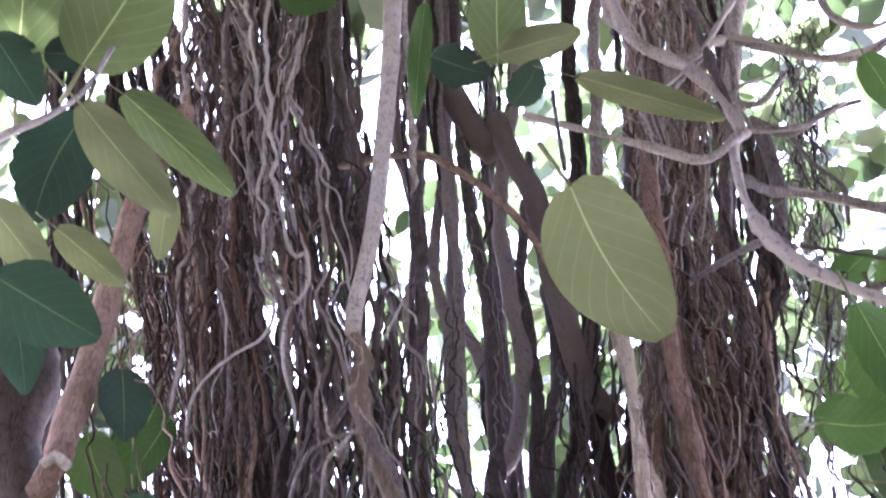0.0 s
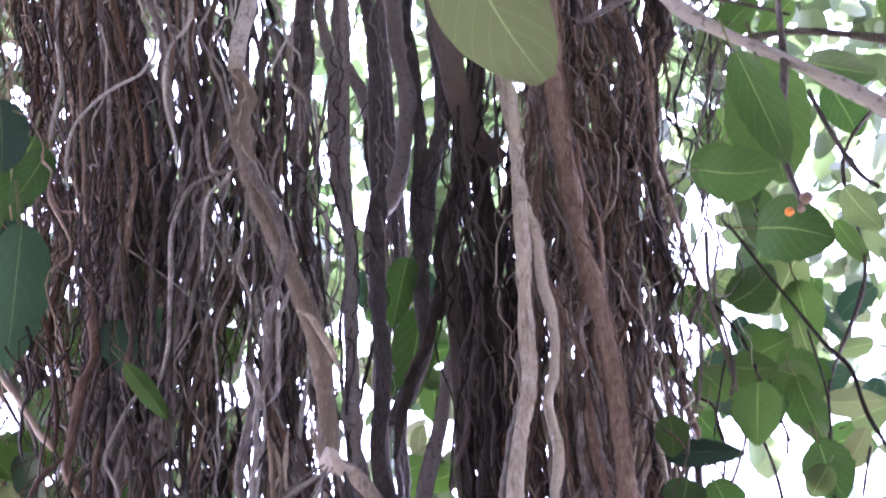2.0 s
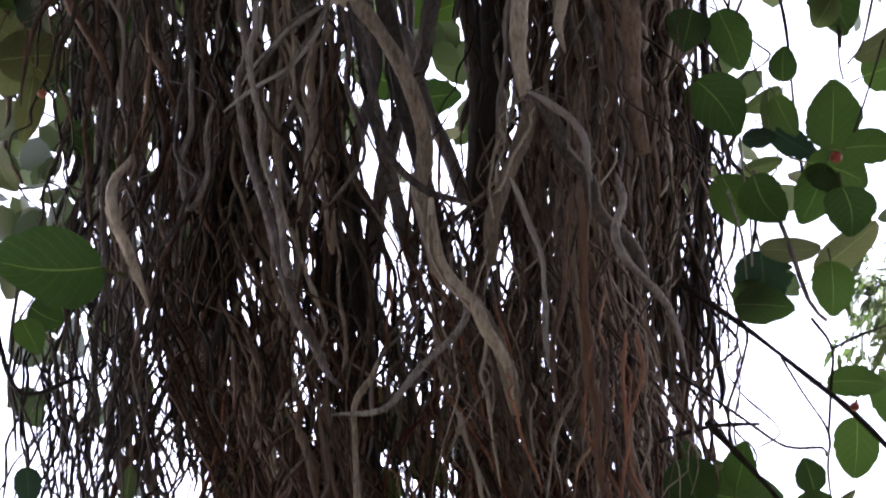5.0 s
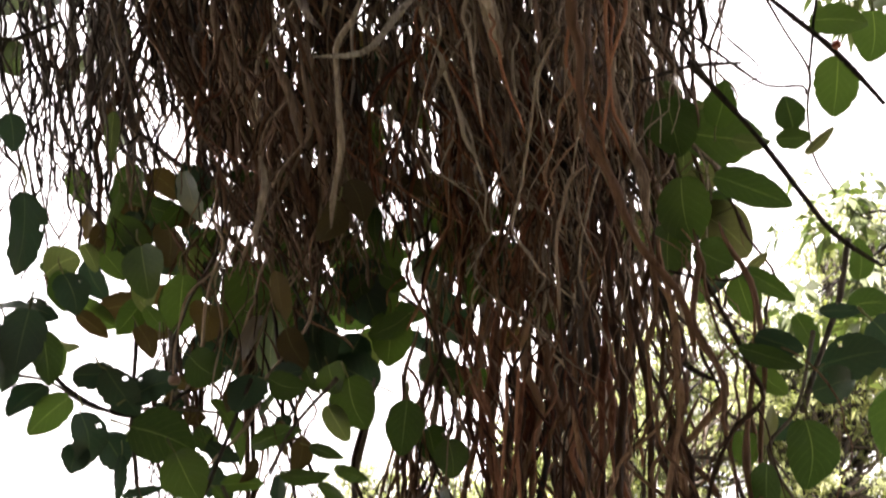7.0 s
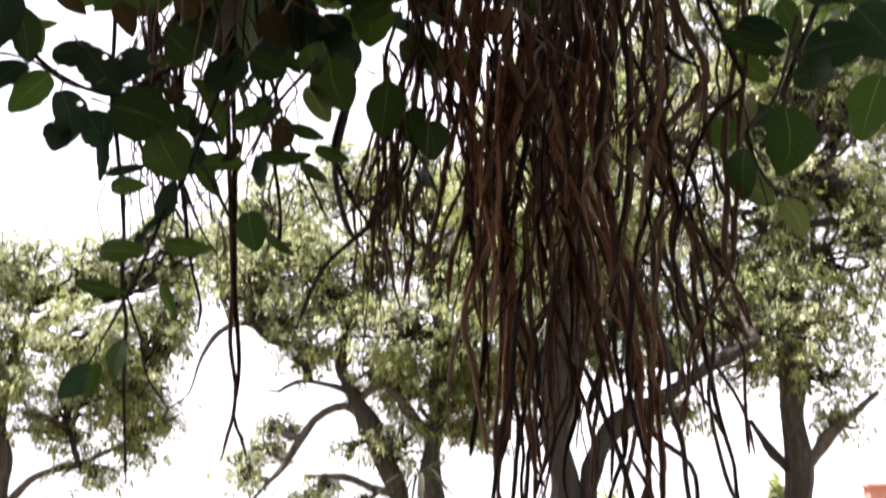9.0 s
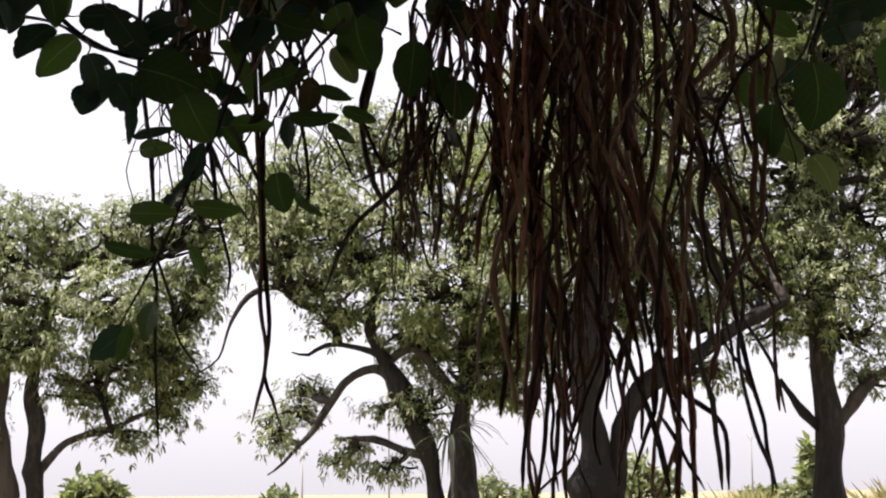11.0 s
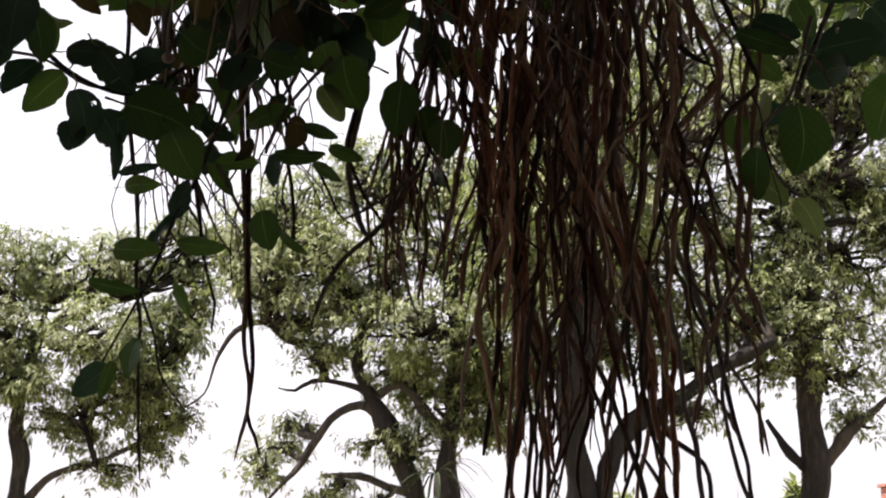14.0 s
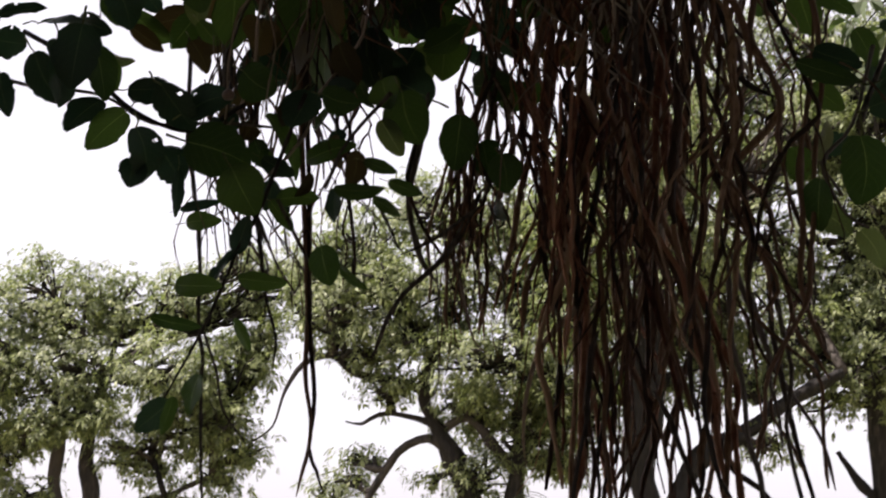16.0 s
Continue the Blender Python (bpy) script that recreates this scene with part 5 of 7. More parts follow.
twig([(0.607, 2.450, 4.233), (0.586, 2.450, 4.094), (0.600, 2.450, 3.870), (0.582, 2.450, 3.788)], 0.0040, 0.0030, "dark")
twig([(0.491, 2.450, 3.961), (0.477, 2.450, 3.868), (0.474, 2.450, 3.739)], 0.0030, 0.0018, "dark")
twig([(0.774, 2.480, 4.007), (0.780, 2.480, 3.833), (0.764, 2.480, 3.669), (0.747, 2.480, 3.487), (0.748, 2.480, 3.433)], 0.0030, 0.0021, "dark")
twig([(0.627, 2.480, 3.989), (0.649, 2.480, 3.878), (0.664, 2.480, 3.801), (0.680, 2.480, 3.697)], 0.0036, 0.0025, "dark")
twig([(0.843, 2.480, 3.684), (0.793, 2.480, 3.528), (0.754, 2.480, 3.473)], 0.0028, 0.0020, "dark")
twig([(0.739, 2.480, 3.291), (0.789, 2.480, 3.420), (0.840, 2.480, 3.556)], 0.0026, 0.0018, "dark")
twig([(0.555, 2.480, 3.228), (0.595, 2.480, 3.097), (0.627, 2.480, 2.961), (0.653, 2.480, 2.923)], 0.0051, 0.0036, "twig")
twig([(0.542, 2.480, 3.302), (0.543, 2.480, 3.240), (0.548, 2.480, 3.120), (0.541, 2.480, 3.028)], 0.0026, 0.0018, "twig")
twig([(0.511, 2.480, 3.191), (0.526, 2.480, 3.096), (0.525, 2.480, 3.005)], 0.0025, 0.0018, "twig")
twig([(0.646, 2.480, 4.342), (0.729, 2.480, 4.132), (0.798, 2.480, 3.974), (0.845, 2.480, 3.895), (0.856, 2.480, 3.773), (0.879, 2.480, 3.670)], 0.0030, 0.0052, "dark")
leaf((0.449, 2.448, 3.681), 0.076, 0.065, 180, 0, 0.55)
leaf((0.523, 2.509, 3.692), 0.143, 0.053, 95, 2, 0.55)
leaf((0.464, 2.474, 3.548), 0.087, 0.077, 200, 0, 0.55)
leaf((0.551, 2.521, 3.559), 0.114, 0.078, 165, 0, 0.55)
leaf((0.513, 2.525, 3.406), 0.123, 0.100, 150, 0, 0.55)
leaf((0.616, 2.413, 3.710), 0.116, 0.088, 190, 0, 0.55)
leaf((0.633, 2.450, 3.872), 0.092, 0.069, 100, 0, 0.55)
leaf((0.753, 2.550, 3.930), 0.102, 0.078, 125, 0, 0.55)
leaf((0.764, 2.567, 3.852), 0.151, 0.084, 175, 0, 0.55)
leaf((0.750, 2.452, 3.602), 0.108, 0.098, 170, 0, 0.55)
leaf((0.718, 2.447, 3.569), 0.063, 0.052, 220, 3, 0.55)
leaf((0.866, 2.599, 3.913), 0.112, 0.058, 100, 1, 0.55)
leaf((0.820, 2.494, 3.696), 0.078, 0.054, 40, 1, 0.55)
leaf((0.612, 2.567, 3.452), 0.076, 0.039, 250, 3, 0.55)
leaf((0.602, 2.495, 3.365), 0.085, 0.031, 185, 3, 0.55)
leaf((0.650, 2.528, 3.510), 0.063, 0.052, 10, 0, 0.55)
leaf((0.617, 2.430, 3.317), 0.083, 0.048, 165, 0, 0.55)
leaf((0.728, 2.527, 3.390), 0.124, 0.101, 5, 0, 0.55)
leaf((0.661, 2.574, 3.358), 0.099, 0.051, 130, 2, 0.55)
leaf((0.583, 2.505, 3.320), 0.060, 0.037, 90, 2, 0.55)
leaf((0.592, 2.548, 3.288), 0.072, 0.031, 80, 3, 0.55)
leaf((0.525, 2.534, 3.203), 0.095, 0.073, 165, 0, 0.55)
leaf((0.563, 2.413, 3.122), 0.091, 0.081, 160, 0, 0.55)
leaf((0.678, 2.552, 3.229), 0.109, 0.074, 210, 0, 0.55)
leaf((0.721, 2.518, 3.249), 0.108, 0.086, 120, 0, 0.55)
leaf((0.709, 2.460, 3.132), 0.082, 0.084, 180, 0, 0.55)
leaf((0.756, 2.406, 3.226), 0.093, 0.060, 100, 0, 0.55)
leaf((0.851, 2.573, 3.534), 0.078, 0.080, 80, 0, 0.55)
leaf((0.823, 2.495, 3.527), 0.089, 0.052, 250, 1, 0.55)
leaf((0.570, 2.544, 3.044), 0.093, 0.096, 180, 2, 0.55)
leaf((0.694, 2.576, 3.041), 0.094, 0.073, 190, 0, 0.55)
leaf((0.564, 2.543, 2.987), 0.103, 0.065, 100, 0, 0.55)
leaf((0.738, 2.584, 3.129), 0.132, 0.061, 60, 1, 0.55)
leaf((0.611, 2.479, 3.067), 0.103, 0.041, 95, 1, 0.55)
leaf((0.549, 2.560, 3.008), 0.069, 0.071, 210, 0, 0.55)
twig([(0.414, 2.480, 2.997), (0.522, 2.480, 2.907), (0.616, 2.480, 2.810), (0.675, 2.480, 2.747), (0.746, 2.480, 2.655)], 0.0058, 0.0041, "dark")
twig([(0.392, 2.480, 2.822), (0.445, 2.480, 2.779), (0.515, 2.480, 2.722)], 0.0033, 0.0023, "dark")
twig([(0.356, 2.480, 2.697), (0.441, 2.480, 2.722), (0.524, 2.480, 2.727)], 0.0042, 0.0029, "dark")
twig([(0.506, 2.480, 2.732), (0.567, 2.480, 2.691), (0.627, 2.480, 2.691), (0.632, 2.480, 2.676)], 0.0028, 0.0020, "dark")
twig([(0.569, 2.480, 2.853), (0.595, 2.480, 2.789), (0.630, 2.480, 2.716), (0.623, 2.480, 2.655), (0.627, 2.480, 2.566), (0.655, 2.480, 2.498)], 0.0024, 0.0017, "dark")
twig([(0.634, 2.480, 2.929), (0.661, 2.480, 2.874), (0.648, 2.480, 2.800), (0.630, 2.480, 2.716)], 0.0029, 0.0021, "dark")
twig([(0.660, 2.480, 2.869), (0.701, 2.480, 2.890), (0.771, 2.480, 2.917)], 0.0024, 0.0017, "dark")
twig([(0.432, 2.480, 2.733), (0.515, 2.480, 2.626), (0.593, 2.480, 2.508), (0.647, 2.480, 2.433), (0.719, 2.480, 2.377)], 0.0056, 0.0039, "dark")
leaf((0.693, 2.489, 2.809), 0.089, 0.050, 100, 0, 0.55)
leaf((0.771, 2.587, 2.833), 0.082, 0.072, 190, 0, 0.55)
leaf((0.694, 2.576, 2.731), 0.096, 0.075, 195, 0, 0.55)
leaf((0.579, 2.419, 2.613), 0.051, 0.046, 350, 0, 0.55)
leaf((0.585, 2.427, 2.573), 0.055, 0.033, 95, 0, 0.55)
leaf((0.629, 2.443, 2.575), 0.056, 0.017, 50, 1, 0.55)
leaf((0.508, 2.593, 2.657), 0.129, 0.093, 95, 0, 0.55)
leaf((0.483, 2.487, 2.660), 0.072, 0.057, 20, 0, 0.55)
leaf((0.540, 2.525, 2.611), 0.057, 0.027, 105, 3, 0.55)
leaf((0.522, 2.460, 2.496), 0.121, 0.053, 118, 0, 0.55)
leaf((0.409, 2.501, 2.626), 0.090, 0.085, 170, 0, 0.55)
leaf((0.421, 2.477, 2.470), 0.102, 0.083, 170, 0, 0.55)
leaf((0.457, 2.470, 2.393), 0.060, 0.055, 120, 0, 0.55)
leaf((0.396, 2.517, 2.420), 0.079, 0.074, 180, 0, 0.55)
twig([(0.390, 2.480, 2.372), (0.477, 2.480, 2.357), (0.514, 2.480, 2.380)], 0.0022, 0.0015, "dark")
twig([(0.421, 2.480, 2.172), (0.495, 2.480, 2.119), (0.548, 2.480, 2.041)], 0.0030, 0.0021, "dark")
twig([(0.672, 2.480, 2.426), (0.650, 2.480, 2.333), (0.618, 2.480, 2.260), (0.586, 2.480, 2.189), (0.569, 2.480, 2.145)], 0.0055, 0.0038, "dark")
leaf((0.464, 2.517, 2.408), 0.061, 0.051, 110, 0, 0.55)
leaf((0.521, 2.581, 2.359), 0.071, 0.052, 165, 0, 0.55)
leaf((0.550, 2.536, 2.367), 0.089, 0.033, 125, 0, 0.55)
leaf((0.545, 2.586, 2.423), 0.043, 0.017, 50, 1, 0.55)
leaf((0.475, 2.571, 2.375), 0.062, 0.015, 235, 2, 0.55)
leaf((0.715, 2.598, 2.431), 0.068, 0.039, 0, 0, 0.55)
leaf((0.601, 2.534, 2.287), 0.064, 0.037, 150, 0, 0.55)
leaf((0.635, 2.433, 2.290), 0.062, 0.023, 95, 2, 0.55)
leaf((0.718, 2.572, 2.345), 0.067, 0.048, 90, 0, 0.55)
leaf((0.633, 2.593, 2.248), 0.076, 0.029, 160, 2, 0.55)
leaf((0.559, 2.581, 2.144), 0.064, 0.037, 90, 2, 0.55)
leaf((0.704, 2.400, 2.226), 0.095, 0.078, 140, 2, 0.5)
leaf((0.828, 2.900, 2.238), 0.114, 0.078, 200, 0, 0.5)
# hanging spray under the curtain
twig([(-0.675, 2.404, 2.281), (-0.587, 2.404, 2.228), (-0.508, 2.404, 2.158), (-0.416, 2.404, 2.124), (-0.336, 2.404, 2.165)], 0.004, 0.003, "dark")
leaf((-0.575, 2.304, 2.372), 0.114, 0.089, 180, 2)
leaf((-0.631, 2.404, 2.578), 0.056, 0.041, 170, 2)
leaf((-0.534, 2.404, 2.319), 0.061, 0.043, 170, 0)
leaf((-0.561, 2.504, 2.396), 0.054, 0.054, 60, 3)
leaf((-0.454, 2.604, 2.421), 0.084, 0.075, 160, 0)
leaf((-0.377, 2.604, 2.549), 0.085, 0.076, 170, 2)
leaf((-0.373, 2.504, 2.329), 0.089, 0.062, 180, 0)
leaf((-0.240, 2.604, 2.295), 0.100, 0.082, 180, 0)
leaf((-0.278, 2.604, 2.362), 0.129, 0.101, 180, 0)
leaf((-0.101, 2.704, 2.641), 0.147, 0.078, 180, 0)
leaf((-0.062, 2.704, 2.444), 0.124, 0.105, 170, 0)
leaf((-0.100, 2.704, 2.414), 0.114, 0.095, 150, 2)
leaf((-0.052, 2.704, 2.334), 0.085, 0.075, 190, 0)
leaf((-0.174, 2.704, 2.335), 0.113, 0.085, 170, 2)
leaf((-0.494, 2.504, 2.617), 0.074, 0.023, 180, 3)
leaf((0.031, 2.604, 2.251), 0.072, 0.050, 80, 0)
leaf((-0.585, 2.300, 2.185), 0.091, 0.074, 200, 2)
leaf((-0.541, 2.400, 2.213), 0.053, 0.050, 150, 0)
leaf((-0.564, 2.350, 2.140), 0.075, 0.048, 205, 2)
leaf((-0.528, 2.350, 2.113), 0.073, 0.046, 225, 0)
leaf((-0.468, 2.350, 2.175), 0.061, 0.048, 100, 2)
leaf((-0.431, 2.350, 2.143), 0.076, 0.059, 150, 2)
leaf((-0.381, 2.350, 2.154), 0.069, 0.048, 70, 2)
leaf((-0.465, 2.300, 2.062), 0.077, 0.063, 160, 2)
leaf((-0.476, 2.300, 2.039), 0.040, 0.040, 200, 2)
leaf((-0.432, 2.350, 2.059), 0.057, 0.051, 140, 2)
leaf((-0.359, 2.300, 2.067), 0.088, 0.073, 110, 0)
leaf((-0.324, 2.300, 2.013), 0.070, 0.067, 150, 0)
leaf((-0.414, 2.300, 2.011), 0.064, 0.019, 188, 2)
leaf((-0.396, 2.400, 1.989), 0.051, 0.026, 85, 0)
leaf((-0.399, 2.400, 2.014), 0.058, 0.015, 80, 2)
leaf((-0.311, 2.350, 2.185), 0.053, 0.056, 120, 0)
leaf((-0.253, 2.350, 2.142), 0.065, 0.057, 190, 2)
leaf((-0.193, 2.350, 2.158), 0.051, 0.042, 100, 0)
leaf((-0.276, 2.400, 2.105), 0.100, 0.033, 165, 0)
leaf((-0.315, 2.400, 2.088), 0.050, 0.030, 150, 0)
leaf((-0.213, 2.400, 2.092), 0.074, 0.030, 75, 0)
leaf((-0.257, 2.400, 2.025), 0.058, 0.033, 80, 0)
leaf((-0.138, 2.400, 2.071), 0.048, 0.020, 110, 0)
leaf((-0.161, 2.300, 2.010), 0.065, 0.028, 95, 0)
leaf((-0.122, 2.300, 1.988), 0.049, 0.017, 118, 0)
leaf((-0.106, 2.500, 2.060), 0.051, 0.022, 110, 0)
leaf((-0.384, 2.300, 1.882), 0.065, 0.035, 100, 0)
leaf((-0.295, 2.300, 1.883), 0.063, 0.027, 92, 0)
leaf((-0.357, 2.350, 1.917), 0.064, 0.018, 35, 2)
leaf((-0.329, 2.350, 1.961), 0.053, 0.029, 20, 2)
leaf((-0.275, 2.350, 1.985), 0.056, 0.021, 150, 0)
leaf((-0.205, 2.300, 1.907), 0.052, 0.044, 165, 0)
leaf((-0.170, 2.300, 1.890), 0.053, 0.014, 118, 0)
leaf((-0.412, 2.300, 1.829), 0.066, 0.019, 100, 0)
leaf((-0.320, 2.300, 1.810), 0.058, 0.019, 130, 0)
leaf((-0.395, 2.350, 1.735), 0.053, 0.038, 190, 0)
leaf((-0.449, 2.350, 1.704), 0.059, 0.038, 230, 2)
leaf((-0.421, 2.300, 1.701), 0.052, 0.020, 190, 0)
leaf((-0.137, 2.500, 2.209), 0.052, 0.052, 150, 0)
leaf((-0.098, 2.500, 2.169), 0.078, 0.069, 160, 0)
leaf((-0.128, 2.500, 2.139), 0.060, 0.034, 150, 3)
leaf((-0.027, 2.500, 2.130), 0.079, 0.057, 185, 0)
leaf((0.044, 2.550, 2.093), 0.058, 0.051, 170, 0)
leaf((0.035, 2.500, 2.025), 0.037, 0.031, 110, 2)
leaf((0.014, 2.600, 2.128), 0.062, 0.053, 150, 0)
leaf((0.080, 2.700, 2.256), 0.084, 0.047, 70, 0)
leaf((-0.227, 2.700, 2.304), 0.085, 0.085, 160, 2)
leaf((-0.171, 2.700, 2.324), 0.094, 0.085, 170, 2)
leaf((-0.330, 2.700, 2.343), 0.095, 0.085, 170, 2)
leaf((-0.583, 2.302, 2.262), 0.071, 0.062, 150, 2)
leaf((-0.560, 2.282, 2.204), 0.088, 0.067, 185, 2)
leaf((-0.528, 2.302, 2.185), 0.074, 0.045, 170, 0)
leaf((-0.604, 2.302, 2.177), 0.076, 0.048, 150, 2)
leaf((-0.673, 2.352, 2.247), 0.051, 0.047, 100, 2)
leaf((-0.679, 2.352, 2.171), 0.068, 0.034, 170, 2)
leaf((-0.554, 2.352, 2.269), 0.052, 0.034, 100, 2)
leaf((-0.673, 2.402, 2.313), 0.070, 0.026, 70, 2)
leaf((-0.512, 2.352, 2.297), 0.059, 0.051, 160, 2)
leaf((0.495, 2.300, 2.175), 0.088, 0.030, 115, 0, 0.5)
twig([(-0.859, 2.450, 2.300), (-0.737, 2.420, 2.230), (-0.664, 2.400, 2.198), (-0.548, 2.400, 2.181), (-0.472, 2.400, 2.138), (-0.374, 2.400, 2.138), (-0.291, 2.400, 2.130)], 0.0035, 0.002, "dark")
twig([(-0.246, 2.350, 2.167), (-0.307, 2.350, 2.002), (-0.338, 2.350, 1.945), (-0.383, 2.350, 1.832), (-0.435, 2.350, 1.729)], 0.004, 0.0015, "dark")
twig([(-0.283, 2.350, 2.010), (-0.250, 2.350, 1.945), (-0.226, 2.350, 1.904)], 0.003, 0.0015, "dark")
twig([(-0.119, 2.400, 2.181), (-0.184, 2.400, 2.105), (-0.216, 2.400, 2.037)], 0.004, 0.002, "dark")


TWIG_NOW[0] = twig([(-0.610, 2.804, 2.854), (-0.418, 2.804, 2.685), (-0.184, 2.804, 2.554), (0.014, 2.804, 2.406)], 0.006, 0.003, "dark")
spray((-0.619, 2.754, 2.665), (0.015, 2.954, 2.400), 44, 0.078, (0, 0, 2, 0, 4), 61)
spray((-0.644, 2.598, 2.620), (-0.042, 2.798, 2.330), 38, 0.066, (0, 0, 0, 4, 0, 3), 72)
spray((-0.639, 2.718, 2.661), (0.007, 2.948, 2.420), 34, 0.07, (0, 2, 0, 4), 75)
spray((-0.386, 2.854, 3.030), (0.052, 3.054, 2.812), 34, 0.085, (0, 2, 4, 2), 76)
spray((-0.014, 2.854, 2.704), (0.150, 3.004, 2.383), 22, 0.08, (0, 2, 0), 77)
spray((0.404, 2.698, 2.797), (0.528, 2.898, 2.530), 12, 0.085, (0, 0, 3), 73)
spray((-0.107, 2.748, 2.819), (0.361, 2.948, 2.331), 14, 0.075, (0, 0, 4), 74)
spray((-0.424, 2.700, 2.382), (0.046, 2.900, 2.290), 16, 0.072, (2, 0, 2), 62)
spray((-0.470, 2.340, 2.230), (-0.140, 2.520, 1.985), 22, 0.043, (4, 2, 4, 0), 78)
TWIG_NOW[0] = twig([(-1.118, 2.798, 4.352), (-0.894, 2.798, 3.964), (-0.677, 2.798, 3.653)], 0.006, 0.003, "dark")
spray((-1.022, 2.748, 4.034), (-0.638, 2.948, 3.558), 24, 0.13, (0, 1, 0, 2), 63)
TWIG_NOW[0] = twig([(0.621, 2.898, 4.483), (0.740, 2.898, 4.077), (0.753, 2.898, 3.486)], 0.005, 0.003, "dark")
spray((0.565, 2.800, 4.491), (1.078, 3.100, 4.152), 26, 0.105, (0, 0, 2), 65)
spray((-0.137, 3.100, 4.842), (0.035, 3.400, 4.057), 12, 0.13, (0, 0, 1), 67)
spray((-0.222, 3.200, 5.203), (0.024, 3.600, 4.734), 8, 0.14, (0, 0, 2), 68)
spray((-1.326, 2.900, 5.343), (-0.740, 3.300, 4.466), 16, 0.15, (0, 2, 0), 69)
spray((0.707, 2.400, 5.594), (1.286, 3.000, 5.171), 9, 0.15, (0, 0, 3), 70)
spray((0.599, 2.400, 4.434), (1.049, 2.900, 4.112), 10, 0.13, (0, 0, 3), 71)
spray((0.419, 2.649, 2.777), (0.527, 2.904, 2.478), 14, 0.10, (0, 0, 1), 64)


def foliage(name, boxes, n, size, seed, normal=(0, -0.6, -0.6), label="", droop=0.7, shape="oval"):
    """Leaves without number, strewn in clumps through boxes (low corner, high corner)."""
    rng = np.random.default_rng(seed)
    got = []
    for lo, hi, share in boxes:
        lo, hi = np.minimum(lo, hi), np.maximum(lo, hi)
        k = int(n * share)
        centres = rng.uniform(lo, hi, (max(3, k // 10), 3))
        got.append(centres[rng.integers(0, len(centres), k)] + rng.normal(size=(k, 3)) * size * 1.1)
    v, f = cloud(rng, np.vstack(got), size, normal, droop, shape)
    return piece(name, v - HOME, f, CANOPY, banyan, label, "stuff")


# crown behind the roots, then an unseen leaf roof added to block the sun
foliage("leaf_crown", [((-2.199, 6.500, 13.954), (9.220, 8.000, 47.562), 0.5), ((-0.803, 5.500, 7.866), (4.030, 7.000, 13.911), 0.5)], 2700, 0.24, 31, label="sunlit leaves of the crown with gaps of sky")
foliage("leaf_crown", [((0.715, 4.000, 5.246), (2.521, 5.000, 9.151), 0.6), ((0.745, 3.598, 3.825), (1.920, 4.398, 6.687), 0.4)], 150, 0.14, 32, label="leaves hanging beside the roots")
foliage("leaf_crown", [((-1.648, 4.200, 5.268), (-1.788, 5.500, 11.229), 0.6), ((-1.109, 3.398, 3.671), (-1.028, 4.198, 5.515), 0.4)], 330, 0.14, 33, label="leaves hanging beside the roots")
foliage("leaf_crown", [((-0.540, 5.000, 5.939), (0.577, 6.200, 12.155), 0.7), ((-1.069, 5.500, 9.551), (0.200, 7.000, 17.143), 0.3)], 190, 0.20, 36, label="leaves seen between the roots")
foliage("leaf_crown", [((-2.342, 4.400, 6.491), (-2.225, 5.200, 10.385), 1.0)], 330, 0.20, 37, label="leaves seen between the roots")
foliage("leaf_crown", [((0.635, 4.000, 6.224), (3.108, 5.500, 14.656), 1.0)], 190, 0.21, 38, label="leaves seen between the roots")
foliage("leaf_crown", [((-1.169, 3.498, 3.735), (-0.738, 4.098, 6.289), 0.55), ((-1.117, 3.300, 3.735), (-0.616, 3.800, 5.433), 0.45)], 320, 0.115, 39, label="leaves seen between the roots")
foliage("leaf_crown", [((-0.208, 3.500, 4.414), (0.209, 4.000, 5.819), 1.0)], 46, 0.13, 40, label="leaves seen between the roots")
foliage("leaf_crown", [((-1.712, 4.200, 6.253), (-0.724, 5.000, 14.384), 0.6), ((0.023, 4.000, 5.990), (1.553, 4.800, 13.640), 0.4)], 240, 0.20, 41, label="leaves seen between the roots")
foliage("leaf_crown", [((-1.285, 3.401, 4.371), (-1.326, 3.901, 6.776), 1.0)], 70, 0.12, 42, label="leaves seen between the roots")
foliage("leaf_crown", [((-0.365, 3.601, 4.195), (0.178, 4.201, 5.571), 1.0)], 50, 0.13, 43, label="leaves seen between the roots")
foliage("leaf_roof", [((-11, -10, 8.0), (11, 1.0, 10.5), 0.6), ((-11, 1.0, 9.6), (11, 3.4, 12), 0.28), ((-11, 3.4, 10), (-3.6, 7, 12), 0.06), ((3.6, 3.4, 10), (11, 7, 12), 0.06)], 60000, 0.46, 34, normal=(0, 0, -1), label="unseen roof of leaves overhead, added to keep the sun off", shape="rhomb")
# leaf walls out of view, added to darken the faces of the roots
foliage("leaf_skirt", [((-9, -9, 0.2), (9, -6.5, 8.5), 0.46), ((-11, -8, 0.2), (-7, 2.8, 10), 0.27), ((7, -8, 0.2), (11, 2.8, 10), 0.27)], 26000, 0.46, 35, normal=(0, 1, 0), label="unseen leaf walls behind and beside, added to cut the light", shape="rhomb")
rooted([(2.5, -3.0, 0), (2.2, -2.6, 3), (1.0, -0.5, 7.5), (-2.843, 3.600, 24.310)], 0.5, 0.2, "limb", "trunk", 0.03, 18, 0.08)

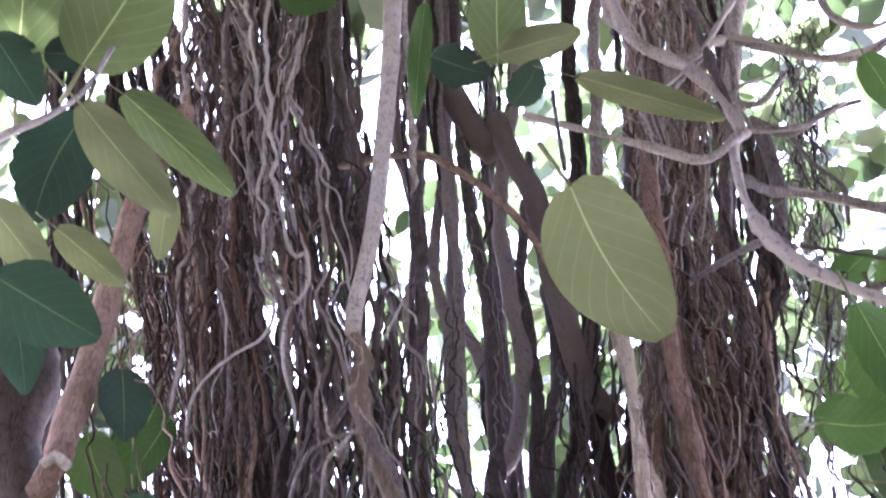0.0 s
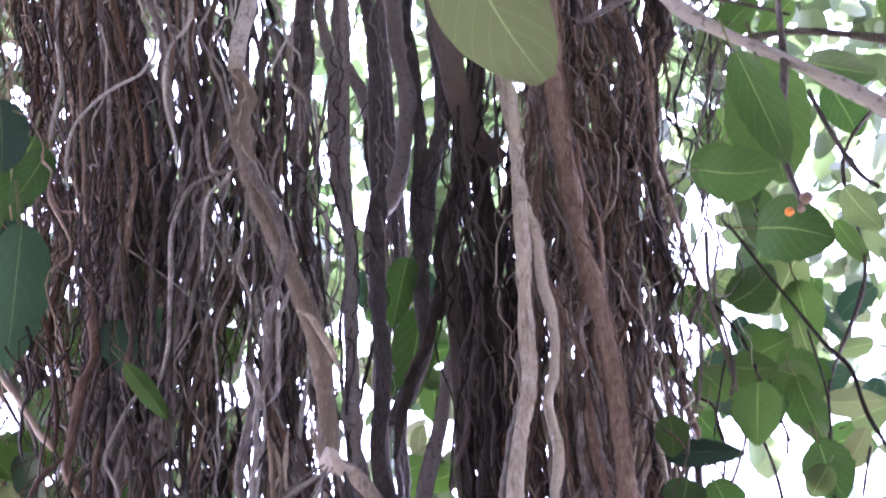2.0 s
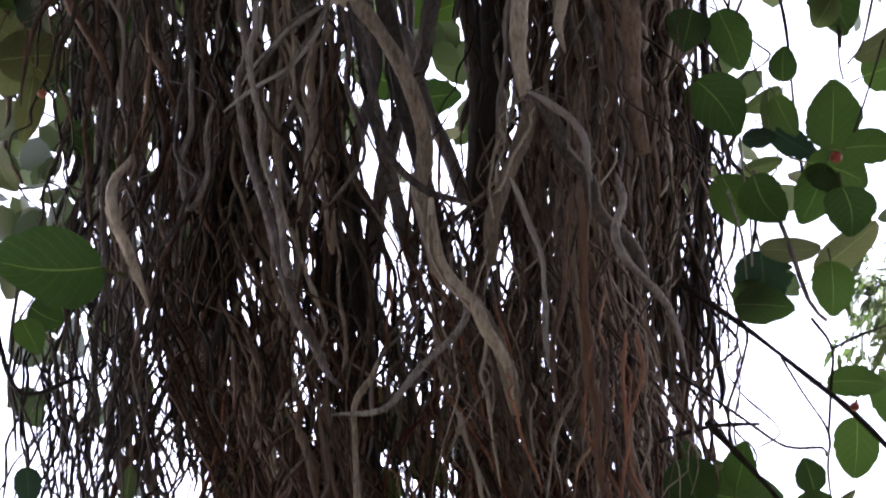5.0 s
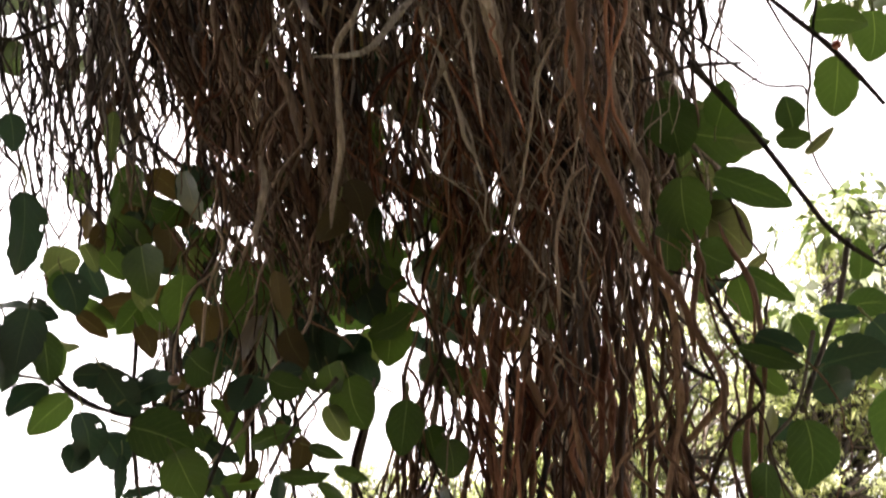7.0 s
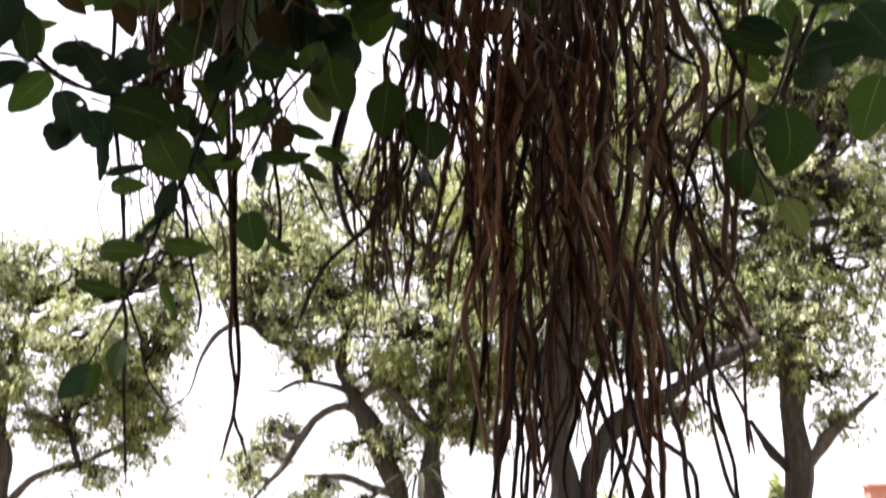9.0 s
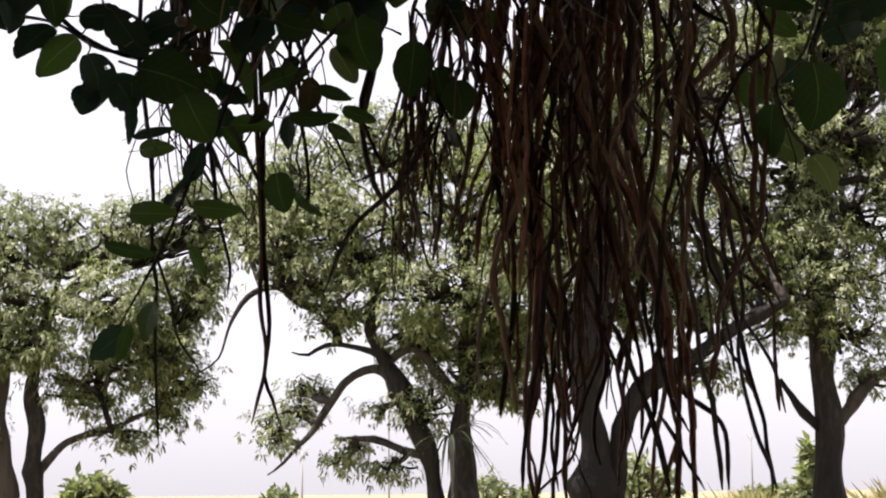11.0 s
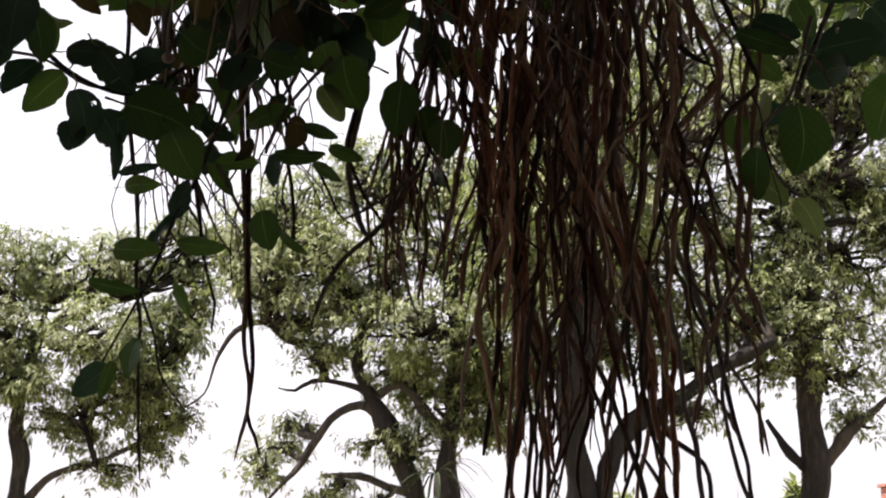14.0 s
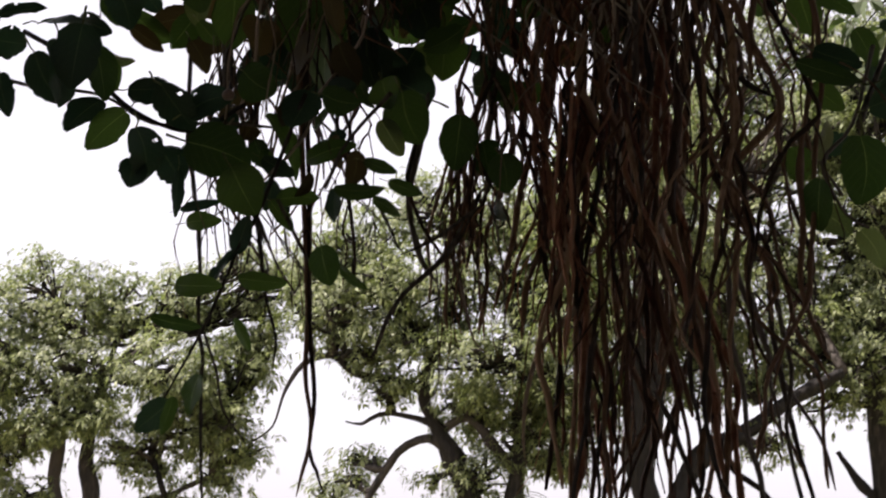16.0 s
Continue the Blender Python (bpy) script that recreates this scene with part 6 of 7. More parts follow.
# ---------------------------------------------------------------- far trees
def whorls(rng, hubs, ways, size, count=10):
    """A ring of narrow leaves at every twig end, spreading round the twig's way and bending down at their tips."""
    n = len(hubs)
    axis = ways + np.array([0, 0, 0.75]) + rng.normal(size=(n, 3)) * 0.35
    axis /= np.linalg.norm(axis, axis=1)[:, None]
    one = np.cross(axis, np.array([0.31, 0.87, 0.2]))
    one /= np.linalg.norm(one, axis=1)[:, None]
    two = np.cross(axis, one)
    turn = (np.arange(count) * 2.39996)[None] + rng.uniform(0, 6.283, (n, 1)) + rng.normal(size=(n, count)) * 0.25
    ring = np.cos(turn)[..., None] * one[:, None] + np.sin(turn)[..., None] * two[:, None]
    way = ring + axis[:, None] * rng.uniform(-0.1, 0.8, (n, count, 1))
    way /= np.linalg.norm(way, axis=2)[..., None]
    side = np.cross(way, axis[:, None] + 0.25 * rng.normal(size=(n, count, 3)))
    side /= np.linalg.norm(side, axis=2)[..., None] + 1e-9
    k = size * rng.uniform(0.7, 1.3, (n, count, 1))
    fall = np.array([0, 0, -1]) * rng.uniform(0.3, 1.0, (n, count, 1))
    base = hubs[:, None] + rng.normal(size=(n, count, 3)) * 0.02 + 0.03 * way
    spots = []
    for u, w in ((0, 0), (0.5, 0.2), (0.5, -0.2), (1, 0)):
        spots.append(base + k * (way * u + fall * u * u + side * w))
    v = np.stack(spots, 2).reshape(-1, 3)
    tri = np.array([(0, 1, 2), (1, 3, 2)])
    f = (tri[None] + (np.arange(n * count) * 4)[:, None, None]).reshape(-1, 3)
    return v, [tuple(x) for x in f.tolist()]


def far_tree(label, base, limbs, blobs, n, leaf_len, seed, bough_size=1.0, green=FAR_LEAF):
    """A field tree: trunk and limbs through given places, boughs into every clump, and sprays of leaves."""
    rng = np.random.default_rng(seed)
    base = (base[0], base[1], 0.0)
    limbs = [([(p[0][0], p[0][1], -0.15 if p[0][2] < 1.2 else p[0][2]), *p[1:]], r0, r1) for p, r0, r1 in limbs]
    t = thing("field_tree", label, "tree", base, "trees in the field")
    o = np.array(base)
    for i, (pts, r0, r1) in enumerate(limbs):
        line = spline(pts, 0.2)
        s = np.linspace(0, 1, len(line))
        line += (0.16 * r0 * np.sin(np.pi * s))[:, None] * np.stack([np.sin(9 * s + i) + 0.8 * np.sin(25 * s + 2 * i), np.cos(7 * s + i), 0.5 * np.sin(17 * s)], 1)
        v, f = tube(line, (r0 + (r1 - r0) * s) * (1 + 0.35 * np.exp(-s * 14) * (i == 0)), 12, 0.17, rng)
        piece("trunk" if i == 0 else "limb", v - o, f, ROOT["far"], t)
    heads = np.vstack([spline(p, 0.5)[len(spline(p, 0.5)) // 3:] for p, _, _ in limbs])
    places, ways, boughs = [], [], []
    area = np.array([b[3] * b[4] for b in blobs])
    for b, share in zip(blobs, area / area.sum()):
        c, rx, rz = np.array(b[:3]), b[3], b[4]
        rad = np.array([rx, min(rx, rz) * 1.1, rz])
        start = heads[np.argmin(np.linalg.norm(heads - c, axis=1))]
        k = max(6, int(n * share))
        d = rng.normal(size=(k, 3))
        d /= np.linalg.norm(d, axis=1)[:, None]
        hubs0 = c + d[:max(4, k // 8)] * rad * rng.uniform(0.25, 1.0, (max(4, k // 8), 1)) ** 0.6
        pts = hubs0[rng.integers(0, len(hubs0), k)] + rng.normal(size=(k, 3)) * np.array([0.25, 0.25, 0.17])
        places.append(pts)
        ways.append((pts - c) / rad * 0.8)
        bough = spline([start, (start + c) / 2 + rng.normal(size=3) * 0.15 * rx, c], 0.4)
        boughs.append(tube(bough, np.linspace(0.10, 0.05, len(bough)) * bough_size, 6, 0.1, rng))
        for q in hubs0[:26]:
            root = c + (start - c) * rng.uniform(0, 0.6)
            tw = spline([root, root + (q - root) * 0.35 + rng.normal(size=3) * 0.12 * rx, root + (q - root) * 0.7 + rng.normal(size=3) * 0.09 * rx, q], 0.3)
            boughs.append(tube(tw, np.linspace(0.055, 0.018, len(tw)) * bough_size, 4, 0.1, rng))
    v, f = joined(boughs)
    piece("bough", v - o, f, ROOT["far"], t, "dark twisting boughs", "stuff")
    v, f = whorls(rng, np.vstack(places), np.vstack(ways), leaf_len)
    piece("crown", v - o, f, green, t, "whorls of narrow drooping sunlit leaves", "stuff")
    return t


far_tree("round-crowned field tree with two slender trunks", (-10.630, 45.000, 0.546),
         [([(-10.925, 45.000, 0.546), (-11.040, 45.000, 2.452), (-11.269, 45.000, 3.786), (-11.186, 45.000, 5.584)], 0.26, 0.16),
          ([(-10.334, 45.000, 0.546), (-10.296, 45.000, 2.452), (-10.287, 45.000, 3.489), (-10.473, 45.000, 4.533), (-10.013, 45.000, 6.491)], 0.26, 0.14),
          ([(-10.197, 45.000, 2.157), (-9.447, 45.000, 2.895), (-8.265, 45.000, 3.266), (-7.084, 45.000, 3.786)], 0.12, 0.06)],
         [(-11.60, 45.00, 8.63, 1.72, 1.25), (-9.83, 46.00, 8.47, 1.74, 1.11), (-7.81, 45.00, 8.63, 1.08, 0.92), (-10.92, 45.00, 6.49, 2.33, 1.55), (-8.02, 44.00, 6.38, 1.65, 1.35),
          (-6.82, 45.00, 5.28, 0.91, 0.91), (-8.75, 45.00, 4.53, 1.68, 0.92), (-6.93, 45.00, 3.79, 0.91, 0.46), (-13.51, 45.00, 7.10, 1.89, 1.89), (-13.55, 46.00, 4.75, 1.44, 1.44), (-12.21, 45.00, 4.83, 0.93, 0.62), (-6.24, 46.00, 7.22, 0.94, 0.94), (-8.11, 45.00, 3.04, 0.92, 0.37), (-6.70, 45.00, 6.49, 1.22, 1.07), (-6.35, 45.00, 4.38, 0.82, 0.55), (-7.25, 44.00, 5.20, 1.34, 0.89), (-5.95, 45.50, 8.60, 0.85, 0.70), (-10.65, 44.00, 5.15, 0.80, 0.42), (-11.45, 44.00, 5.00, 0.85, 0.50), (-10.00, 44.00, 5.25, 0.70, 0.45), (-6.30, 45.00, 9.45, 0.80, 0.55), (-5.30, 45.50, 9.30, 0.90, 0.60), (-5.85, 45.50, 7.55, 0.55, 0.60), (-11.99, 45.00, 3.19, 0.93, 0.62)],
         8700, 0.132, 41)
far_tree("spreading field tree with arching pale limbs", (0.428, 42.000, 0.609),
         [([(0.428, 42.000, 0.609), (0.014, 42.000, 2.388), (-0.544, 42.000, 3.773), (-1.107, 42.000, 4.890), (-1.462, 42.000, 5.734), (-0.904, 42.000, 7.295)], 0.28, 0.14),
          ([(0.842, 42.000, 0.609), (0.848, 42.000, 2.526), (0.922, 42.000, 3.912), (1.070, 42.000, 6.158), (0.795, 42.000, 8.440)], 0.32, 0.14),
          ([(-0.755, 42.000, 4.191), (-1.315, 42.000, 4.526), (-2.013, 42.000, 4.191), (-2.702, 42.000, 3.217), (-3.526, 42.000, 2.251), (-3.938, 42.000, 1.948)], 0.15, 0.02),
          ([(-0.896, 42.000, 4.680), (-1.317, 42.000, 4.960), (-1.879, 42.000, 5.101), (-2.510, 42.000, 5.143), (-2.928, 42.000, 4.890), (-3.350, 42.000, 4.960)], 0.13, 0.018),
          ([(-0.896, 42.000, 4.750), (-0.336, 42.000, 5.030), (0.224, 42.000, 4.470), (0.782, 42.000, 3.773)], 0.14, 0.1),
          ([(-1.180, 42.000, 5.593), (-2.025, 42.000, 5.946), (-3.153, 42.000, 6.158), (-3.721, 42.000, 6.583), (-4.423, 42.000, 6.370), (-4.834, 42.000, 5.734), (-5.169, 42.000, 4.820), (-5.652, 42.000, 4.470)], 0.13, 0.018),
          ([(-0.056, 42.000, 2.388), (-0.611, 42.000, 2.526), (-1.307, 42.000, 2.802), (-2.281, 42.000, 2.802)], 0.10, 0.05)],
         [(-1.23, 43.00, 10.53, 1.47, 1.03), (0.94, 42.00, 10.18, 1.57, 1.14), (-2.97, 43.00, 9.49, 1.32, 1.17), (-0.62, 42.00, 8.44, 1.99, 1.14), (1.68, 43.00, 8.31, 1.74, 1.31), (-3.45, 42.00, 7.72, 1.14, 0.99),
          (-1.75, 42.00, 7.01, 1.55, 0.85), (0.22, 41.00, 6.32, 1.79, 0.96), (1.91, 42.00, 5.88, 1.27, 0.99), (-0.34, 42.00, 5.45, 1.12, 0.70), (1.34, 42.00, 4.47, 1.12, 0.70), (-4.41, 43.00, 8.16, 1.02, 0.87),
          (-2.31, 42.00, 5.88, 0.85, 0.56), (-3.95, 42.30, 3.05, 0.62, 0.50), (-3.00, 42.60, 4.05, 0.60, 0.34), (-3.35, 42.50, 3.50, 0.62, 0.30), (-1.86, 42.40, 2.60, 0.62, 0.26), (-1.20, 42.40, 3.55, 0.34, 0.26), (-1.95, 42.30, 2.25, 0.50, 0.22), (-0.89, 42.30, 2.10, 0.74, 0.32), (0.08, 42.00, 3.63, 0.84, 0.70), (3.20, 44.00, 8.02, 1.78, 2.38), (3.23, 44.00, 10.28, 1.65, 1.65), (1.52, 43.00, 5.11, 1.15, 0.86), (2.58, 44.00, 5.05, 1.18, 1.03), (2.09, 43.00, 3.97, 0.86, 0.72), (3.62, 44.00, 5.79, 1.18, 1.18), (0.23, 43.00, 4.97, 1.01, 0.72), (-2.61, 42.00, 8.15, 1.42, 0.99), (-3.84, 43.00, 9.05, 1.17, 1.02), (-3.16, 42.00, 6.73, 0.99, 0.57)],
         11600, 0.126, 42)
far_tree("tall field tree with a thick grey forked trunk", (3.633, 38.000, 0.694),
         [([(3.633, 38.000, 0.694), (3.658, 38.000, 2.429), (3.591, 38.000, 3.935), (3.769, 38.000, 5.714), (3.932, 38.000, 8.040)], 0.44, 0.3),
          ([(3.888, 38.000, 1.064), (4.352, 38.000, 2.553), (4.813, 38.000, 3.682), (5.775, 38.000, 4.314), (6.936, 38.000, 5.076), (8.099, 38.000, 5.714)], 0.27, 0.14)],
         [(4.18, 39.00, 9.29, 1.73, 1.60), (5.74, 39.00, 7.68, 1.60, 1.46), (5.00, 40.00, 11.16, 1.93, 1.52), (7.03, 39.00, 6.62, 1.47, 1.07), (6.08, 39.00, 5.56, 1.19, 0.79), (6.28, 38.00, 4.06, 0.77, 0.46), (4.52, 40.00, 7.02, 1.35, 1.35), (4.95, 42.00, 12.23, 2.91, 1.75), (6.46, 42.00, 14.05, 1.77, 1.48), (4.63, 40.00, 5.67, 1.08, 0.81), (5.59, 40.00, 6.48, 1.22, 0.95), (8.01, 40.00, 6.48, 1.10, 0.96), (2.60, 37.00, 8.70, 1.90, 1.60), (4.40, 36.60, 8.30, 1.60, 1.40), (2.20, 37.20, 6.90, 1.30, 1.00), (3.40, 36.60, 10.60, 1.90, 1.50), (6.87, 39.50, 9.04, 1.10, 0.99), (7.45, 39.50, 8.09, 0.90, 0.81), (7.04, 39.50, 10.42, 1.00, 0.90), (7.77, 39.50, 11.95, 1.10, 0.99)],
         9300, 0.125, 43)
far_tree("very tall field tree with a straight dark trunk", (9.343, 40.000, 0.652),
         [([(9.409, 40.000, 0.652), (9.417, 40.000, 2.740), (9.416, 40.000, 4.595), (9.348, 40.000, 6.476), (9.589, 40.000, 9.486)], 0.42, 0.22),
          ([(9.555, 40.000, 2.872), (10.319, 40.000, 3.797), (11.423, 40.000, 4.729)], 0.16, 0.08),
          ([(9.223, 40.000, 2.872), (8.713, 40.000, 3.466), (8.333, 40.000, 4.063)], 0.1, 0.05)],
         [(8.96, 40.00, 7.02, 1.52, 1.65), (10.74, 41.00, 7.99, 1.72, 2.00), (8.62, 40.00, 9.07, 1.66, 1.53), (10.29, 40.00, 10.18, 1.97, 1.83), (8.64, 41.00, 11.83, 1.73, 1.58), (10.52, 40.00, 12.56, 2.00, 1.71), (9.12, 41.00, 13.71, 1.46, 1.46),
          (8.24, 40.00, 5.40, 0.82, 0.68), (10.10, 40.00, 5.13, 1.10, 0.69), (8.57, 39.00, 5.83, 1.20, 0.94), (9.77, 39.00, 6.35, 1.21, 1.08), (8.17, 40.00, 7.56, 0.96, 1.10), (10.33, 40.00, 4.06, 0.83, 0.55), (11.09, 41.00, 16.75, 1.65, 1.65), (8.21, 42.00, 15.10, 1.35, 1.05), (9.64, 41.00, 13.56, 2.04, 1.61), (7.89, 42.00, 12.67, 1.33, 1.47), (11.42, 40.00, 13.84, 1.45, 2.03), (12.69, 41.00, 8.28, 2.32, 4.34), (10.39, 40.00, 4.17, 0.50, 0.25), (10.33, 40.00, 13.49, 1.72, 1.43), (8.98, 41.00, 12.75, 1.16, 1.16), (11.20, 41.00, 15.93, 1.80, 1.80), (10.22, 41.50, 10.54, 1.30, 1.10), (11.65, 41.50, 12.29, 1.40, 1.19), (11.43, 41.50, 9.68, 1.40, 1.19), (9.56, 41.50, 9.25, 1.00, 0.85), (10.87, 41.50, 13.48, 0.90, 0.77)],
         10300, 0.125, 44)

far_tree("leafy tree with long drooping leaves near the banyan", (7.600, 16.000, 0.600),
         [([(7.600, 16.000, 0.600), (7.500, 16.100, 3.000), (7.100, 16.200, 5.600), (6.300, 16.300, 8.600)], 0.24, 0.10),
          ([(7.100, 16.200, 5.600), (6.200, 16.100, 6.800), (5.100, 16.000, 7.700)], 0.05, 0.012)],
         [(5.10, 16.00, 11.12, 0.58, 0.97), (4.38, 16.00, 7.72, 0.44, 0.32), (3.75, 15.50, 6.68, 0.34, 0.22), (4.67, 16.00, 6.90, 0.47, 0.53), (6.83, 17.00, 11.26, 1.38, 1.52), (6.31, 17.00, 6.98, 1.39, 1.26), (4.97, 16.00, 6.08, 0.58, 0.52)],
         640, 0.20, 45, 0.22, SHADED_LEAF)


# ---------------------------------------------------------------- figs
FIG = {k: bark("fig_" + k, *c, scale=40, stretch=1, rough=0.5, bump=0.1) for k, c in {
    "orange": ((0.45, 0.12, 0.02), (0.6, 0.2, 0.03), (0.7, 0.3, 0.06)),
    "brown": ((0.05, 0.028, 0.022), (0.10, 0.058, 0.048), (0.17, 0.11, 0.09)),
    "scarlet": ((0.16, 0.03, 0.02), (0.25, 0.05, 0.03), (0.32, 0.10, 0.05))}.items()}


def fig(place, r, tone):
    """A small fig: a round fruit with a navel."""
    bm = bmesh.new()
    bmesh.ops.create_uvsphere(bm, u_segments=14, v_segments=10, radius=r)
    for v in bm.verts:
        if v.co.z < -0.8 * r:
            v.co.z = -0.8 * r + 0.5 * (-0.8 * r - v.co.z)
        v.co.z *= 0.94
    me = bpy.data.meshes.new("fig")
    bm.to_mesh(me)
    bm.free()
    me.materials.append(FIG[tone])
    me.polygons.foreach_set("use_smooth", [True] * len(me.polygons))
    ob = new("fig", me)
    ob.parent = banyan
    ob.location = Vector(place) - Vector(HOME)
    return tagged(ob, tone + " ripe fig")


fig((0.591, 1.860, 3.661), 0.008, "orange")
fig((0.632, 1.880, 3.722), 0.012, "brown")
fig((0.612, 1.860, 3.669), 0.007, "brown")
fig((0.675, 2.360, 3.175), 0.011, "scarlet")
fig((0.670, 2.440, 2.742), 0.008, "scarlet")
fig((-0.733, 2.498, 3.406), 0.009, "scarlet")
fig((-0.347, 2.300, 2.151), 0.009, "brown")

# ---------------------------------------------------------------- the far side of the field
def bush(label, base, blobs, n, seed):
    rng = np.random.default_rng(seed)
    t = thing("distant_tree", label, "tree", (base[0], base[1], 0), "trees on the horizon")
    o = np.array([base[0], base[1], 0])
    line = spline([(base[0], base[1], -0.2), (base[0] + 0.3, base[1], blobs[0][2])], 0.5)
    v, f = tube(line, np.linspace(0.4, 0.15, len(line)), 8)
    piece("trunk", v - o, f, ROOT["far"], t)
    places = []
    for b in blobs:
        d = rng.normal(size=(n, 3))
        d /= np.linalg.norm(d, axis=1)[:, None]
        places.append(np.array(b[:3]) + d * np.array([b[3], b[3], b[4]]) * rng.uniform(0.4, 1, (n, 1)))
    p = np.vstack(places)
    p = p[p[:, 2] > 0.3]
    v, f = cloud(rng, p, 1.0, (0, -0.4, 0.8), 0.3)
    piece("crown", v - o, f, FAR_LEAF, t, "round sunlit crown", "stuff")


bush("small round sunlit tree across the field", (-25.264, 129.998, 1.065), [(-25.28, 130.00, 1.70, 2.43, 1.59), (-26.55, 130.00, 1.08, 1.33, 0.88), (-23.77, 130.00, 1.14, 1.06, 0.88)], 420, 71)
bush("hazy low tree far across the field", (-16.486, 189.998, 0.667), [(-16.49, 190.00, 1.04, 2.03, 1.14)], 260, 72)
bush("hazy low tree far across the field", (7.501, 189.998, 1.052), [(6.89, 190.00, 1.93, 2.53, 1.65), (10.64, 190.00, 1.02, 1.90, 0.89)], 260, 73)
bush("hazy low tree far across the field", (19.524, 159.998, 0.993), [(19.57, 160.00, 2.82, 2.15, 2.15), (21.67, 160.00, 2.02, 2.15, 1.61), (17.42, 160.00, 1.64, 1.61, 1.07)], 300, 74)
bush("slim hazy tree far across the field", (26.942, 119.998, 0.998), [(27.04, 120.00, 3.36, 0.74, 1.48), (27.05, 120.00, 1.78, 0.82, 1.07)], 260, 75)
bush("hazy low tree far across the field", (37.130, 179.998, 0.488), [(37.16, 180.00, 1.25, 2.21, 0.98), (34.47, 180.00, 0.93, 1.83, 0.73)], 240, 76)

METAL = bark("pole_metal", (0.16, 0.16, 0.16), (0.24, 0.24, 0.24), (0.34, 0.34, 0.34), rough=0.6, bump=0.05)


def pole(foot, head, r, arm=0.0, label="thin grey metal pole standing in the field"):
    t = thing("lamp_pole", label, "pole", (foot[0], foot[1], 0), "poles in the field")
    o = np.array([foot[0], foot[1], 0])
    v, f = tube(np.array([(foot[0], foot[1], -0.1), (foot[0], foot[1], head[2] * 0.5), (foot[0], foot[1], head[2])]), [r, r * 0.9, r * 0.6], 8)
    piece("shaft", v - o, f, METAL, t)
    if arm:
        z = head[2] * 0.96
        v, f = tube(np.array([(foot[0] - arm, foot[1], z + 0.3), (foot[0], foot[1], z - 0.2), (foot[0] + arm, foot[1], z + 0.3)]), [r * 0.5] * 3, 6)
        piece("arm", v - o, f, METAL, t)


pole((-6.599, 89.998, 1.384), (-6.604, 89.998, 3.741), 0.06, 0.35)
pole((-1.357, 59.998, 1.391), (-1.323, 59.998, 7.751), 0.035)
pole((17.107, 90.000, 1.133), (17.178, 90.000, 4.395), 0.05, 0.3)


def spiky_plant(base, crown, n, length, seed):
    """A tall plant with long arching sword leaves on a bare stem."""
    rng = np.random.default_rng(seed)
    t = thing("spiky_plant", "tall plant with arching sword-shaped leaves beside the trunk", "plant", (base[0], base[1], 0))
    o = np.array([base[0], base[1], 0])
    line = spline([(base[0], base[1], -0.1), (base[0] + 0.1, base[1], crown[2] * 0.5), crown], 0.3)
    v, f = tube(line, np.linspace(0.07, 0.05, len(line)), 8, 0.1, rng)
    piece("stem", v - o, f, ROOT["far"], t)
    for i in range(n):
        a, up, k = rng.uniform(0, 6.3), rng.uniform(0.1, 1.1), length * rng.uniform(0.7, 1.2)
        out = np.array([math.cos(a), math.sin(a), 0])
        s = np.linspace(0, 1, 9)
        mid = np.array(crown) + out * (s * k)[:, None] * 0.9 + np.array([0, 0, 1]) * (up * s * k - 1.0 * k * s ** 2)[:, None]
        w = 0.024 * np.sin(np.pi * (0.15 + 0.85 * s)) + 0.002
        side = np.cross(out, (0, 0, 1))
        v = np.vstack([mid - side * w[:, None], mid + np.array([0, 0, -0.012]), mid + side * w[:, None]])
        f = [(q, q + 1, 9 + q + 1, 9 + q) for q in range(8)] + [(9 + q, 9 + q + 1, 18 + q + 1, 18 + q) for q in range(8)]
        piece("leaf", v - o, f, SWORD, t)


spiky_plant((0.516, 39.998, 1.281), (0.532, 39.998, 2.789), 26, 1.35, 81)


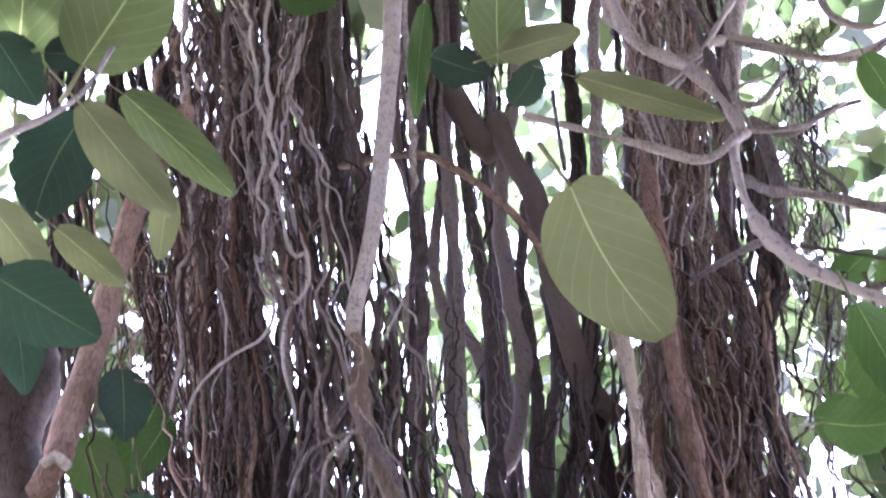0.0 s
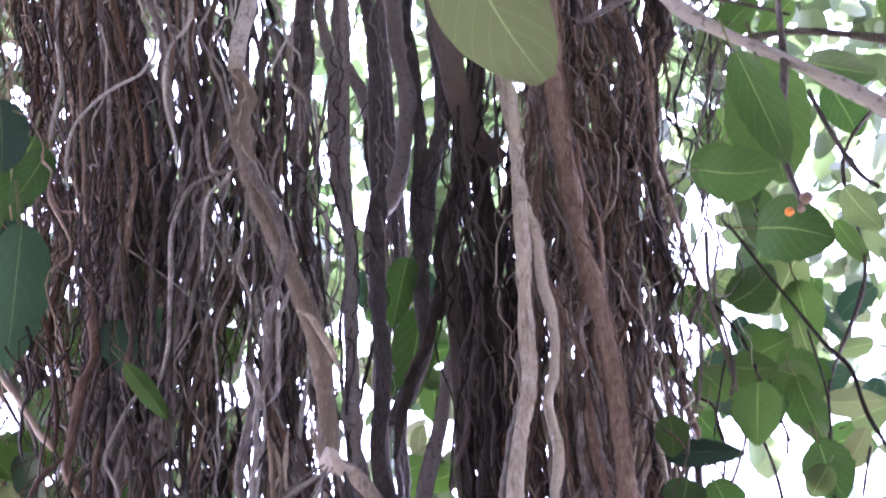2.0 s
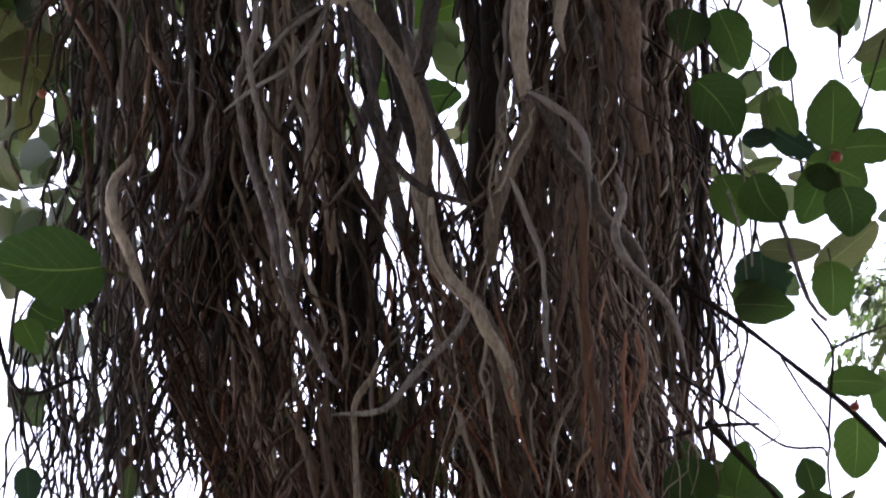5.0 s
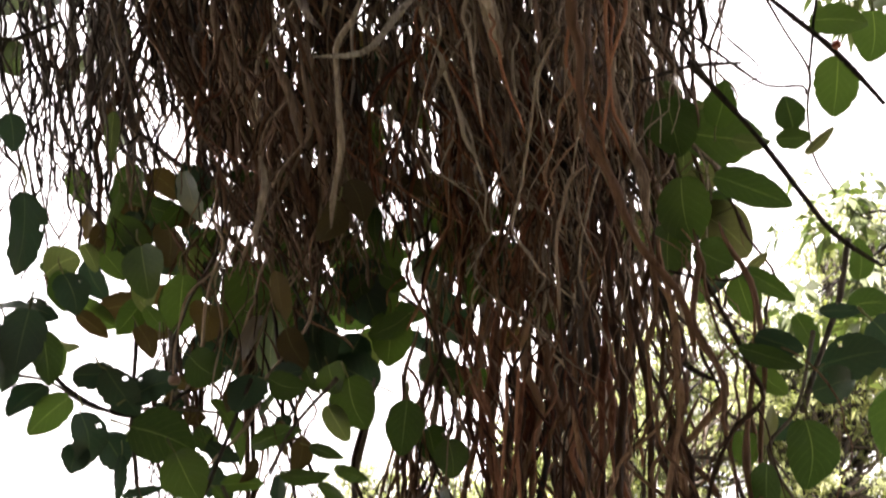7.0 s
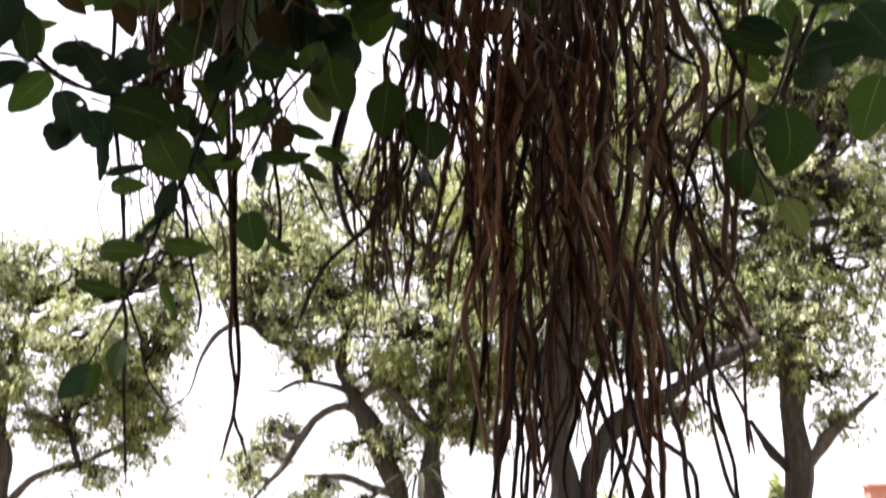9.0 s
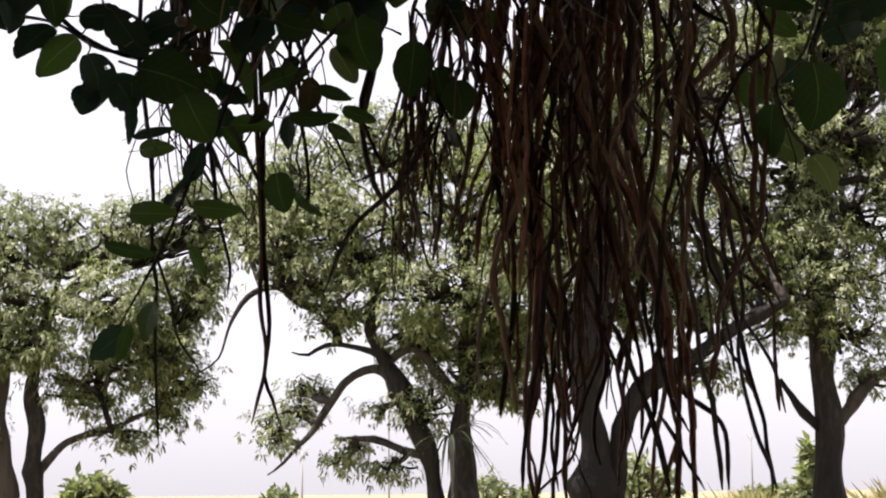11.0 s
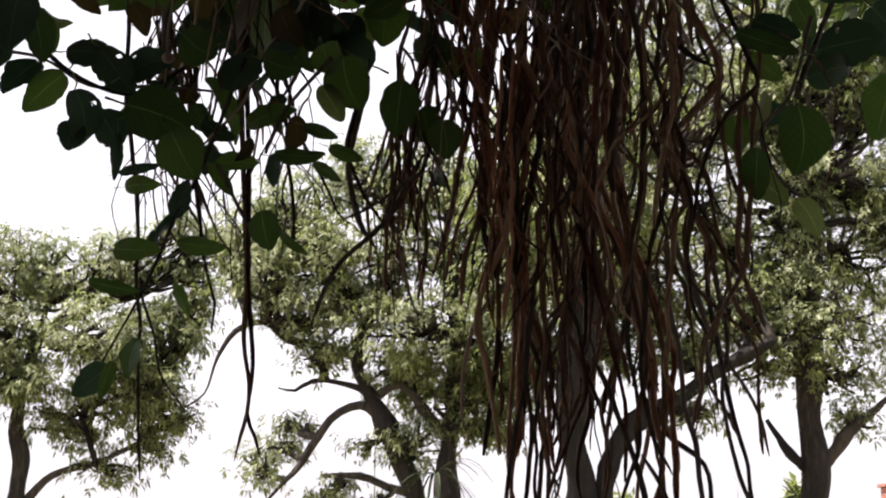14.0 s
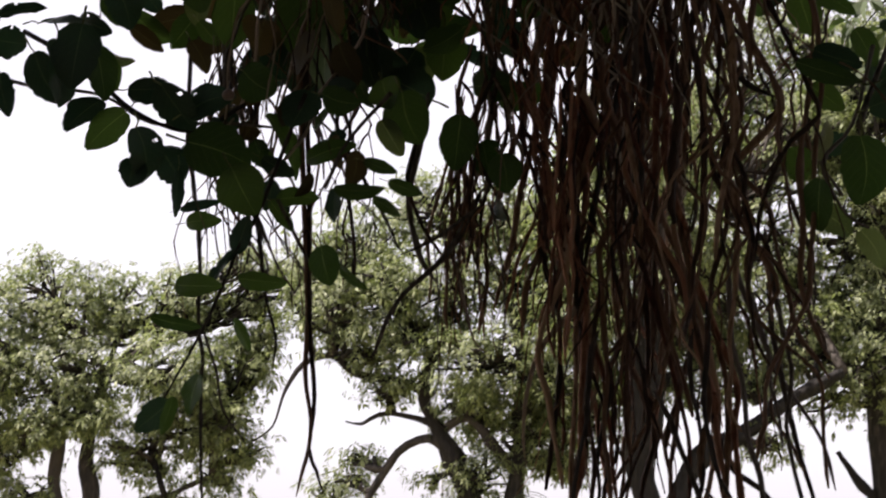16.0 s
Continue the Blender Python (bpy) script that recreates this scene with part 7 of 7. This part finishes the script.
def brick_hut():
    """A low red brick hut with a flat slab roof at the edge of the field."""
    p = (19.221, 70.000, 1.499)
    q = (23.215, 70.000, 3.380)
    t = thing("brick_hut", "low red brick hut with a flat slab roof in the field", "building", (p[0], p[1], 0))
    m, n, l, b = shader("red_brick")
    tc = n.new("ShaderNodeTexCoord")
    br = n.new("ShaderNodeTexBrick")
    br.inputs["Color1"].default_value, br.inputs["Color2"].default_value, br.inputs["Mortar"].default_value = (0.30, 0.09, 0.06, 1), (0.22, 0.07, 0.05, 1), (0.3, 0.25, 0.22, 1)
    br.inputs["Scale"].default_value = 2.2
    mp = n.new("ShaderNodeMapping")
    mp.inputs["Rotation"].default_value = (radians(90), 0, 0)
    l.new(tc.outputs["Object"], mp.inputs[0])
    l.new(mp.outputs[0], br.inputs["Vector"])
    l.new(br.outputs["Color"], b.inputs["Base Color"])
    b.inputs["Roughness"].default_value = 0.9

    def box(name, lo, hi, mat, parent, bevel=0.02):
        bm = bmesh.new()
        bmesh.ops.create_cube(bm, size=1)
        for v in bm.verts:
            v.co = [lo[i] + (hi[i] - lo[i]) * (v.co[i] + 0.5) for i in range(3)]
        bmesh.ops.bevel(bm, geom=bm.edges[:], offset=bevel, segments=1, affect="EDGES")
        me = bpy.data.meshes.new(name)
        bm.to_mesh(me)
        bm.free()
        me.materials.append(mat)
        ob = new(name, me)
        ob.parent = parent
        return ob
    w = q[0] - p[0]
    box("wall", (0.25, 0, -0.1), (w, 1.0, q[2] - 0.15), m, t)
    box("roof", (0.13, -0.12, q[2] - 0.146), (w + 0.12, 1.12, q[2]), m, t)
    box("door", (w * 0.6, -0.05, 0), (w * 0.6 + 0.95, 0.06, 2.0), METAL, t)


brick_hut()


def tall_grass():
    """A band of dry tall grass at the edge of the field."""
    rng = np.random.default_rng(91)
    a, b = (12.654, 52.000, 1.293), (18.223, 52.000, 1.300)
    n = 5000
    p = np.stack([rng.uniform(a[0] - 3, b[0] + 4, n), rng.uniform(50, 56, n), np.zeros(n)], 1)
    h = rng.uniform(0.9, 2.0, n) * (0.7 + 0.3 * np.sin(p[:, 0] * 0.9))
    lean = rng.normal(size=(n, 2)) * 0.18
    w = 0.02
    v = np.stack([p + [-w, 0, 0], p + [w, 0, 0], p + np.stack([lean[:, 0] * h + w * 0.6, lean[:, 1] * h, h * 0.6], 1), p + np.stack([lean[:, 0] * h * 2, lean[:, 1] * h * 2, h], 1)], 1).reshape(-1, 3)
    f = [tuple(int(i * 4 + k) for k in (0, 1, 2, 3)) for i in range(n)]
    m = leaf_shader("dry_grass", (0.16, 0.15, 0.06), (0.28, 0.25, 0.11), (0.40, 0.36, 0.18), (1.2, 1.2, 0.9), veins=False, gloss=0.6)
    ob = new("tall_grass", mesh_of("tall_grass", v, f, m, False))
    tagged(ob, "band of tall dry yellow-green grass", "grass", kind="stuff")


tall_grass()
